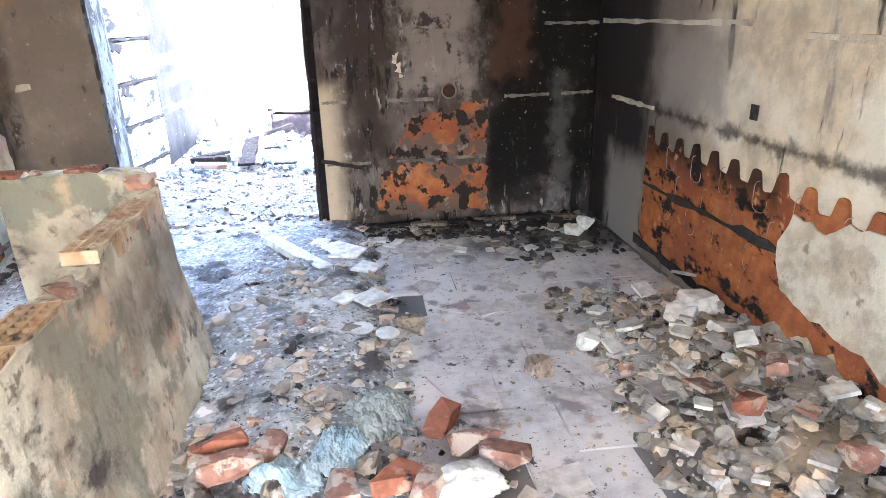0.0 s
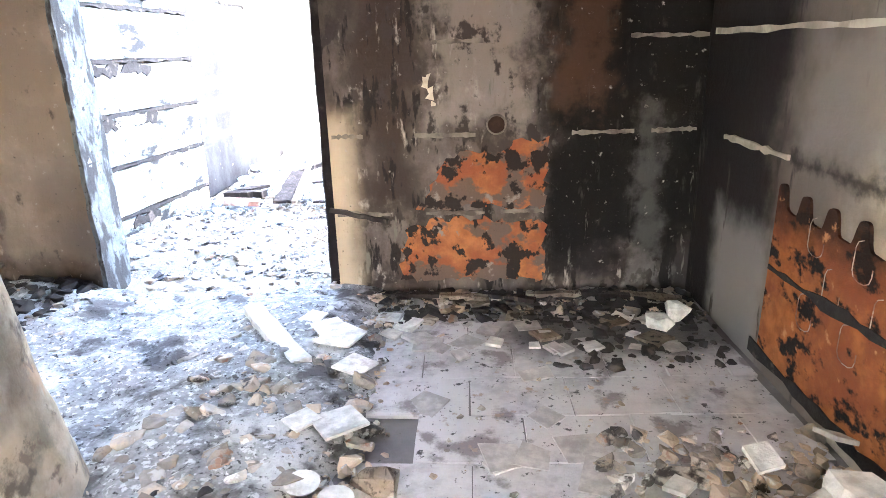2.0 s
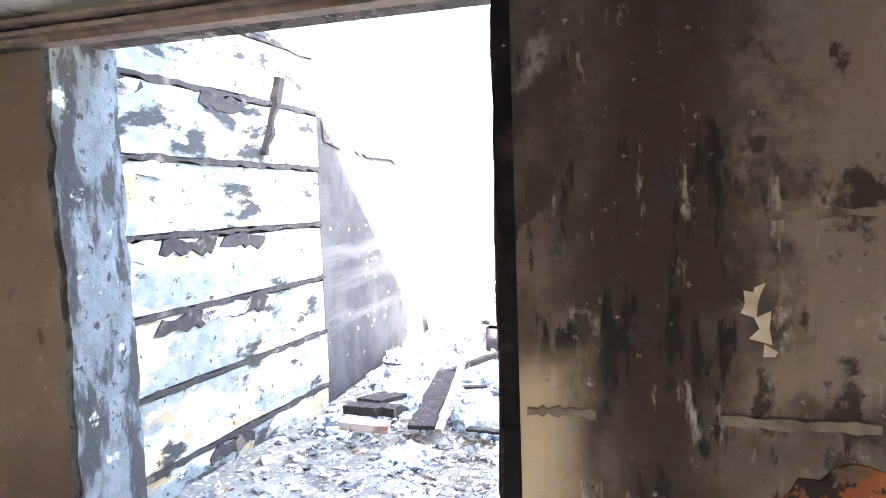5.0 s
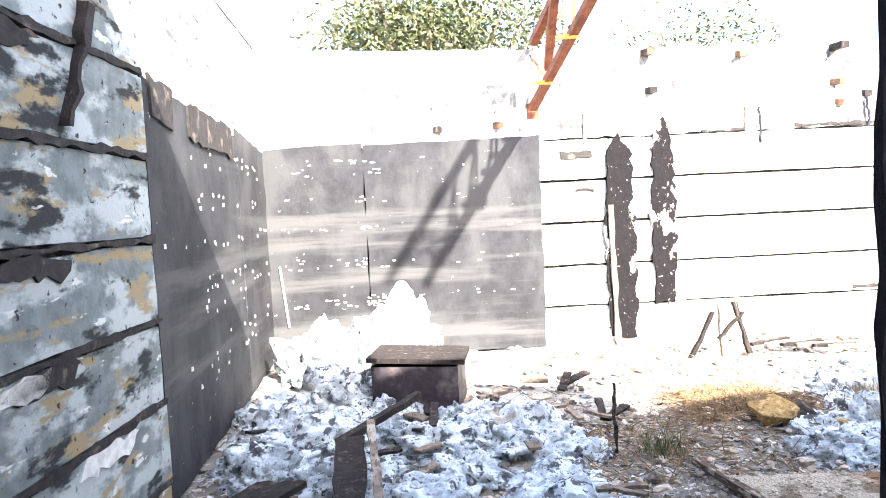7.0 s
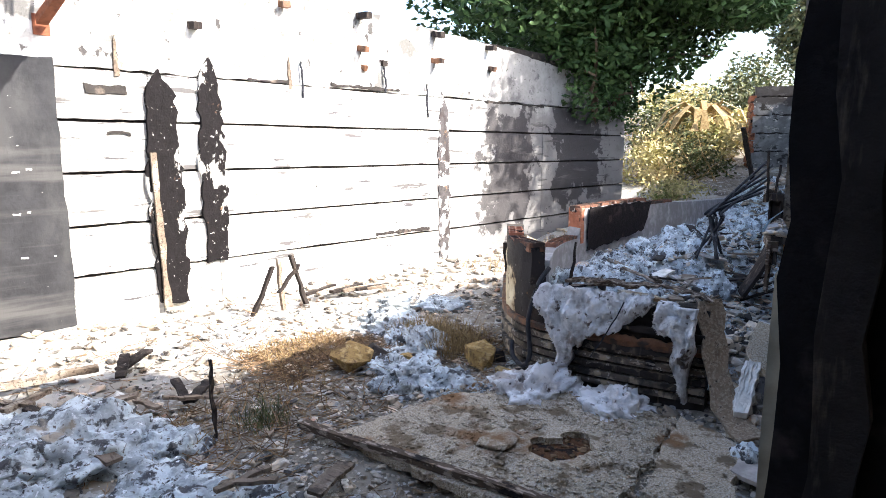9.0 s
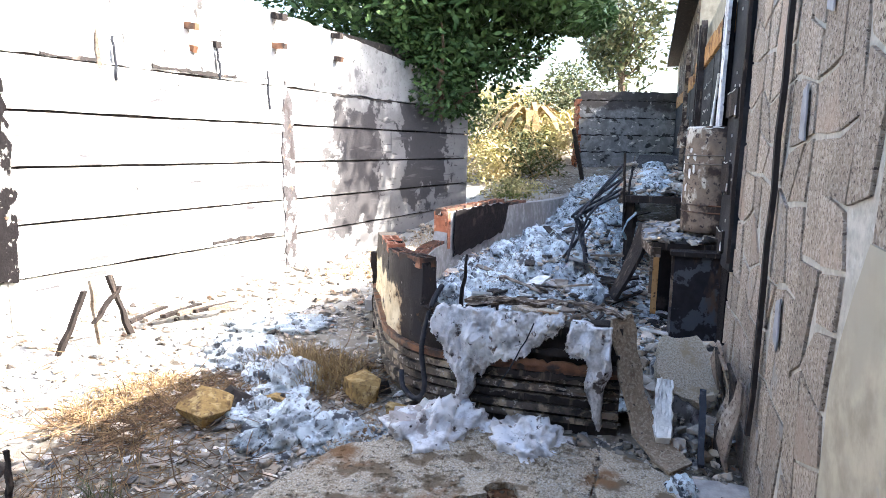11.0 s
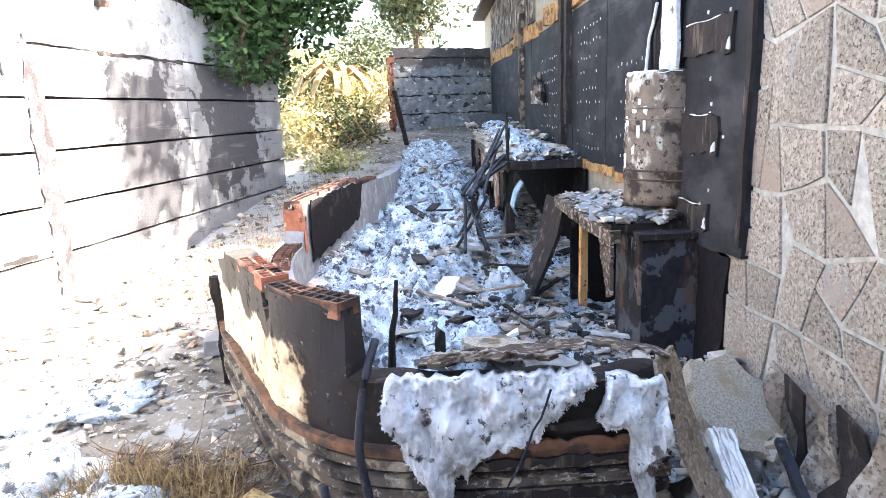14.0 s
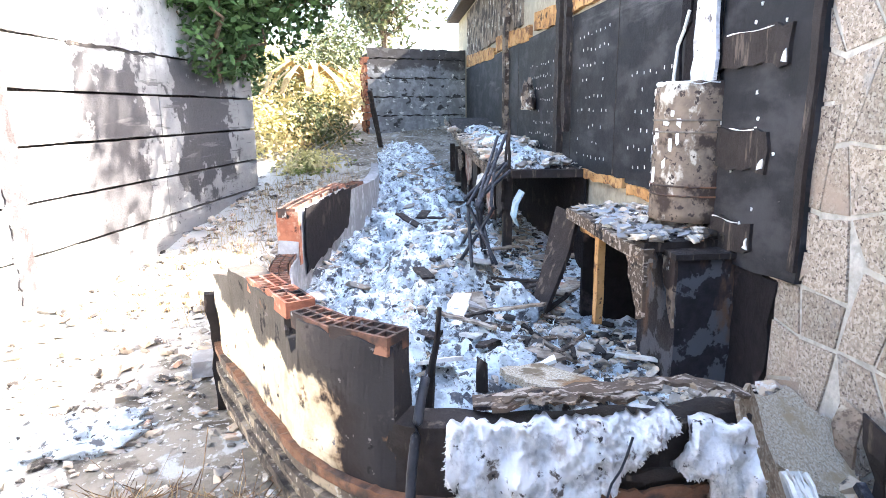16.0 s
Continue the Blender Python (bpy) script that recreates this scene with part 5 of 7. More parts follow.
def plank(a, b, w, t, seed, material, label, bend=0.0, group="burnt planks"):
    mid = (Vector(a) + Vector(b)) / 2
    return thing("plank", strip([p - mid for p in between(a, b, 8, bend, 0.004, seed)], w, t, seed, w * 0.06), material, label, "plank", Matrix.Translation(mid), group=group)


plank((-1.05, 2.95, 0.20), (-0.55, 3.45, 0.30), 0.05, 0.04, 1, M_burnt, "charred batten lying on the wool")
plank((-0.95, 2.1, 0.10), (-0.98, 2.95, 0.22), 0.16, 0.03, 2, M_burnt, "charred board lying among the wool")
plank((-0.80, 2.0, 0.12), (-0.86, 2.98, 0.30), 0.045, 0.03, 3, M_wood, "weathered batten leaning on the wool")
plank((-1.5, 2.6, 0.12), (-1.25, 2.45, 0.16), 0.22, 0.03, 4, M_burnt, "charred board lying among the wool")
plank((-1.55, 2.3, 0.13), (-1.15, 2.25, 0.15), 0.10, 0.06, 5, M_burnt, "charred beam lying among the wool")
plank((0.89, 2.62, 0.062), (1.11, 1.12, 0.062), 0.045, 0.035, 6, M_flaky, "long charred batten along the granular boards")
plank((0.0, 4.45, 0.06), (0.55, 4.35, 0.06), 0.06, 0.04, 7, M_wood, "weathered batten on the ground")
plank((-0.1, 3.9, 0.10), (0.2, 4.15, 0.06), 0.04, 0.03, 8, M_wood, "weathered batten on the ground")
for k in range(34):
    x, y, a = rnd.uniform(-1.6, 0.8), rnd.uniform(2.0, 4.6), rnd.uniform(0, 6.3)
    z = earth(x, y) + 0.10
    plank((x, y, z), (x + 0.25 * math.cos(a), y + 0.25 * math.sin(a), z + rnd.uniform(-0.03, 0.08)), rnd.uniform(0.03, 0.09), 0.018, 20 + k, M_burnt if k % 2 else M_wood, "splintered board end among the wool")
thing("stake", strip(between((0.55, 2.88, -0.02), (0.54, 2.88, 0.44), 12, 0, 0.008, 2), 0.016, 0.016, 2, 0.005, across=(1, 0, 0)), M_burnt, "charred stake standing in the ground", "stake")
thing("roof_tile", moved(box((-0.16, -0.05, 0), (0.16, 0.05, 0.05)), pose(-1.30, 2.02, 0.10, 4, 6, 10)), M_terra, "orange clay brick lying on the wool", "brick")
# burnt box
chest = empty("metal_box", pose(-0.5, 4.15, 0.02, 0, 0, -14), "charred metal box with a bent lid in the wool", "box")
for lo, hi in (((-0.32, -0.25, 0), (-0.30, 0.25, 0.35)), ((0.30, -0.25, 0), (0.32, 0.25, 0.35)), ((-0.30, 0.23, 0), (0.30, 0.25, 0.35)), ((-0.30, -0.25, 0), (0.30, -0.23, 0.34)), ((-0.30, -0.23, 0), (0.30, 0.23, 0.02))):
    part("side", box(lo, hi), M_steel, chest)
part("lid", moved(box((-0.36, -0.27, 0), (0.36, 0.27, 0.035)), pose(0, 0, 0.358, -2, 2, 2)), M_burnt, chest, "charred lid board")
# sticks near the boundary wall
sticks = empty("stick_frame", pose(2.35, 4.85, 0), "splintered burnt frame standing in the ash", "frame")
for k, (a, b) in enumerate((((-0.3, 0.05, 0), (-0.1, 0.0, 0.42)), ((0.0, 0, 0), (-0.02, 0.05, 0.48)), ((0.25, 0, 0.02), (0.12, 0.04, 0.5)), ((-0.05, 0, 0.18), (0.2, 0.02, 0.4)))):
    part("stick", strip(between(a, b, 5, 0, 0.008, k), 0.04, 0.03, k, 0.006, across=(1, 0.2, 0)), M_burnt if k != 1 else M_wood, sticks)
for k in range(6):
    plank((2.7 + k * 0.12, 5.0 - 0.05 * k, 0.06), (3.15 + k * 0.1, 5.1 - 0.1 * k, 0.07), 0.05, 0.03, 50 + k, M_wood if k % 2 else M_burnt, "burnt batten lying by the boundary wall")

# granular boards on the ground before the bar
HOLE = [(1.42, 1.46), (1.52, 1.40), (1.66, 1.36), (1.80, 1.46), (1.76, 1.56), (1.66, 1.55), (1.58, 1.66), (1.45, 1.60)]
for k, poly in enumerate(([(0.95, 2.45), (1.75, 2.32), (2.18, 1.90), (2.28, 1.20), (1.72, 1.12), (1.05, 1.05), (0.98, 1.7)], [(1.75, 1.09), (2.28, 1.16), (2.17, 0.84), (1.62, 0.72), (1.40, 0.80), (1.45, 1.02)])):
    cx, cy = sum(p[0] for p in poly) / len(poly), sum(p[1] for p in poly) / len(poly)
    outer = [(x - cx, y - cy) for x, y in ragged(poly, 0.05, 0.018, 300 + k)]
    slab_ = holed(outer, [(x - cx, y - cy) for x, y in ragged(HOLE, 0.03, 0.014, 9)], -0.02, 0.022) if k == 0 else prism(outer, -0.02, 0.022)
    thing("granular_board", slab_, M_cork, "flat tan granular insulation board with a burnt hole on the ground" if k == 0 else "flat tan granular insulation board on the ground", "board", pose(cx, cy, 0.018 + 0.004 * k, 0.3, -0.3 * k, 0), group="insulation boards")
thing("hole_bed", prism(ragged([(1.65 + (x - 1.65) * 1.2, 1.48 + (y - 1.48) * 1.2) for x, y in HOLE], 0.05, 0.01, 12), -0.02, 0.006), M_charbed, "dark brown burnt bed under the insulation board", "burnt bed")
thing("hole_ash", scatter(1.46, 1.82, 1.34, 1.62, 90, 0.01, 0.04, 19, lambda x, y: 0.004, 0.5), M_twig, "brown burnt crumbs in the hole of the insulation board", "ash", kind="stuff")
thing("crust_flake", moved(chunk(0.22, 0.16, 0.03, 77), Matrix.Translation((1.42, 1.74, 0.05))), M_cork, "peeling brown crust of the insulation board", "crust")
thing("broken_sheet", prism(ragged([(1.86, 0.80), (2.16, 0.80), (2.2, 0.52), (1.80, 0.48), (1.78, 0.6)], 0.07, 0.01, 10), 0.03, 0.05), M_tile, "broken grey-white panel lying by the house wall", "panel")
thing("board_chip", scatter(0.95, 2.25, 0.8, 2.40, 7000, 0.005, 0.024, 14, lambda x, y: 0.040, 0.5, lambda x, y: not (1.40 < x < 1.82 and 1.35 < y < 1.68)), M_cork, "crumbs on the insulation boards", "crumbs", kind="stuff")
for k, (x, y, s) in enumerate(((1.72, 3.18, 0.30), (2.40, 2.62, 0.26), (2.28, 2.28, 0.18), (2.05, 3.0, 0.16))):
    thing("foam_block", chunk(s, s * 0.85, s * 0.6, 700 + k, 0.35), M_foam, "charred yellow foam block on the ground", "foam block", pose(x, y, earth(x, y) - 0.01, 8, -6, 50 * k), group="foam blocks")
    thing("charred_crust", chunk(s * 0.5, s * 0.8, s * 0.5, 720 + k, 0.35), M_burnt, "charred crust broken off the foam block", "crust", pose(x + s * 0.42 * math.cos(0.3), y - s * 0.1, earth(x, y) - 0.01, 8, 10, 50 * k), group="charred crusts")

# ---- the bar ----
BAR = [(4.5, 3.62), (3.80, 3.33), (3.40, 3.08), (3.02, 2.82), (2.69, 2.57), (2.49, 2.28), (2.45, 1.95), (2.49, 1.55), (2.56, 1.14)]


def band(pts, z0, tops, thick, out=0.0, rows=5, wob=0.0):
    """A wall that follows a line of plan points, out to the camera's side by out, with its own top heights."""
    V, F = [], []
    n = len(pts)
    for i, p in enumerate(pts):
        d = (pts[min(i + 1, n - 1)] - pts[max(i - 1, 0)]).normalized()
        nrm = Vector((d.y, -d.x))
        for sgn in (0, 1):
            for j in range(rows):
                q = p + nrm * (thick * sgn + out + wob * (noise.noise((p.x * 4, p.y * 4, j * 0.6 + sgn * 5)) + 0.4 * noise.noise((p.x * 13, p.y * 13, j * 1.1 + sgn * 5))))
                V.append((q.x, q.y, z0 + (tops[i] - z0) * j / (rows - 1)))
    w = rows * 2
    for i in range(n - 1):
        for j in range(rows - 1):
            F.append((i * w + j, i * w + j + 1, (i + 1) * w + j + 1, (i + 1) * w + j))
            F.append((i * w + rows + j, (i + 1) * w + rows + j, (i + 1) * w + rows + j + 1, i * w + rows + j + 1))
        F.append((i * w + rows - 1, i * w + w - 1, (i + 1) * w + w - 1, (i + 1) * w + rows - 1))
    for i in (0, n - 1):
        for j in range(rows - 1):
            q = (i * w + j, i * w + rows + j, i * w + rows + j + 1, i * w + j + 1)
            F.append(q if i == 0 else q[::-1])
    return V, F


bar_line = curve_points(BAR, 18)
N_BAR = len(bar_line)
r3 = random.Random(12)
tall = [i for i, p in enumerate(bar_line) if p.y >= 2.25]
tops_tall = []
for i in tall:
    p = bar_line[i]
    z = 0.84 + 0.02 * noise.noise((p.x * 9, p.y * 9, 2))
    if p.x > 3.45:
        z = 0.80 - (p.x - 3.45) * 0.25
    if 2.74 < p.x < 2.86:
        z = 0.72 + 0.06 * noise.noise((p.x * 30, 0, 0))
    tops_tall.append(z)
bar = empty("bar_counter", Matrix.Identity(4), "burnt curved bar counter of sooty hollow brick", "bar counter")
part("front_wall", band([bar_line[i] for i in tall], -0.05, tops_tall, 0.12, -0.12, 9, 0.02), M_bricksoot, bar, "sooty plastered brick front with cream plaster left")
short = [i for i in range(N_BAR) if bar_line[i].y <= 2.31]
part("low_front", band([bar_line[i] for i in short], -0.05, [0.58 + 0.03 * noise.noise((bar_line[i].x * 5, bar_line[i].y * 5, 0)) for i in short], 0.12, -0.12, 7, 0.012), M_burnt, bar, "charred low front of the bar")
# hollow bricks along the broken top
along_bar, run = [], 0.0
for i in reversed(tall[1:-1]):
    run += (bar_line[i] - bar_line[i + 1]).length
    along_bar.append((run, i))
for want in (0.125, 0.365, 0.66, 0.90):
    _, i = min(along_bar, key=lambda q: abs(q[0] - want))
    p, d = bar_line[i], (bar_line[i + 1] - bar_line[i - 1]).normalized()
    nrm = Vector((d.y, -d.x))
    body, cells = hollow_brick(0.112, 0.235, 0.06, 2, 5)
    b = part("brick", body, M_sootbrick if want < 0.6 else M_brick, bar, "sooty red hollow brick with open cells")
    q = p - nrm * 0.06
    b.matrix_basis = Matrix.Translation((q.x, q.y, tops_tall[tall.index(i)] - 0.045)) @ pose(0, 0, 0, 0, 0, math.degrees(math.atan2(d.y, d.x)) - 90)
    part("brick_core", cells, M_cavity, b)
# skirting of relief strips round the foot
for k in range(6):
    z = 0.04 + k * 0.055
    pts = [bar_line[i] for i in range(14, N_BAR)]
    part("relief_strip", band(pts, z, [z + 0.036 + 0.008 * noise.noise((i * 0.8, k, 0)) for i in range(len(pts))], 0.022 + 0.014 * (k % 2), 0.0, 3, 0.006), M_relief if k != 5 else M_copper, bar)
for k in range(60):      # round bosses of the relief
    i = 20 + (k * 37) % (N_BAR - 40)
    p, d = bar_line[i], (bar_line[i + 1] - bar_line[i - 1]).normalized()
    nrm = Vector((d.y, -d.x))
    z = 0.08 + (k % 4) * 0.062
    part("relief_boss", moved(fluff(0.05, 0.05, 0.02, k, 2, 0.1), Matrix.Translation((p.x + nrm.x * 0.03, p.y + nrm.y * 0.03, z)) @ pose(0, 90, 0) @ pose(0, 0, 0)), M_relief, bar, smooth=True)
for k in range(5):
    pts = [bar_line[i] + Vector((-0.02 - 0.01 * k, 0)) for i in range(N_BAR - 32, N_BAR)]
    part("scorched_lath", strip([(p.x, p.y, 0.16 + 0.07 * k + 0.02 * noise.noise((j * 0.7, k, 0))) for j, p in enumerate(pts)], 0.03, 0.012, k, 0.008, across=(0, 0, 1)), (M_burnt, M_flaky, M_burnt, M_copper, M_burnt)[k], bar)
part("edge_post", strip(between((3.83, 3.36, -0.05), (3.80, 3.37, 0.62), 8, 0, 0.008, 1), 0.08, 0.05, 1, 0.012, across=(1, 0.4, 0)), M_burnt, bar)

# wall along the bar's rear, with bricks on its broken top
REAR = [(3.45, 2.78), (4.2, 3.12), (4.95, 3.24), (6.5, 3.17), (7.4, 3.12), (8.6, 3.2), (11, 3.5), (14.2, 3.95)]
rear_line = curve_points(REAR, 6)
rt = []
for p in rear_line:
    rt.append(0.56 if p.x < 4.9 else (0.86 if p.x < 6.4 else 0.80 - 0.05 * max(0, min(4, p.x - 7)) + 0.09 * max(0, p.x - 12)))
rear = thing("wall_bar_rear", band(rear_line, -0.05, rt, 0.14, -0.07, 6, 0.012), M_cement, "low grey cement wall behind the bar", "low wall", kind="structure")
V, F = upright(ragged([(0, 0.40), (1.3, 0.52), (1.5, 0.86), (0.02, 0.87)], 0.07, 0.02, 14), 0, 0.01)
part("soot_stain", moved((V, F), Matrix.Translation((4.97, 3.145, 0)) @ pose(0, 0, 0, 0, 0, -2.6)), M_jamb, rear, "black soot on the wall face")
V, F = box((4.84, 3.16, 0.5), (4.90, 3.31, 0.87))
part("brick", (V, F), M_brick, rear)
for k in range(16):
    i = 6 + k
    if i < len(rear_line) - 1:
        p, d = rear_line[i], (rear_line[i + 1] - rear_line[i - 1]).normalized()
        body, cells = hollow_brick(0.12, 0.22, 0.06, 2, 4)
        b = part("brick", body, M_sootbrick, rear)
        b.matrix_basis = Matrix.Translation((p.x, p.y, rt[i] - 0.03)) @ pose(0, 0, 0, 0, 0, math.degrees(math.atan2(d.y, d.x)) - 90)
        part("brick_core", cells, M_cavity, b)
thing("loose_brick", box((-0.1, -0.06, 0), (0.1, 0.06, 0.1)), M_cement, "single hollow block on the ground outside the bar", "brick", pose(4.2, 3.62, 0.0, 0, 0, 20))

# floor of burnt wool inside the bar
def inside(x, y):
    base = 0.25 + 0.03 * (x - 3) + 0.06 * max(0, x - 9) + 0.16 * math.exp(-((x - 3.7) / 0.7) ** 2 - ((y - 2.35) / 0.5) ** 2) + 0.17 * math.exp(-((x - 5.6) / 0.8) ** 2 - ((y - 2.2) / 0.6) ** 2) - 0.10 * math.exp(-((x - 4.6) / 0.35) ** 2)
    n = 0.09 * noise.noise((x * 2.6, y * 2.6, 9)) + 0.10 * noise.noise((x * 7, y * 7, 5)) + 0.06 * noise.noise((x * 16, y * 16, 5)) + 0.024 * noise.noise((x * 34, y * 34, 5))
    wall_y = 0.26 + 0.111 * x
    slope = min(1, max(0.1, (y - wall_y - 0.15) / 1.0)) * min(1, max(0.25, (x - 2.35) / 0.7))
    return max(0.02, (base + n) * (0.35 + 0.65 * slope))


def in_bar(x, y):
    edge = np.interp(y, [1.1, 1.52, 1.95, 2.36, 2.68, 2.95], [2.62, 2.56, 2.54, 2.68, 2.96, 3.45])
    top = np.interp(x, [2.6, 3.0, 3.45, 4.2, 4.95, 8.6, 11, 14.2], [2.6, 2.72, 2.85, 3.08, 3.2, 3.15, 3.45, 3.9])
    return x > edge and y < top


V, F = sheet(2.45, 14.6, 0.45, 3.95, 424, 150, inside)
keep_v = [in_bar(x, y) and y > 0.26 + 0.111 * x for x, y, z in V]
F = [q for q in F if all(keep_v[i] for i in q)]
used = sorted({i for q in F for i in q})
remap = {o: n for n, o in enumerate(used)}
thing("wool_floor", ([V[i] for i in used], [tuple(remap[i] for i in q) for q in F]), M_wool, "drift of pale burnt mineral wool filling the bar", "burnt wool", smooth=True, kind="stuff")
for k in range(44):
    x = 2.95 + 6 * rnd.random() ** 1.6
    y = rnd.uniform(1.7, min(2.85, 2.25 + 0.45 * (x - 2.95)))
    wool_heap("wool_clump", x, y, rnd.uniform(0.22, 0.5), rnd.uniform(0.2, 0.4), rnd.uniform(0.08, 0.2), 60 + k, "tufted clump of pale burnt wool inside the bar", None, inside(x, y), 4)
def wisps(count, seed, x0, x1, y0, y1, base, keep):
    r = random.Random(seed)
    V, F = [], []
    for k in range(count):
        x, y = x0 + (x1 - x0) * r.random() ** 1.7, r.uniform(y0, y1)
        if not keep(x, y):
            continue
        L, w, a = r.uniform(0.02, 0.07), r.uniform(0.0015, 0.005), r.uniform(0, 6.3)
        dx, dy, z = math.cos(a), math.sin(a), base(x, y) + r.uniform(0.0, 0.02)
        i = len(V)
        for t, up, f in ((0, -0.1, 0.6), (0.4, 0.25, 1), (0.8, 0.2, 0.7)):
            px, py = x + dx * L * t + r.gauss(0, 0.004), y + dy * L * t + r.gauss(0, 0.004)
            V += [(px - dy * w * f, py + dx * w * f, z + up * L), (px + dy * w * f, py - dx * w * f, z + (up + r.uniform(-0.15, 0.2)) * L)]
        V.append((x + dx * L, y + dy * L, z + r.uniform(-0.1, 0.5) * L))
        F += [(i, i + 1, i + 3, i + 2), (i + 2, i + 3, i + 5, i + 4), (i + 4, i + 5, i + 6)]
    return V, F


thing("wool_wisps", wisps(9000, 81, 2.6, 9, 0.9, 3.2, inside, lambda x, y: in_bar(x, y) and y > 1.0 + 0.08 * x), M_wool, "torn wisps of pale wool over the drift", "wool", kind="stuff")
room = lambda x, y: in_bar(x, y) and y > 0.4 + 0.111 * x
thing("bar_rubble", scatter(2.6, 12, 0.6, 3.3, 1500, 0.02, 0.13, 21, inside, 0.35, room), M_rubble, "rubble and ash lumps among the burnt wool", "rubble", kind="stuff")
thing("bar_char", joined([scatter(2.75, 4.6, 0.85, 2.0, 520, 0.012, 0.09, 24, inside, 0.35, room), scatter(4.6, 10, 1.1, 2.3, 420, 0.02, 0.12, 25, inside, 0.35, room)]), M_joint, "black charred bits along the house side of the bar", "charred bits", kind="stuff")
thing("bar_ash", scatter(2.6, 9, 0.6, 3.2, 1300, 0.015, 0.09, 22, inside, 0.3, room), M_ash, "charred bits among the burnt wool", "ash", kind="stuff")
for k in range(46):
    x, a = rnd.uniform(2.9, 10.5), rnd.uniform(0, 6.3)
    y = rnd.uniform(0.75 + 0.111 * x, 2.2 + 0.05 * x)
    L_ = rnd.uniform(0.12, 0.45)
    z = inside(x, y) + 0.035
    plank((x, y, z), (x + L_ * math.cos(a), y + L_ * math.sin(a), z + rnd.uniform(-0.02, 0.12)), rnd.uniform(0.03, 0.14), 0.016, 100 + k, (M_burnt, M_wood, M_white, M_wood)[k % 4], ("charred board piece in the burnt wool", "weathered board piece in the burnt wool", "white panel piece in the burnt wool", "weathered board piece in the burnt wool")[k % 4], group="broken boards in the bar")
for k, (x, y, s) in enumerate(((3.0, 1.75, 0.30), (3.35, 1.55, 0.34), (3.1, 2.05, 0.22), (4.6, 1.95, 0.3), (5.1, 1.9, 0.3), (3.2, 1.25, 0.26), (3.05, 1.38, 0.24))):
    thing("panel_piece", prism(ragged([(-s / 2, -s / 3), (s / 2, -s / 2.4), (s / 2.5, s / 3), (-s / 3, s / 2.6)], 0.08, 0.02, 400 + k), 0, 0.018), M_tile if k != 2 else M_terra,
          "broken grey tile panel on the rubble" if k != 2 else "broken reddish slab on the rubble", "panel", pose(x, y, inside(x, y) + 0.05, rnd.uniform(-14, 14), rnd.uniform(-14, 14), k * 50), group="broken panels")
thing("granular_slab", prism(ragged([(-0.2, -0.13), (0.2, -0.12), (0.19, 0.13), (-0.18, 0.14)], 0.06, 0.02, 44), 0, 0.03), M_cork, "granular board piece on the rubble inside the bar", "board", pose(3.0, 1.72, 0.48, 8, 8, 30))

# wool and boards hanging over the low front
def drape(points_top, drop, seed):
    V, F = [], []
    n, rows = len(points_top), 44
    for i, p in enumerate(points_top):
        y0 = p[1]
        for j in range(rows):
            t = j / (rows - 1)
            z = p[2] - drop[i] * t
            bulge = 0.05 * math.sin(t * math.pi * 0.9) + 0.06 * abs(noise.noise((y0 * 5 + seed, z * 4, 1))) + 0.045 * noise.noise((y0 * 14, z * 9, 3)) + 0.02 * noise.noise((y0 * 34, z * 22, 3)) + 0.014 * noise.noise((y0 * 75, z * 55, 8))
            V.append((p[0] - 0.03 - bulge, y0 + 0.05 * noise.noise((y0 * 4, z * 6, 7)) * t, z))
    for i in range(n - 1):
        for j in range(rows - 1):
            F.append((i * rows + j, (i + 1) * rows + j, (i + 1) * rows + j + 1, i * rows + j + 1))
    back = [(x + 0.05, y, z) for x, y, z in V]
    m = len(V)
    F2 = [tuple(q + m for q in f[::-1]) for f in F]
    rim = []
    edge = [i * rows for i in range(n)] + [(n - 1) * rows + j for j in range(1, rows)] + [i * rows + rows - 1 for i in range(n - 2, -1, -1)] + [j for j in range(rows - 2, 0, -1)]
    for a, b in zip(edge, edge[1:] + edge[:1]):
        rim.append((a, a + m, b + m, b))
    return V + back, F + F2 + rim


def fibres(vf, count, seed, lo, hi):
    """Torn strands lying on and sticking out of a wool sheet."""
    r = random.Random(seed)
    V, F = vf
    half = len(V) // 2
    O, Q = list(V), list(F)
    for k in range(count):
        x, y, z = V[r.randrange(half)]
        L = lo + (hi - lo) * r.random() ** 2
        w = r.uniform(0.0008, 0.003)
        d = Vector((r.uniform(-0.5, 0.0), r.gauss(0, 0.8), r.gauss(-0.6, 0.7))).normalized()
        s = d.cross(Vector((1, r.uniform(-0.6, 0.6), 0.3))).normalized()
        p = Vector((x + 0.004, y, z))
        b = len(O)
        for i, f in enumerate((0.5, 1.0, 0.75)):
            c = p + d * L * i * 0.36 + Vector((-0.3 * w * i, r.uniform(-0.25, 0.25) * L * 0.3, 0))
            O += [tuple(c - s * w * f), tuple(c + s * w * f)]
        O.append(tuple(p + d * L + Vector((0, r.uniform(-0.3, 0.3) * L * 0.4, 0))))
        Q += [(b, b + 1, b + 3, b + 2), (b + 2, b + 3, b + 5, b + 4), (b + 4, b + 5, b + 6)]
    return O, Q


n = 150
top = [(2.385 + 0.10 * i / n, 2.10 - 0.68 * i / n, 0.635 + 0.02 * noise.noise((i * 0.15, 0, 0))) for i in range(n)]
fall = lambda u: np.interp(u, [0, 0.06, 0.16, 0.22, 0.27, 0.36, 0.5, 0.7, 0.85, 1.0], [0.14, 0.26, 0.40, 0.58, 0.50, 0.36, 0.27, 0.22, 0.14, 0.05])
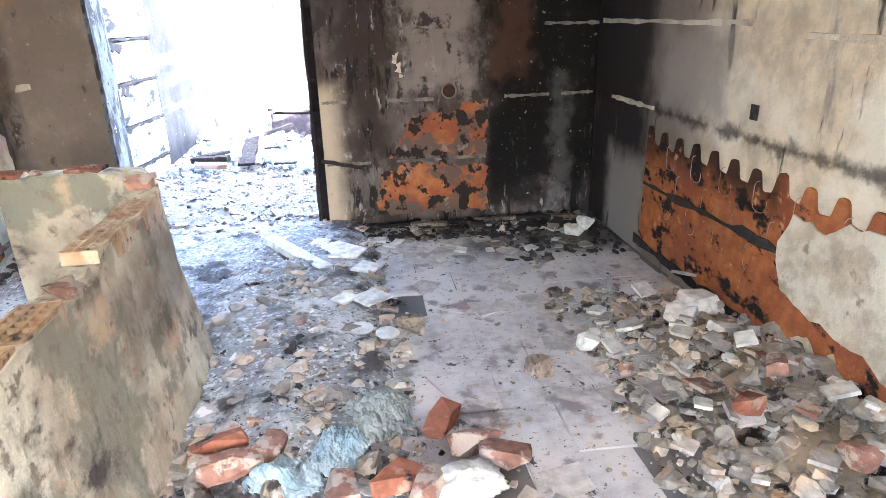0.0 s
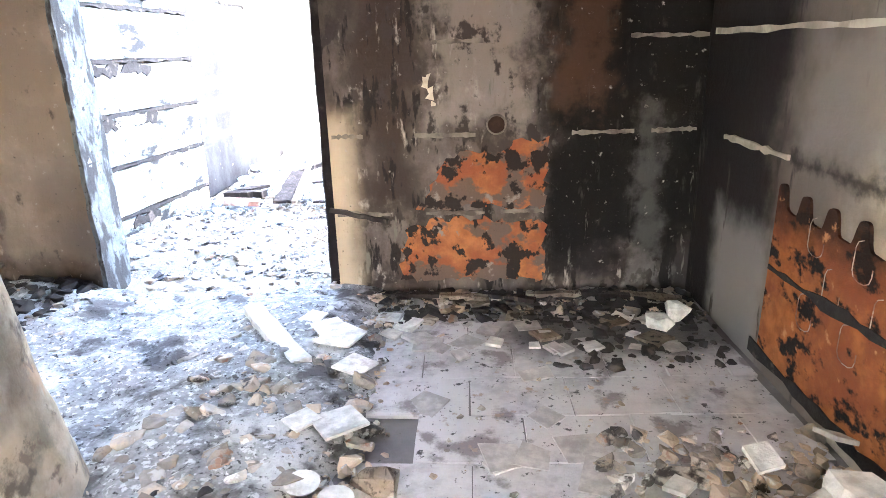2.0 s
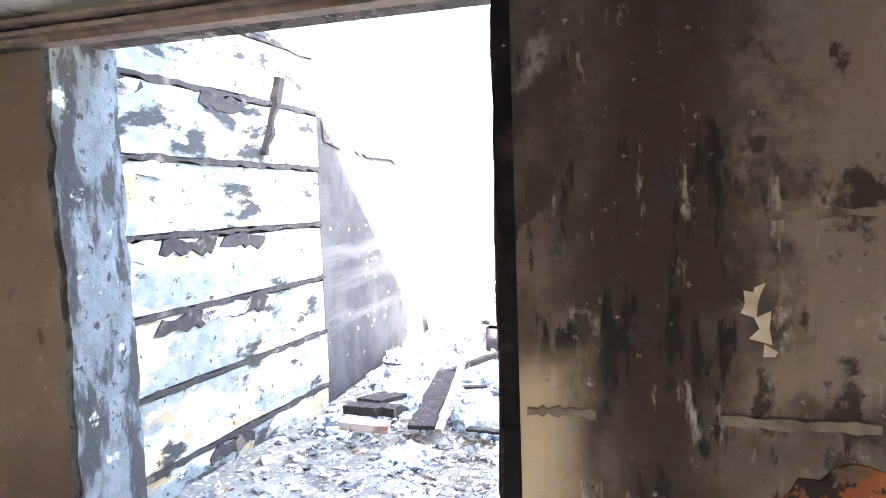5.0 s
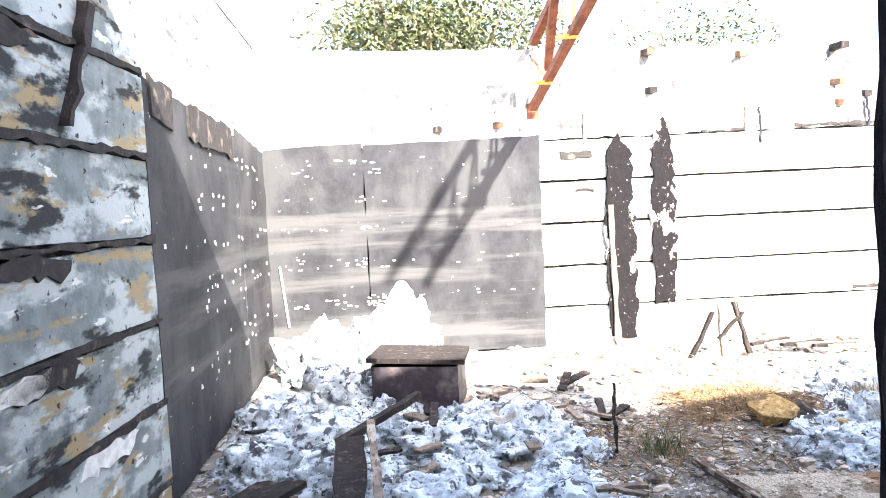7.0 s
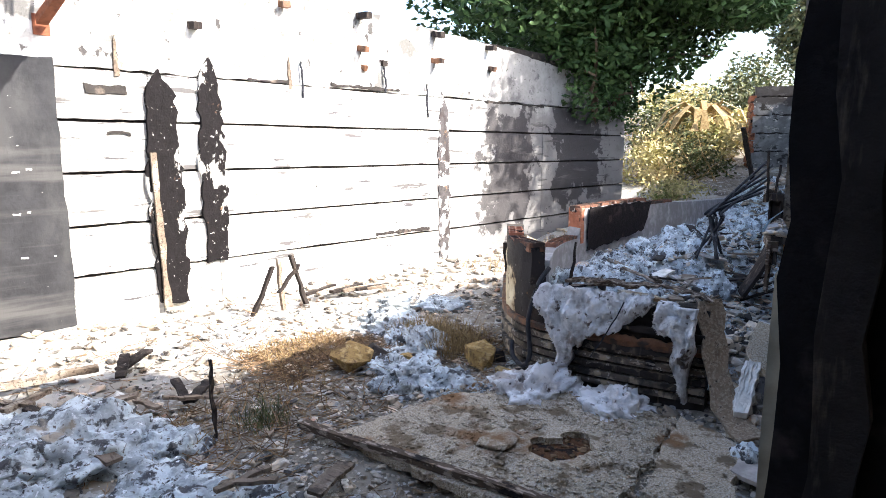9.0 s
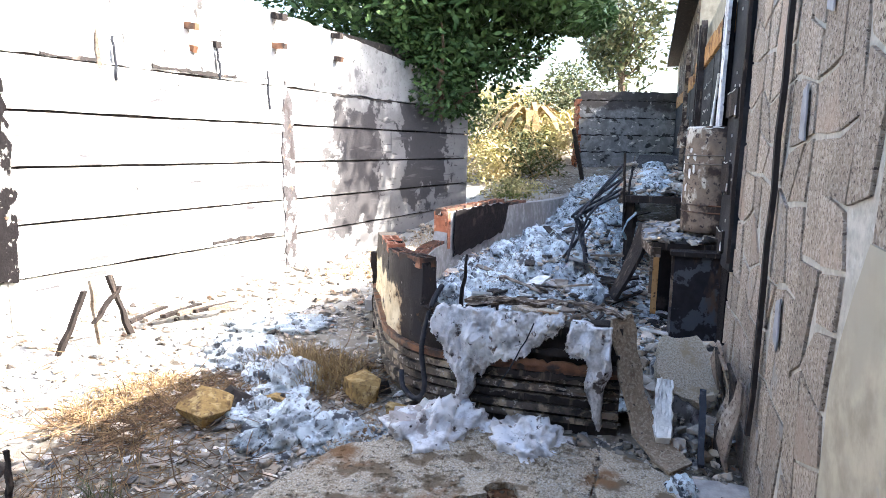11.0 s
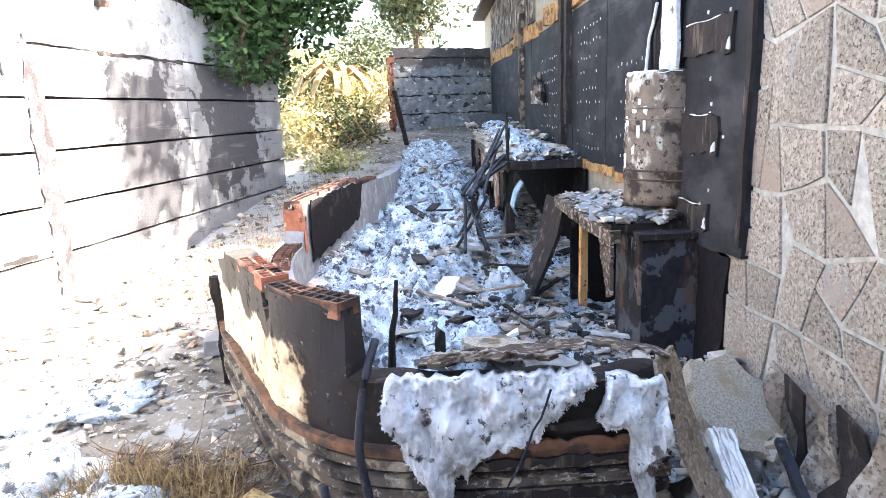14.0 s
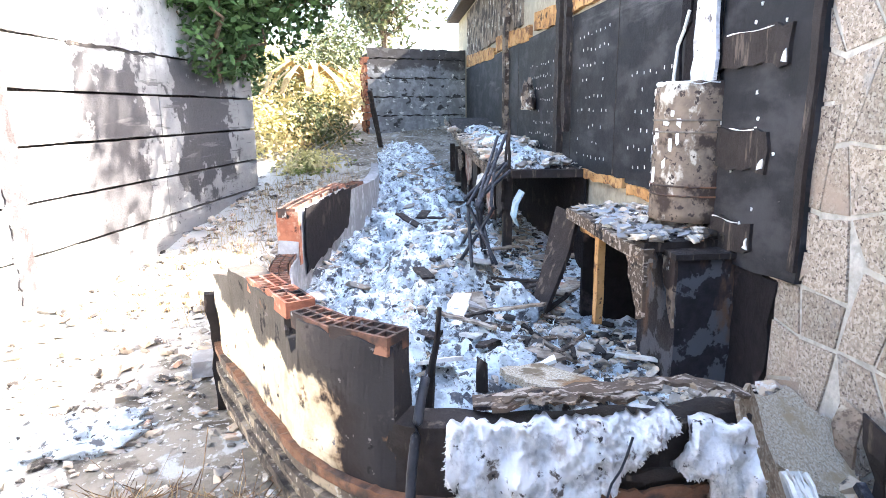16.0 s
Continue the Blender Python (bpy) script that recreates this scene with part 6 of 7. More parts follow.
drop = [max(0.04, float(fall(i / n)) + 0.05 * noise.noise((i * 0.09, 0, 3)) + 0.022 * noise.noise((i * 0.22, 0, 5))) for i in range(n)]
main_wool = thing("hanging_wool", fibres(drape(top, drop, 1), 5200, 3, 0.005, 0.018), M_whitewool, "torn white insulation wool hanging over the bar front", "wool", smooth=True)
part("wire", tube(between((2.30, 1.72, 0.26), (2.38, 1.56, 0.60), 8, 0.01, 0.004, 2), 0.004, 5), M_cable, main_wool, "thin black wire")
top = [(2.485, 1.38 - 0.20 * i / 50, 0.625 - 0.03 * (i / 50)) for i in range(50)]
drop = [max(0.05, 0.19 + 0.36 * math.exp(-((i / 50 - 0.72) / 0.2) ** 2) + 0.05 * noise.noise((i * 0.14, 0, 2)) + 0.015 * noise.noise((i * 0.3, 0, 2))) for i in range(50)]
thing("hanging_wool", fibres(drape(top, drop, 4), 1500, 5, 0.005, 0.018), M_whitewool, "torn grey-white insulation wool hanging at the bar corner", "wool", smooth=True)
flake = random.Random(8)
thing("warped_top_board", strip(between((2.60, 2.02, 0.60), (2.55, 1.62, 0.665), 10, 0, 0.008, 3) + between((2.56, 1.58, 0.675), (2.60, 1.14, 0.63), 14, -0.025, 0.007, 4), 0.075, 0.012, 5, 0.02), M_flaky, "warped charred flaking board lying on the bar front", "board")
bark = thing("bark_board", strip(between((2.455, 1.96, 0.665), (2.51, 1.54, 0.67), 16, -0.012, 0.006, 6), 0.075, 0.018, 6, 0.018), M_flaky, "thick flaking board piece on the bar front", "board")
for k in range(9):
    a = Vector((2.44 + 0.006 * k + flake.uniform(-0.02, 0.05), 1.93 - 0.045 * k, 0.682))
    part("flake", strip(between(a, a + Vector((flake.uniform(-0.03, 0.03), -flake.uniform(0.06, 0.13), flake.uniform(0.0, 0.02))), 5, 0, 0.003, 40 + k), flake.uniform(0.02, 0.05), 0.006, 40 + k, 0.008), M_flaky, bark)
thing("curved_strip", strip([(2.60, 1.16, 0.635), (2.58, 1.14, 0.55), (2.555, 1.115, 0.46), (2.52, 1.09, 0.37), (2.48, 1.06, 0.28), (2.44, 1.02, 0.20), (2.39, 0.98, 0.135), (2.34, 0.93, 0.09), (2.28, 0.87, 0.07), (2.20, 0.80, 0.065)], 0.15, 0.014, 8, 0.014, across=(0.80, -0.62, 0.1)), M_strip, "curved tan peeling board sliding off the bar front", "board")
hose = [(2.56, 2.17, 0.70), (2.46, 2.19, 0.60), (2.38, 2.21, 0.38), (2.36, 2.18, 0.16), (2.34, 2.22, 0.08), (2.37, 2.32, 0.12), (2.42, 2.36, 0.2)]
thing("hose", tube([(p.x, p.y, p.z) for p in curve_points([Vector(h) for h in hose], 5)], 0.016, 8), M_cable, "melted grey hose hanging by the bar front", "hose", smooth=True)
thing("charred_stick", tube(between((2.86, 2.18, 0.42), (2.84, 2.13, 0.84), 6, 0, 0.008, 3), 0.018, 6, 0.008), M_burnt, "charred stick standing in the wool", "stick")
thing("charred_stub", chunk(0.06, 0.05, 0.16, 31), M_burnt, "charred stub standing in the rubble", "stub", pose(2.95, 1.98, 0.45))

# heap by the house wall
thing("concrete_slab", moved(prism(ragged([(-0.22, -0.12), (0.06, -0.19), (0.22, -0.05), (0.17, 0.15), (-0.06, 0.18), (-0.2, 0.07)], 0.035, 0.013, 61), 0, 0.06), pose(0, 0, 0, 10, -36, 0)), M_slab, "broken granular concrete slab leaning on rubble", "slab", pose(2.84, 0.84, 0.30, 0, 0, 10))
timber = thing("splintered_timber", strip([p - Vector((2.5, 0.89, 0.2)) for p in between((2.36, 0.90, 0.10), (2.70, 0.93, 0.28), 10, 0, 0.006, 200)], 0.085, 0.06, 200, 0.012), M_white, "white-painted splintered timber leaning on rubble", "timber", pose(2.5, 0.89, 0.2))
for k in range(5):
    part("splinter_ridge", strip([p - Vector((2.5, 0.89, 0.2)) for p in between((2.35 + 0.015 * (k % 3), 0.866 + 0.018 * k, 0.128), (2.66 + 0.02 * (k % 2), 0.892 + 0.018 * k, 0.305), 9, 0, 0.005, k)], 0.011, 0.016, k, 0.004), M_white, timber)
plank((2.25, 0.72, 0.08), (2.62, 0.74, 0.30), 0.03, 0.03, 201, M_cable, "blackened pipe leaning on rubble")
hmat = lambda s, d, z: tuple((HOUSE @ Vector((s, d, z))))
for k in range(5):
    s = 2.3 + k * 0.13
    pts = [hmat(s + 0.05 * noise.noise((k, j, 0)), 0.10 + 0.03 * math.sin(j * 1.3 + k), 0.05 + j * 0.11) for j in range(5)]
    thing("peeling_board", strip(pts, 0.10, 0.012, 210 + k, 0.035, across=(0.8, 0.3, 0.4)), (M_wood, M_burnt)[k % 2], "peeling curled board leaning on the house wall", "board", group="peeling boards")
hsc = lambda x, y: y > 0.3 + 0.111 * x and not in_bar(x, y)
thing("wall_foot_rubble", scatter(2.0, 3.3, 0.5, 1.15, 420, 0.015, 0.10, 33, lambda x, y: 0.03 + 0.30 * max(0, min(1, (x - 2.3) / 0.7)), 0.6, lambda x, y: 0.33 + 0.111 * x < y < 0.62 + 0.6 * (x - 2.0)), M_rubble, "rubble heaped at the foot of the house wall", "rubble", kind="stuff")
thing("heap_core", fluff(0.8, 0.5, 0.30, 91, 4, 0.25), M_ash, "dark ash heap at the foot of the house wall", "ash heap", pose(2.95, 0.86, 0.0), smooth=True)
wool_heap("wool_tuft", 2.05, 0.78, 0.16, 0.14, 0.08, 93, "small tuft of pale wool by the house wall", None, 0.06, 4)

# ---- house front: boards, flue, pillar, cabinets (x along the wall, y out) ----
front = thing("wall_board_front", upright(ragged([(4.05, 0.74), (3.30, 0.80), (3.30, 2.84), (4.05, 2.84)][::-1], 0.15, 0.012, 7), 0.0, 0.045), M_board, "charred black boarding on the house wall", "wall board", HOUSE, kind="structure")
part("edge_strip", strip(between((3.32, 0.055, 0.85), (3.31, 0.055, 2.84), 10, 0, 0.004, 4), 0.05, 0.02, 4, 0.006, across=(1, 0, 0)), M_burnt, front)
for k, (z0, z1, tail) in enumerate(((1.70, 1.86, 0.58), (1.24, 1.42, 0.48), (0.86, 0.98, 0.42))):
    part("charred_batten", upright(ragged([(4.05, z0 - 0.02 * k), (4.05 - tail, z0), (4.05 - tail, z1), (4.05, z1)], 0.06, 0.016, 230 + k), 0.045, 0.062), M_burnt, front)
    part("white_flake", upright(ragged([(4.06 - tail, z0 + 0.01), (4.10 - tail, z0 + 0.01), (4.09 - tail, z0 + 0.05), (4.07 - tail, z0 + 0.06)], 0.015, 0.008, 240 + k), 0.062, 0.067), M_white, front)
    part("white_edge", strip([(3.98 - (tail - 0.1) * t, 0.063, z1 + 0.004 * math.sin(t * 9)) for t in np.linspace(0.25 * (k % 2), 0.8, 8)], 0.004, 0.004, k, 0.002, across=(0, 0, 1)), M_white, front)
for k in range(16):
    s, z = rnd.uniform(3.38, 4.0), rnd.uniform(0.95, 2.6)
    part("white_fleck", upright(ragged([(s, z), (s + 0.012, z), (s + 0.01, z + 0.016), (s, z + 0.014)], 0.006, 0.004, 260 + k), 0.045, 0.05), M_white, front)
long_board = thing("wall_board_long", upright([(15.0, 1.02), (4.4, 1.0), (4.4, 2.32), (15.0, 2.40)], 0.0, 0.04), M_board, "long charred perforated board on the house wall", "wall board", HOUSE, kind="structure")
for s0, s1, rows_ in ((4.62, 5.45, 6), (5.75, 6.65, 9), (7.2, 8.6, 8)):      # rows of peg holes showing the pale wall behind
    for i in range(int((s1 - s0) / 0.105)):
        for j in range(rows_):
            if rnd.random() < 0.28:
                continue
            s, z, w = s0 + 0.105 * i + rnd.uniform(-0.01, 0.01), 1.12 + 0.125 * j + rnd.uniform(-0.012, 0.012), rnd.uniform(0.005, 0.011)
            part("peg_hole", upright([(s + w, z), (s + w, z + w * 2.4), (s, z + w * 2.4), (s, z)][::-1], 0.04, 0.043), M_white, long_board)
for s in (5.55, 6.72, 9.2):
    part("board_seam", strip(between((s, 0.042, 1.0), (s, 0.042, 2.33), 6, 0, 0.002, 3), 0.012, 0.004, 2, 0.003, across=(1, 0, 0)), M_joint, long_board)
for k, (a, b) in enumerate(((4.3, 6.9), (7.05, 8.3), (8.6, 11.0), (11.2, 14.9))):
    part("orange_rail", upright(ragged([(b, 2.34 + 0.006 * b), (a, 2.33), (a, 2.50), (b, 2.50 + 0.012 * b)][::-1], 0.2, 0.015, 250 + k), 0.0, 0.05), M_ply, long_board, "scorched orange board along the top")
for k, (a, b) in enumerate(((4.4, 5.2), (5.3, 6.9), (7.2, 9.0))):
    part("lower_rail", upright(ragged([(b, 0.93), (a, 0.95), (a, 1.02), (b, 1.0)][::-1], 0.12, 0.014, 270 + k), 0.0, 0.06), M_ply, long_board)
part("pale_strip", upright(ragged([(15, 2.60), (9.1, 2.58), (9.1, 3.55), (15, 3.55)][::-1], 0.2, 0.02, 280), 0.0, 0.03), M_flue, long_board)
for k, (s, w, z0, z1) in enumerate(((7.0, 0.14, 1.0, 2.84), (9.9, 0.2, 1.0, 3.0), (6.75, 0.10, 1.3, 2.84))):
    part("burnt_post", upright(ragged([(s + w, z0), (s + w, z1), (s, z1), (s, z0)][::-1], 0.1, 0.03, 290 + k), 0.04, 0.10), M_burnt if k != 1 else M_flue, long_board, "peeling charred post on the board")
part("white_tatter", moved(fluff(0.22, 0.16, 0.3, 5, 4, 0.4), Matrix.Translation((8.2, 0.12, 1.55))), M_flue, long_board, smooth=True)
thing("roof_eave", moved(box((9, -0.2, 3.62), (17.1, 0.28, 3.72)), Matrix.Identity(4)), M_burnt, "dark roof eave of the house", "eave", HOUSE, kind="structure")
# flue: half round shell with a broken top
flue = empty("flue", HOUSE @ Matrix.Translation((4.22, 0.02, 0.93)), "scorched half-round flue on the house wall with a broken top", "flue")
V, F = [], []
na, nz = 18, 14
for j in range(nz + 1):
    for i in range(na + 1):
        a = math.pi * (i / na)
        zt = 0.70 + 0.03 * noise.noise((i * 0.5, 0, 1)) + (0.0 if i < 12 else 0.02)
        for rr in (0.222, 0.195):
            V.append((rr * math.cos(a), rr * math.sin(a) * 1.15 + 0.01, zt * j / nz))
w = (na + 1) * 2
for j in range(nz):
    for i in range(na):
        F.append((j * w + i * 2, (j + 1) * w + i * 2, (j + 1) * w + i * 2 + 2, j * w + i * 2 + 2))
        F.append((j * w + i * 2 + 1, j * w + i * 2 + 3, (j + 1) * w + i * 2 + 3, (j + 1) * w + i * 2 + 1))
for i in range(na):
    F.append((nz * w + i * 2, nz * w + i * 2 + 1, nz * w + i * 2 + 3, nz * w + i * 2 + 2))
    F.append((i * 2, i * 2 + 2, i * 2 + 3, i * 2 + 1))
part("shell", (V, F), M_flue, flue, smooth=True)
part("inner_soot", box((-0.165, 0.03, 0.0), (0.165, 0.06, 1.6)), M_jamb, flue)
part("broken_wing", upright(ragged([(0.20, 0.70), (0.16, 0.72), (0.20, 0.95), (0.10, 1.05), (0.06, 1.5), (0.2, 1.5)], 0.05, 0.012, 15), 0.06, 0.075), M_jamb, flue)
part("white_rim", tube([(0.20, 0.10, 0.70), (0.21, 0.09, 0.80), (0.21, 0.08, 0.93), (0.15, 0.08, 1.0), (0.10, 0.08, 1.1)], 0.010, 6), M_white, flue)
part("white_rim", tube([(0.212 * math.cos(a), 0.243 * math.sin(a) + 0.01, 0.715 + 0.02 * noise.noise((a * 4, 0, 0))) for a in np.linspace(0.1, 3.0, 16)], 0.012, 6), M_white, flue)
part("pale_lining", upright(ragged([(0.02, 0.68), (-0.2, 0.68), (-0.2, 1.9), (0.0, 1.9), (0.03, 1.2)], 0.08, 0.02, 16), 0.06, 0.08), M_whitewool, flue, "pale exposed lining above the flue")
for k in range(24):
    a, z = rnd.uniform(0.7, 2.3), 0.66 - 0.56 * rnd.random() ** 1.5
    m = Matrix.Translation((0.222 * math.cos(a), 0.257 * math.sin(a) + 0.01, z))
    part("plaster_fleck", moved(chunk(rnd.uniform(0.02, 0.05), 0.006, rnd.uniform(0.02, 0.09), 320 + k), m @ pose(0, 0, 0, 0, 0, math.degrees(a) - 90)), M_white, flue)
for z in (0.14, 0.19, 0.47, 0.53):
    part("ring", tube([(0.224 * math.cos(a), 0.258 * math.sin(a) + 0.01, z) for a in np.linspace(0.05, 3.09, 20)], 0.005, 5), M_ridge if z > 0.3 else M_copper, flue)

thing("charred_plate", upright(ragged([(3.78, 0.0), (3.50, 0.0), (3.46, 0.78), (3.78, 0.76)][::-1], 0.07, 0.02, 71), 0.0, 0.03), M_jamb, "charred lining on the wall beside the pillar", "wall lining", HOUSE)
thing("hearth_rubble", joined([scatter(2.75, 4.3, 0.8, 1.75, 800, 0.015, 0.11, 81, lambda x, y: max(0.12, inside(x, y) * 0.98), 0.4, room), scatter(4.2, 8.5, 1.3, 2.3, 700, 0.015, 0.12, 82, inside, 0.35, room)]), M_rubble, "brown rubble and splinters before the burnt hearth", "rubble", kind="stuff")
for k in range(26):
    x, a_ = rnd.uniform(2.85, 5.2), rnd.uniform(0, 6.3)
    y = rnd.uniform(0.6 + 0.111 * x + 0.35, 1.9)
    L_ = rnd.uniform(0.10, 0.34)
    z = inside(x, y) + 0.04
    plank((x, y, z), (x + L_ * math.cos(a_), y + L_ * math.sin(a_), z + rnd.uniform(-0.01, 0.10)), rnd.uniform(0.02, 0.07), 0.014, 400 + k, (M_wood, M_burnt, M_flaky)[k % 3], "splintered board piece before the hearth", group="splintered boards by the hearth")

# pillar and hearth shelf
pillar = thing("pillar", upright(ragged([(0.0, 0.0), (0.46, 0.0), (0.46, 0.80), (0.0, 0.80)], 0.15, 0.008, 18), 0.0, 0.30), M_pillar, "black peeling masonry pillar under the shelf", "pillar", HOUSE @ Matrix.Translation((3.78, 0.02, 0)))
part("pillar_top", moved(box((-0.03, -0.0, 0.80), (0.50, 0.33, 0.83)), Matrix.Identity(4)), M_burnt, pillar)
part("orange_edge", upright(ragged([(0.0, 0.44), (0.0, 0.80), (0.16, 0.80), (0.08, 0.56)], 0.05, 0.015, 33), 0.30, 0.315), M_flue, pillar)
shelf = empty("hearth_shelf", HOUSE @ Matrix.Translation((4.24, 0.0, 0)), "burnt shelf with fallen debris beside the flue", "shelf")
part("shelf_top", strip([(-0.35, 0.24, 0.84), (-0.1, 0.26, 0.85), (0.3, 0.26, 0.86), (0.72, 0.26, 0.85)], 0.46, 0.05, 3, 0.02), M_burnt, shelf)
part("flaking_edge", strip([(-0.38, 0.44, 0.80), (-0.1, 0.50, 0.83), (0.3, 0.51, 0.845), (0.74, 0.50, 0.84)], 0.05, 0.07, 5, 0.025), M_flaky, shelf)
part("cabinet_side", box((0.68, 0.04, 0.0), (0.72, 0.44, 0.82)), M_jamb, shelf, "charred cabinet side")
part("cabinet_post", upright(ragged([(0.36, 0.18), (0.43, 0.16), (0.43, 0.80), (0.36, 0.80)], 0.07, 0.006, 61), 0.40, 0.445), M_ply, shelf, "scorched orange frame edge")
part("cabinet_rail", upright(ragged([(0.43, 0.73), (0.76, 0.71), (0.76, 0.79), (0.43, 0.80)], 0.07, 0.006, 62), 0.40, 0.445), M_ply, shelf, "scorched orange frame edge")
part("cabinet_back", box((-0.30, 0.02, 0.0), (0.68, 0.04, 0.82)), M_jamb, shelf)
part("fallen_door", strip([(0.80, 0.52, 0.84), (0.76, 0.58, 0.62), (0.68, 0.66, 0.42), (0.58, 0.76, 0.22)], 0.20, 0.03, 6, 0.04, across=(0.85, 0.3, 0.15)), M_burnt, shelf, "charred fallen cabinet door")
part("hanging_scrap", upright(ragged([(-0.42, 0.50), (-0.36, 0.46), (-0.22, 0.66), (-0.16, 0.82), (-0.42, 0.82)], 0.05, 0.016, 63), 0.455, 0.475), M_flaky, shelf, "ragged scorched board hanging from the shelf")
thing("shelf_debris", moved(scatter(-0.38, 0.76, 0.05, 0.50, 420, 0.012, 0.10, 41, lambda x, y: 0.875 + 0.06 * max(0, noise.noise((x * 4, y * 4, 0))), 0.35), HOUSE @ Matrix.Translation((4.24, 0, 0))), M_rubble, "ash and slate bits on the burnt shelf", "rubble", kind="stuff")
thing("slate_debris", moved(scatter(-0.3, 0.74, 0.08, 0.50, 190, 0.03, 0.11, 42, lambda x, y: 0.885, 0.2), HOUSE @ Matrix.Translation((4.24, 0, 0))), M_cement, "grey-blue slate flakes on the burnt shelf", "flakes", kind="stuff")

# second counter with debris
c2 = empty("rear_counter", HOUSE @ Matrix.Translation((6.2, 0, 0)), "collapsed burnt counter along the house wall", "counter")
part("counter_top", strip([(0, 0.42, 0.98), (1.2, 0.42, 1.0), (2.6, 0.40, 1.08), (4.2, 0.40, 1.2), (5.6, 0.40, 1.36)], 0.72, 0.07, 9, 0.03), M_burnt, c2)
for k in range(7):
    part("counter_leg", box((0.1 + k * 0.85, 0.66, 0.0), (0.17 + k * 0.85, 0.74, 0.98)), M_burnt, c2)
part("counter_back", box((0.0, 0.03, 0.0), (5.6, 0.05, 0.98)), M_jamb, c2)
for k, (x, w_, z0) in enumerate(((0.06, 0.30, 0.62), (0.50, 0.36, 0.52), (1.05, 0.34, 0.66), (1.55, 0.42, 0.58), (2.3, 0.50, 0.66), (3.1, 0.55, 0.74))):     # torn fronts hanging under the top
    part("torn_front", upright(ragged([(x, z0 + 0.06), (x + w_ * 0.5, z0 - 0.04), (x + w_, z0 + 0.10), (x + w_ * 0.95, 0.97), (x + 0.02, 0.96)], 0.07, 0.025, 640 + k), 0.745 + 0.012 * (k % 2), 0.765 + 0.012 * (k % 2)), (M_burnt, M_terra, M_flaky)[k % 3], c2, ("charred torn counter front", "pinkish torn counter front", "flaking torn counter front")[k % 3])
part("counter_edge", strip([(0, 0.79, 0.97), (1.2, 0.80, 0.99), (2.6, 0.80, 1.07), (5.6, 0.80, 1.35)], 0.04, 0.08, 10, 0.02), M_flaky, c2)
thing("counter_debris", moved(scatter(0.0, 5.4, 0.08, 0.82, 1000, 0.02, 0.17, 43, lambda x, y: 1.02 + 0.07 * x * 0.6 + 0.08 * max(0, noise.noise((x * 3, y * 3, 0))), 0.4), HOUSE @ Matrix.Translation((6.2, 0, 0))), M_rubble, "heaped debris on the collapsed counter", "rubble", kind="stuff")
for k in range(5):
    s = 6.5 + k * 0.9
    wool_heap("wool_clump", *hmat(s, 0.45, 0)[:2], 0.5, 0.4, 0.15, 140 + k, "pale burnt wool on the collapsed counter", None, 1.03 + 0.04 * (s - 6.2), 4)
# sink basin scrap and cables
thing("basin_scrap", strip([hmat(6.1, 0.62, 0.85), hmat(5.95, 0.70, 0.78), hmat(5.85, 0.74, 0.68), hmat(5.9, 0.70, 0.6)], 0.2, 0.012, 12, 0.01, across=(0.9, 0.1, 0)), M_cloth, "bent blue-grey basin sheet under the counter", "basin")
thing("white_basin", moved(fluff(0.30, 0.24, 0.14, 44, 4, 0.15), Matrix.Translation(hmat(7.4, 0.72, 0.75))), M_white, "broken pale basin hanging from the counter", "basin", smooth=True)
r5 = random.Random(31)
for k in range(7):
    a = Vector(hmat(6.0 + r5.uniform(-0.2, 0.5), 0.78, 1.10 + r5.uniform(-0.1, 0.35)))
    b = Vector(hmat(5.4 + r5.uniform(-0.25, 0.2), 0.95 + r5.uniform(0, 0.2), 0.82))
    c = Vector(hmat(5.3 + r5.uniform(-0.3, 0.3), 1.1 + r5.uniform(-0.1, 0.15), 0.48))
    thing("melted_cable", tube(curve_points([a, b + Vector((0, 0, 0.08)), b, c], 5), 0.013, 6), M_cable, "melted black cable hanging off the counter", "cable", smooth=True, group="melted cables")
for k, (a, b) in enumerate((((6.0, 0.75, 0.95), (5.95, 0.76, 1.45)), ((6.3, 0.72, 0.95), (6.4, 0.70, 1.3)))):
    thing("burnt_rod", tube(between(hmat(*a), hmat(*b), 5, 0, 0.006, k), 0.013, 6), M_burnt, "burnt rod standing on the counter", "rod")
plank(hmat(13.6, 1.9, 0.6), hmat(12.9, 2.1, 1.9), 0.09, 0.05, 222, M_burnt, "charred beam leaning on the end wall")

# ---- stone cladding on the house wall ----
clad = thing("wall_cladding", upright([(3.46, -0.05), (3.46, 2.86), (0.0, 2.86), (0.0, -0.05)][::-1], 0.0, 0.012), M_mortar, "irregular speckled stone cladding with pale mortar", "wall", HOUSE, kind="structure")
r4 = random.Random(77)
NXC, NZC = 16, 14
gx = [[None] * (NZC + 1) for _ in range(NXC + 1)]
for i in range(NXC + 1):
    for j in range(NZC + 1):
        jx, jz = (0 if i in (0, NXC) else r4.uniform(-0.06, 0.06)), r4.uniform(-0.055, 0.055)
        gx[i][j] = Vector((i * 3.46 / NXC + jx + (0 if i in (0, NXC) else 0.06 * math.sin(j * 2.1)), j * 0.196 + jz - 0.02))
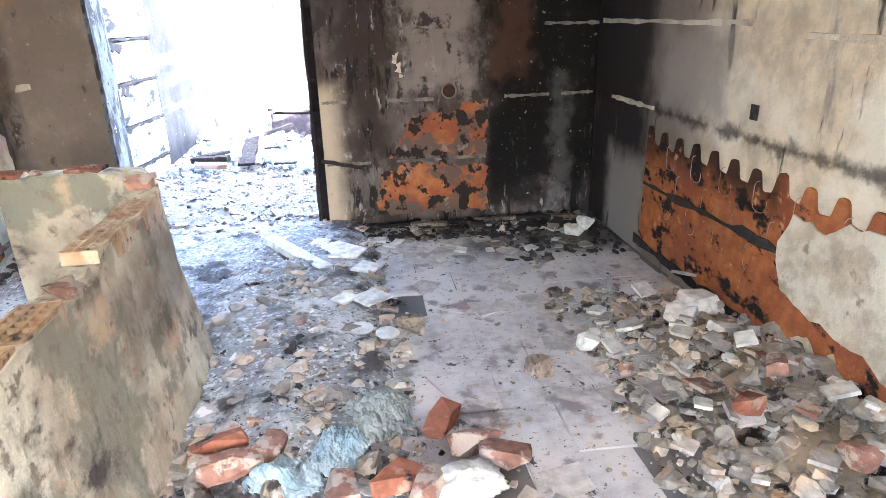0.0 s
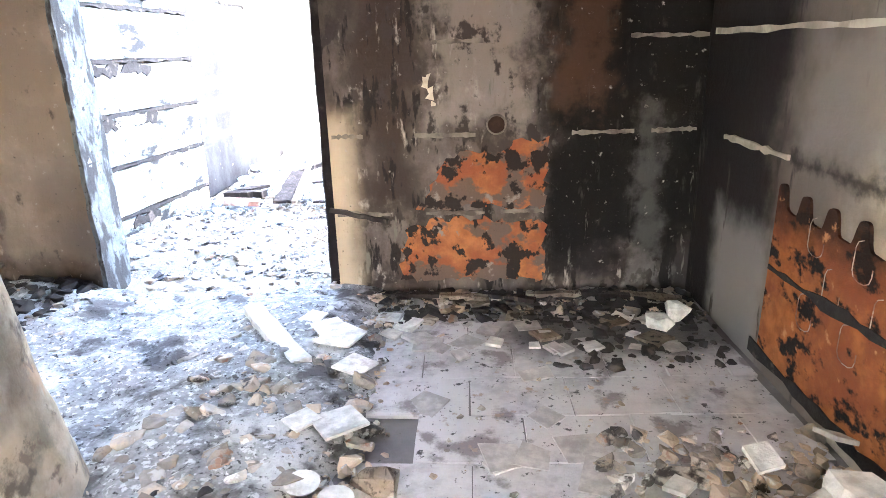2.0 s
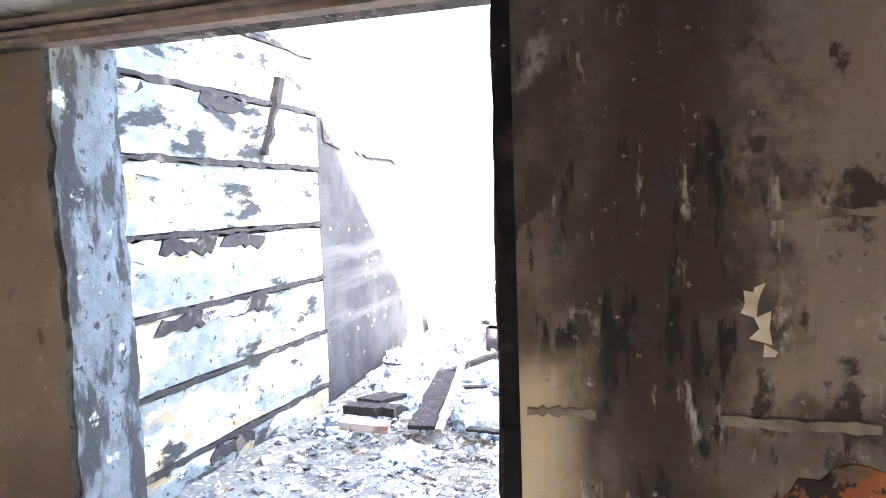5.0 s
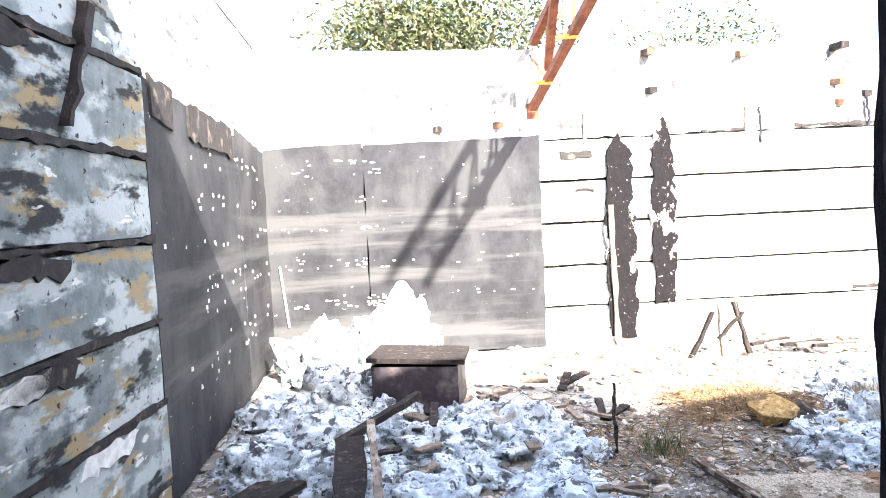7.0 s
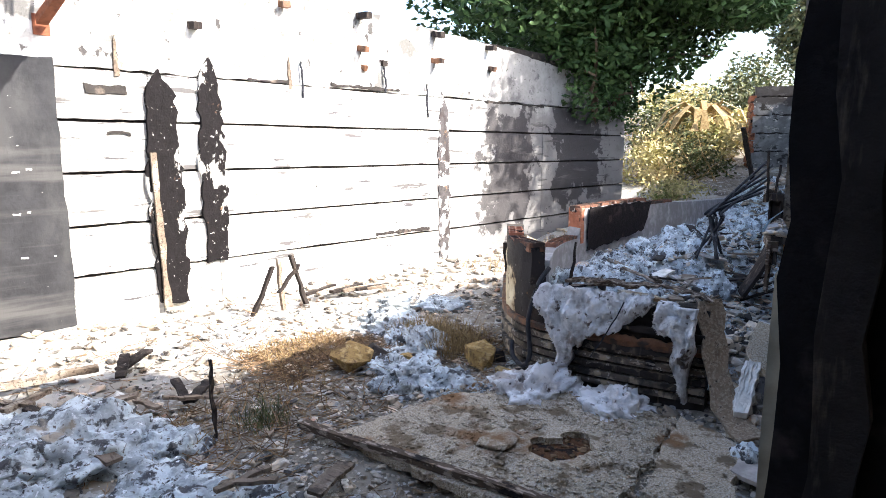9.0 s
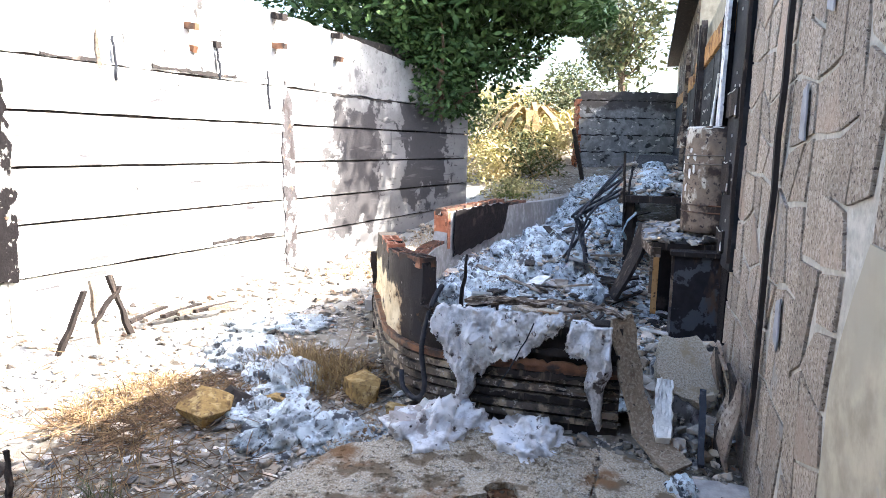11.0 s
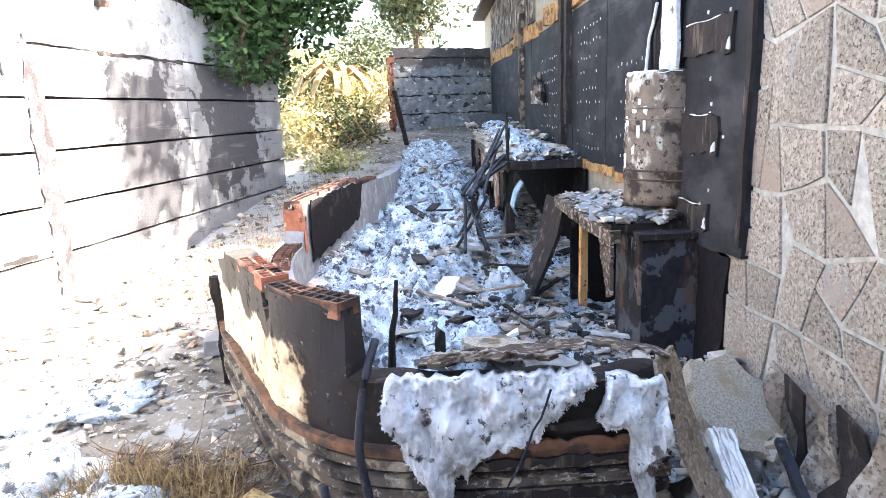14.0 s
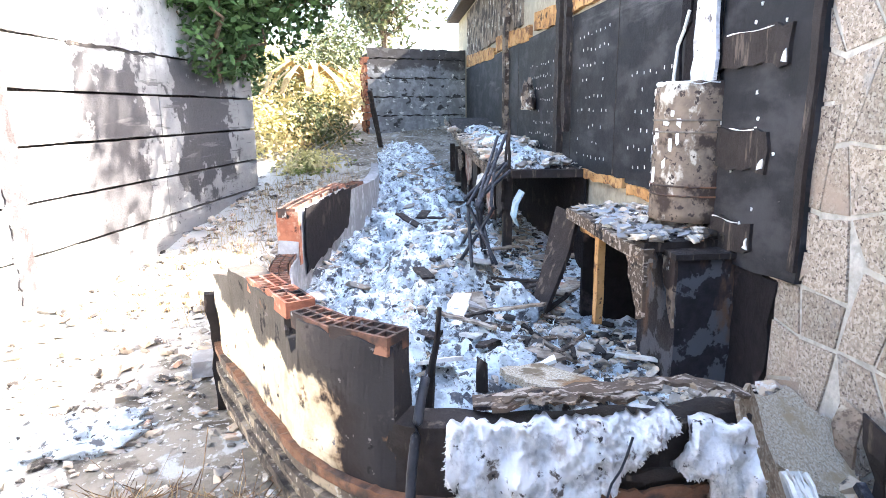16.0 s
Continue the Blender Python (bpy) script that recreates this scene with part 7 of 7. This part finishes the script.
for i in range(NXC):
    j = 0
    while j < NZC:
        tall_ = 2 if (r4.random() < 0.28 and j < NZC - 1) else 1
        q = [gx[i][j], gx[i + 1][j], gx[i + 1][j + tall_], gx[i][j + tall_]]
        j += tall_
        c = sum(q, Vector((0, 0))) / 4
        if c.x < 1.25 and c.y < 1.3:
            continue
        q = [p + (c - p).normalized() * 0.014 for p in q]
        poly = ragged([(p.x - c.x, p.y - c.y) for p in q], 0.12, 0.005, int(c.x * 1000 + c.y * 77))
        d = 0.011 + r4.uniform(-0.003, 0.004)
        st = part("stone", upright(poly[::-1], 0.0, d), M_stone, clad)
        st.matrix_basis = Matrix.Translation((c.x, 0.010, c.y))
part("smooth_render", upright(ragged([(1.22, 0.0), (1.22, 0.9), (1.05, 1.28), (0.02, 1.30), (0.02, 0.0)][::-1], 0.12, 0.012, 5)[::-1][::-1], 0.01, 0.03), M_smooth, clad, "smooth grey cement render without stones")
batten = part("batten", strip(between((2.20, 0.045, 0.30), (2.17, 0.045, 2.8), 12, 0, 0.004, 8), 0.035, 0.02, 8, 0.003, across=(1, 0, 0)), M_burnt, clad, "thin dark batten on the cladding")
for k, (s, z) in enumerate(((1.88, 0.86), (1.80, 1.62), (1.6, 2.0))):
    part("dark_patch", upright(ragged([(s, z - 0.09), (s + 0.07, z - 0.07), (s + 0.08, z + 0.08), (s + 0.02, z + 0.1)], 0.04, 0.01, 600 + k)[::-1], 0.03, 0.036), M_cement, clad)

# ---- the room: debris on the floor ----
flat = lambda x, y: 0.010
left_mound = lambda x, y: 0.06 * max(0, 1 - abs(x + 0.15) / 0.7) * max(0, 1 - max(0, -y - 2.6) / 1.2) + 0.16 * max(0, 1 - math.dist((x, y), (-1.9, -0.2)) / 0.7)
thing("ash_drift", sheet(-2.15, 0.48, -4.4, 0.0, 110, 170, lambda x, y: -0.03 + (0.05 + left_mound(x, y) * 0.9 + 0.025 * noise.noise((x * 5, y * 5, 3)) + 0.014 * noise.noise((x * 15, y * 15, 3))) * max(0, min(1, (0.46 + 0.14 * noise.noise((y * 1.5, 0, 0)) - x) / 0.25))), M_ash, "drift of dark ash on the room floor", "ash", smooth=True, kind="stuff")
thing("room_ash", scatter(-2.1, 0.5, -3.8, 0.0, 3400, 0.008, 0.05, 51, lambda x, y: left_mound(x, y), 0.5, lambda x, y: x < 0.35 + 0.1 * noise.noise((y * 3, 0, 0)) or y > -0.6), M_ash, "ash lumps over the room floor", "ash", kind="stuff")
thing("room_rubble", joined([scatter(-2.1, 0.4, -3.6, 0.25, 1300, 0.010, 0.08, 52, left_mound, 0.45),
                             scatter(1.25, 2.1, -4.2, -1.5, 1700, 0.012, 0.085, 53, lambda x, y: 0.16 * max(0, (x - 1.5) / 0.6) * min(1, max(0, -y - 1.6) / 0.8), 0.7),
                             scatter(0.2, 2.1, -0.45, -0.02, 300, 0.015, 0.10, 54, flat, 0.35),
                             scatter(0.3, 2.1, -3.9, 0.0, 420, 0.008, 0.04, 55, flat, 0.5), scatter(-0.55, 0.42, -3.3, -0.9, 420, 0.03, 0.12, 60, left_mound, 0.45)]), M_rubble, "broken plaster, tile and brick bits on the room floor", "rubble", kind="stuff")
thing("rubble_bank", sheet(1.3, 2.14, -5.2, -1.5, 30, 90, lambda x, y: -0.02 + (0.17 * max(0, (x - 1.45) / 0.65) * min(1, max(0, -y - 1.6) / 0.8)) * (1 + 0.5 * noise.noise((x * 6, y * 6, 0)))), M_rubble, "bank of rubble along the room wall", "rubble", smooth=True, kind="stuff")


def shard(x, y, s, seed, material, label, cat, z=0.01, tilt=7, thick=0.012, group=""):
    r = random.Random(seed)
    poly = ragged([(-s / 2, -s / 2.5), (s / 2.2, -s / 2), (s / 2, s / 2.6), (-s / 2.6, s / 2.1)], s / 2, s * 0.09, seed)
    low = s * 0.5 * math.sin(radians(abs(tilt))) * 0.6
    return thing("tile_shard" if cat == "tile" else cat.replace(" ", "_"), prism(poly, 0, thick), material, label, cat, pose(x, y, z + low, r.uniform(-tilt, tilt), r.uniform(-tilt, tilt), r.uniform(0, 360)), group=group)


for k in range(30):
    x, y = rnd.uniform(0.6, 1.9), rnd.uniform(-3.6, -0.5)
    shard(x, y, rnd.uniform(0.06, 0.2), 800 + k, M_tile, "broken grey floor tile on the concrete", "tile", 0.006, 1.5, 0.01, "loose floor tiles")
for k in range(64):
    x, y = rnd.uniform(1.35, 2.05), rnd.uniform(-3.9, -1.8)
    shard(x, y, rnd.uniform(0.04, 0.12), 900 + k, (M_tile, M_terra, M_white, M_tile)[k % 4], ("broken grey tile on the rubble bank", "broken terracotta shard on the rubble bank", "broken white plaster on the rubble bank", "broken grey tile on the rubble bank")[k % 4], "tile", 0.03 + 0.18 * max(0, (x - 1.5) / 0.6), 20, 0.016, "shards on the rubble bank")
for k in range(30):
    shard(rnd.uniform(0.3, 2.0), rnd.uniform(-0.9, -0.1), rnd.uniform(0.05, 0.15), 950 + k, (M_tile, M_wood, M_white, M_tile)[k % 4], "pale plaster shard by the doorway wall", "tile", 0.015, 6, 0.015, "shards by the doorway wall")
for k, (x, y, s) in enumerate(((0.06, -0.62, 0.2), (0.16, -0.74, 0.22), (-0.05, -0.5, 0.14), (0.26, -1.05, 0.15), (0.28, -1.5, 0.2), (0.12, -1.48, 0.12))):
    shard(x, y, s, 970 + k, M_white, "pale sheet lying on the floor", "tile", 0.06, 4, 0.012, "pale sheets")
for k, (x, y) in enumerate(((0.21, -1.85), (0.34, -1.93))):
    thing("plate_piece", tube([(0, 0, 0), (0, 0, 0.012)], 0.055, 18, 0.062), M_white, "small white plate on the ash", "plate", pose(x, y, 0.05, 4, 3, 0), group="white plates")
thing("timber_offcut", strip(between((-0.42, -0.43, 0.09), (0.0, -1.0, 0.06), 8, 0, 0.006, 5), 0.09, 0.05, 5, 0.008), M_white, "pale timber offcut on the ash", "timber")
thing("stone_lump", chunk(0.17, 0.15, 0.13, 971), M_wood, "brown stone lump on the floor", "stone", pose(0.46, -1.86, 0))
thing("stone_lump", chunk(0.15, 0.14, 0.11, 972), M_wood, "brown stone lump on the floor", "stone", pose(1.0, -2.38, 0))
for k, (x, y, s) in enumerate(((2.0, -1.98, 0.26), (1.86, -2.05, 0.2), (1.92, -0.48, 0.16), (1.78, -0.62, 0.14), (1.3, -2.2, 0.12), (1.95, -2.3, 0.2))):
    thing("plaster_lump", chunk(s, s * 0.8, s * 0.6, 980 + k), M_white, "pale plaster lump on the floor", "plaster lump", pose(x, y, 0.03, 0, 0, 40 * k), group="plaster lumps")
thing("charred_debris", joined([scatter(0.25, 2.1, -0.5, -0.02, 520, 0.015, 0.11, 56, flat, 0.4), scatter(1.2, 2.1, -1.0, -0.3, 260, 0.01, 0.08, 57, flat, 0.4), scatter(-2.1, -1.55, -0.8, 0.0, 260, 0.02, 0.11, 58, left_mound, 0.5), scatter(-0.5, 0.5, -3.4, -1.8, 260, 0.01, 0.06, 59, left_mound, 0.4)]), M_joint, "black charred bits along the foot of the walls", "charred bits", kind="stuff")
for k in range(6):
    plank((0.3 + 0.28 * k, -0.12 - 0.03 * (k % 2), 0.04), (0.62 + 0.28 * k, -0.16 - 0.05 * (k % 3), 0.05), 0.05, 0.025, 330 + k, (M_burnt, M_wood)[k % 2], "charred skirting piece by the doorway wall", group="charred skirting")
# red brick pieces and rags in front
for k, (x, y, rz, L_) in enumerate(((-0.34, -2.72, 8, 0.22), (-0.28, -2.86, 15, 0.24), (-0.15, -2.78, 80, 0.16), (0.52, -2.70, 60, 0.22), (0.60, -2.86, 20, 0.24), (0.70, -2.96, -15, 0.20), (0.30, -3.02, 30, 0.22), (0.12, -3.05, 100, 0.2), (0.42, -3.08, 70, 0.18), (1.62, -3.0, 30, 0.12), (1.8, -3.3, 100, 0.13), (1.9, -2.75, 60, 0.12))):
    thing("brick_piece", joined([moved(chunk(L_, min(0.12, L_ * 0.7), 0.08, 990 + k, 0.10), Matrix.Identity(4))]), M_terra if k % 3 else M_brick, "broken red brick piece in the rubble", "brick", pose(x, y, 0.04 + (0.12 if x > 1.4 else 0), rnd.uniform(-12, 12), rnd.uniform(-12, 12), rz), group="broken bricks")


def rag(name, x, y, sx, sy, sz, seed, material, label):
    V, F = sheet(-0.5, 0.5, -0.5, 0.5, 80, 80, lambda a, b: max(0, 1 - (abs(a) * 2) ** 3) * max(0, 1 - (abs(b) * 2) ** 3) * (0.5 + 0.5 * noise.noise((a * 3 + seed, b * 3, 0))) + 0.30 * abs(noise.noise((a * 7 + seed, b * 7, 2))) + 0.22 * abs(noise.noise((a * 15 + b * 5 + seed, b * 13, 4))) + 0.08 * noise.noise((a * 34, b * 34, seed)) + 0.02)
    V = [(a * sx * (1 + 0.3 * noise.noise((b * 3, seed, 0))), b * sy * (1 + 0.3 * noise.noise((a * 3, seed, 5))), c * sz) for a, b, c in V]
    return thing(name, (V, F), material, label, "rag", pose(x, y, 0.03, 0, 0, seed * 33), smooth=True)


rag("rag", 0.10, -2.80, 0.26, 0.20, 0.10, 2, M_cloth, "crumpled pale blue rag on the rubble")
rag("rag", -0.08, -2.92, 0.26, 0.2, 0.10, 5, M_cloth, "crumpled pale blue rag on the rubble")
rag("rag", 0.26, -2.58, 0.34, 0.26, 0.07, 3, M_greycloth, "crumpled grey rag on the ash")
thing("white_bag", fluff(0.26, 0.16, 0.07, 15, 4, 0.3), M_white, "crumpled white bag on the rubble", "bag", pose(0.55, -3.06, 0.05), smooth=True)

# floor tiles in running bond, some broken and some gone
tiler = random.Random(77)
for row in range(10):
    y0 = -0.46 - 0.307 * (row + 1)
    for col in range(-1, 5):
        x0 = 0.36 + 0.43 * col + (0.215 if row % 2 else 0)
        x1, y1 = min(2.09, x0 + 0.425), y0 + 0.303
        lim = 0.14 if row in (1, 3) else 0.34
        x0 = max(x0, lim)
        if x1 - x0 < 0.06 or tiler.random() < (0.05 if row < 6 else 0.25) or x0 > 1.45 and y1 < -1.7:
            continue
        quads = [[(x0, y0), (x1, y0), (x1, y1), (x0, y1)]]
        if tiler.random() < 0.5:
            f, g = tiler.uniform(0.25, 0.75), tiler.uniform(0.25, 0.75)
            a, b = (x0 + (x1 - x0) * f, y0), (x0 + (x1 - x0) * g, y1)
            quads = [[(x0, y0), (a[0] - 0.001, y0), (b[0] - 0.001, y1), (x0, y1)], [(a[0] + 0.001, y0), (x1, y0), (x1, y1), (b[0] + 0.001, y1)]]
        for q in quads:
            cx, cy = sum(p[0] for p in q) / 4, sum(p[1] for p in q) / 4
            tile = part("floor_tile", prism(ragged([(x - cx, y - cy) for x, y in q], 0.11, 0.003, tiler.randrange(9999)), -0.02, 0.0), M_tilefloor, floor)
            tile.matrix_basis = pose(cx, cy, 0.014 + tiler.uniform(-0.002, 0.004), tiler.gauss(0, 0.5), tiler.gauss(0, 0.5), tiler.gauss(0, 0.7))
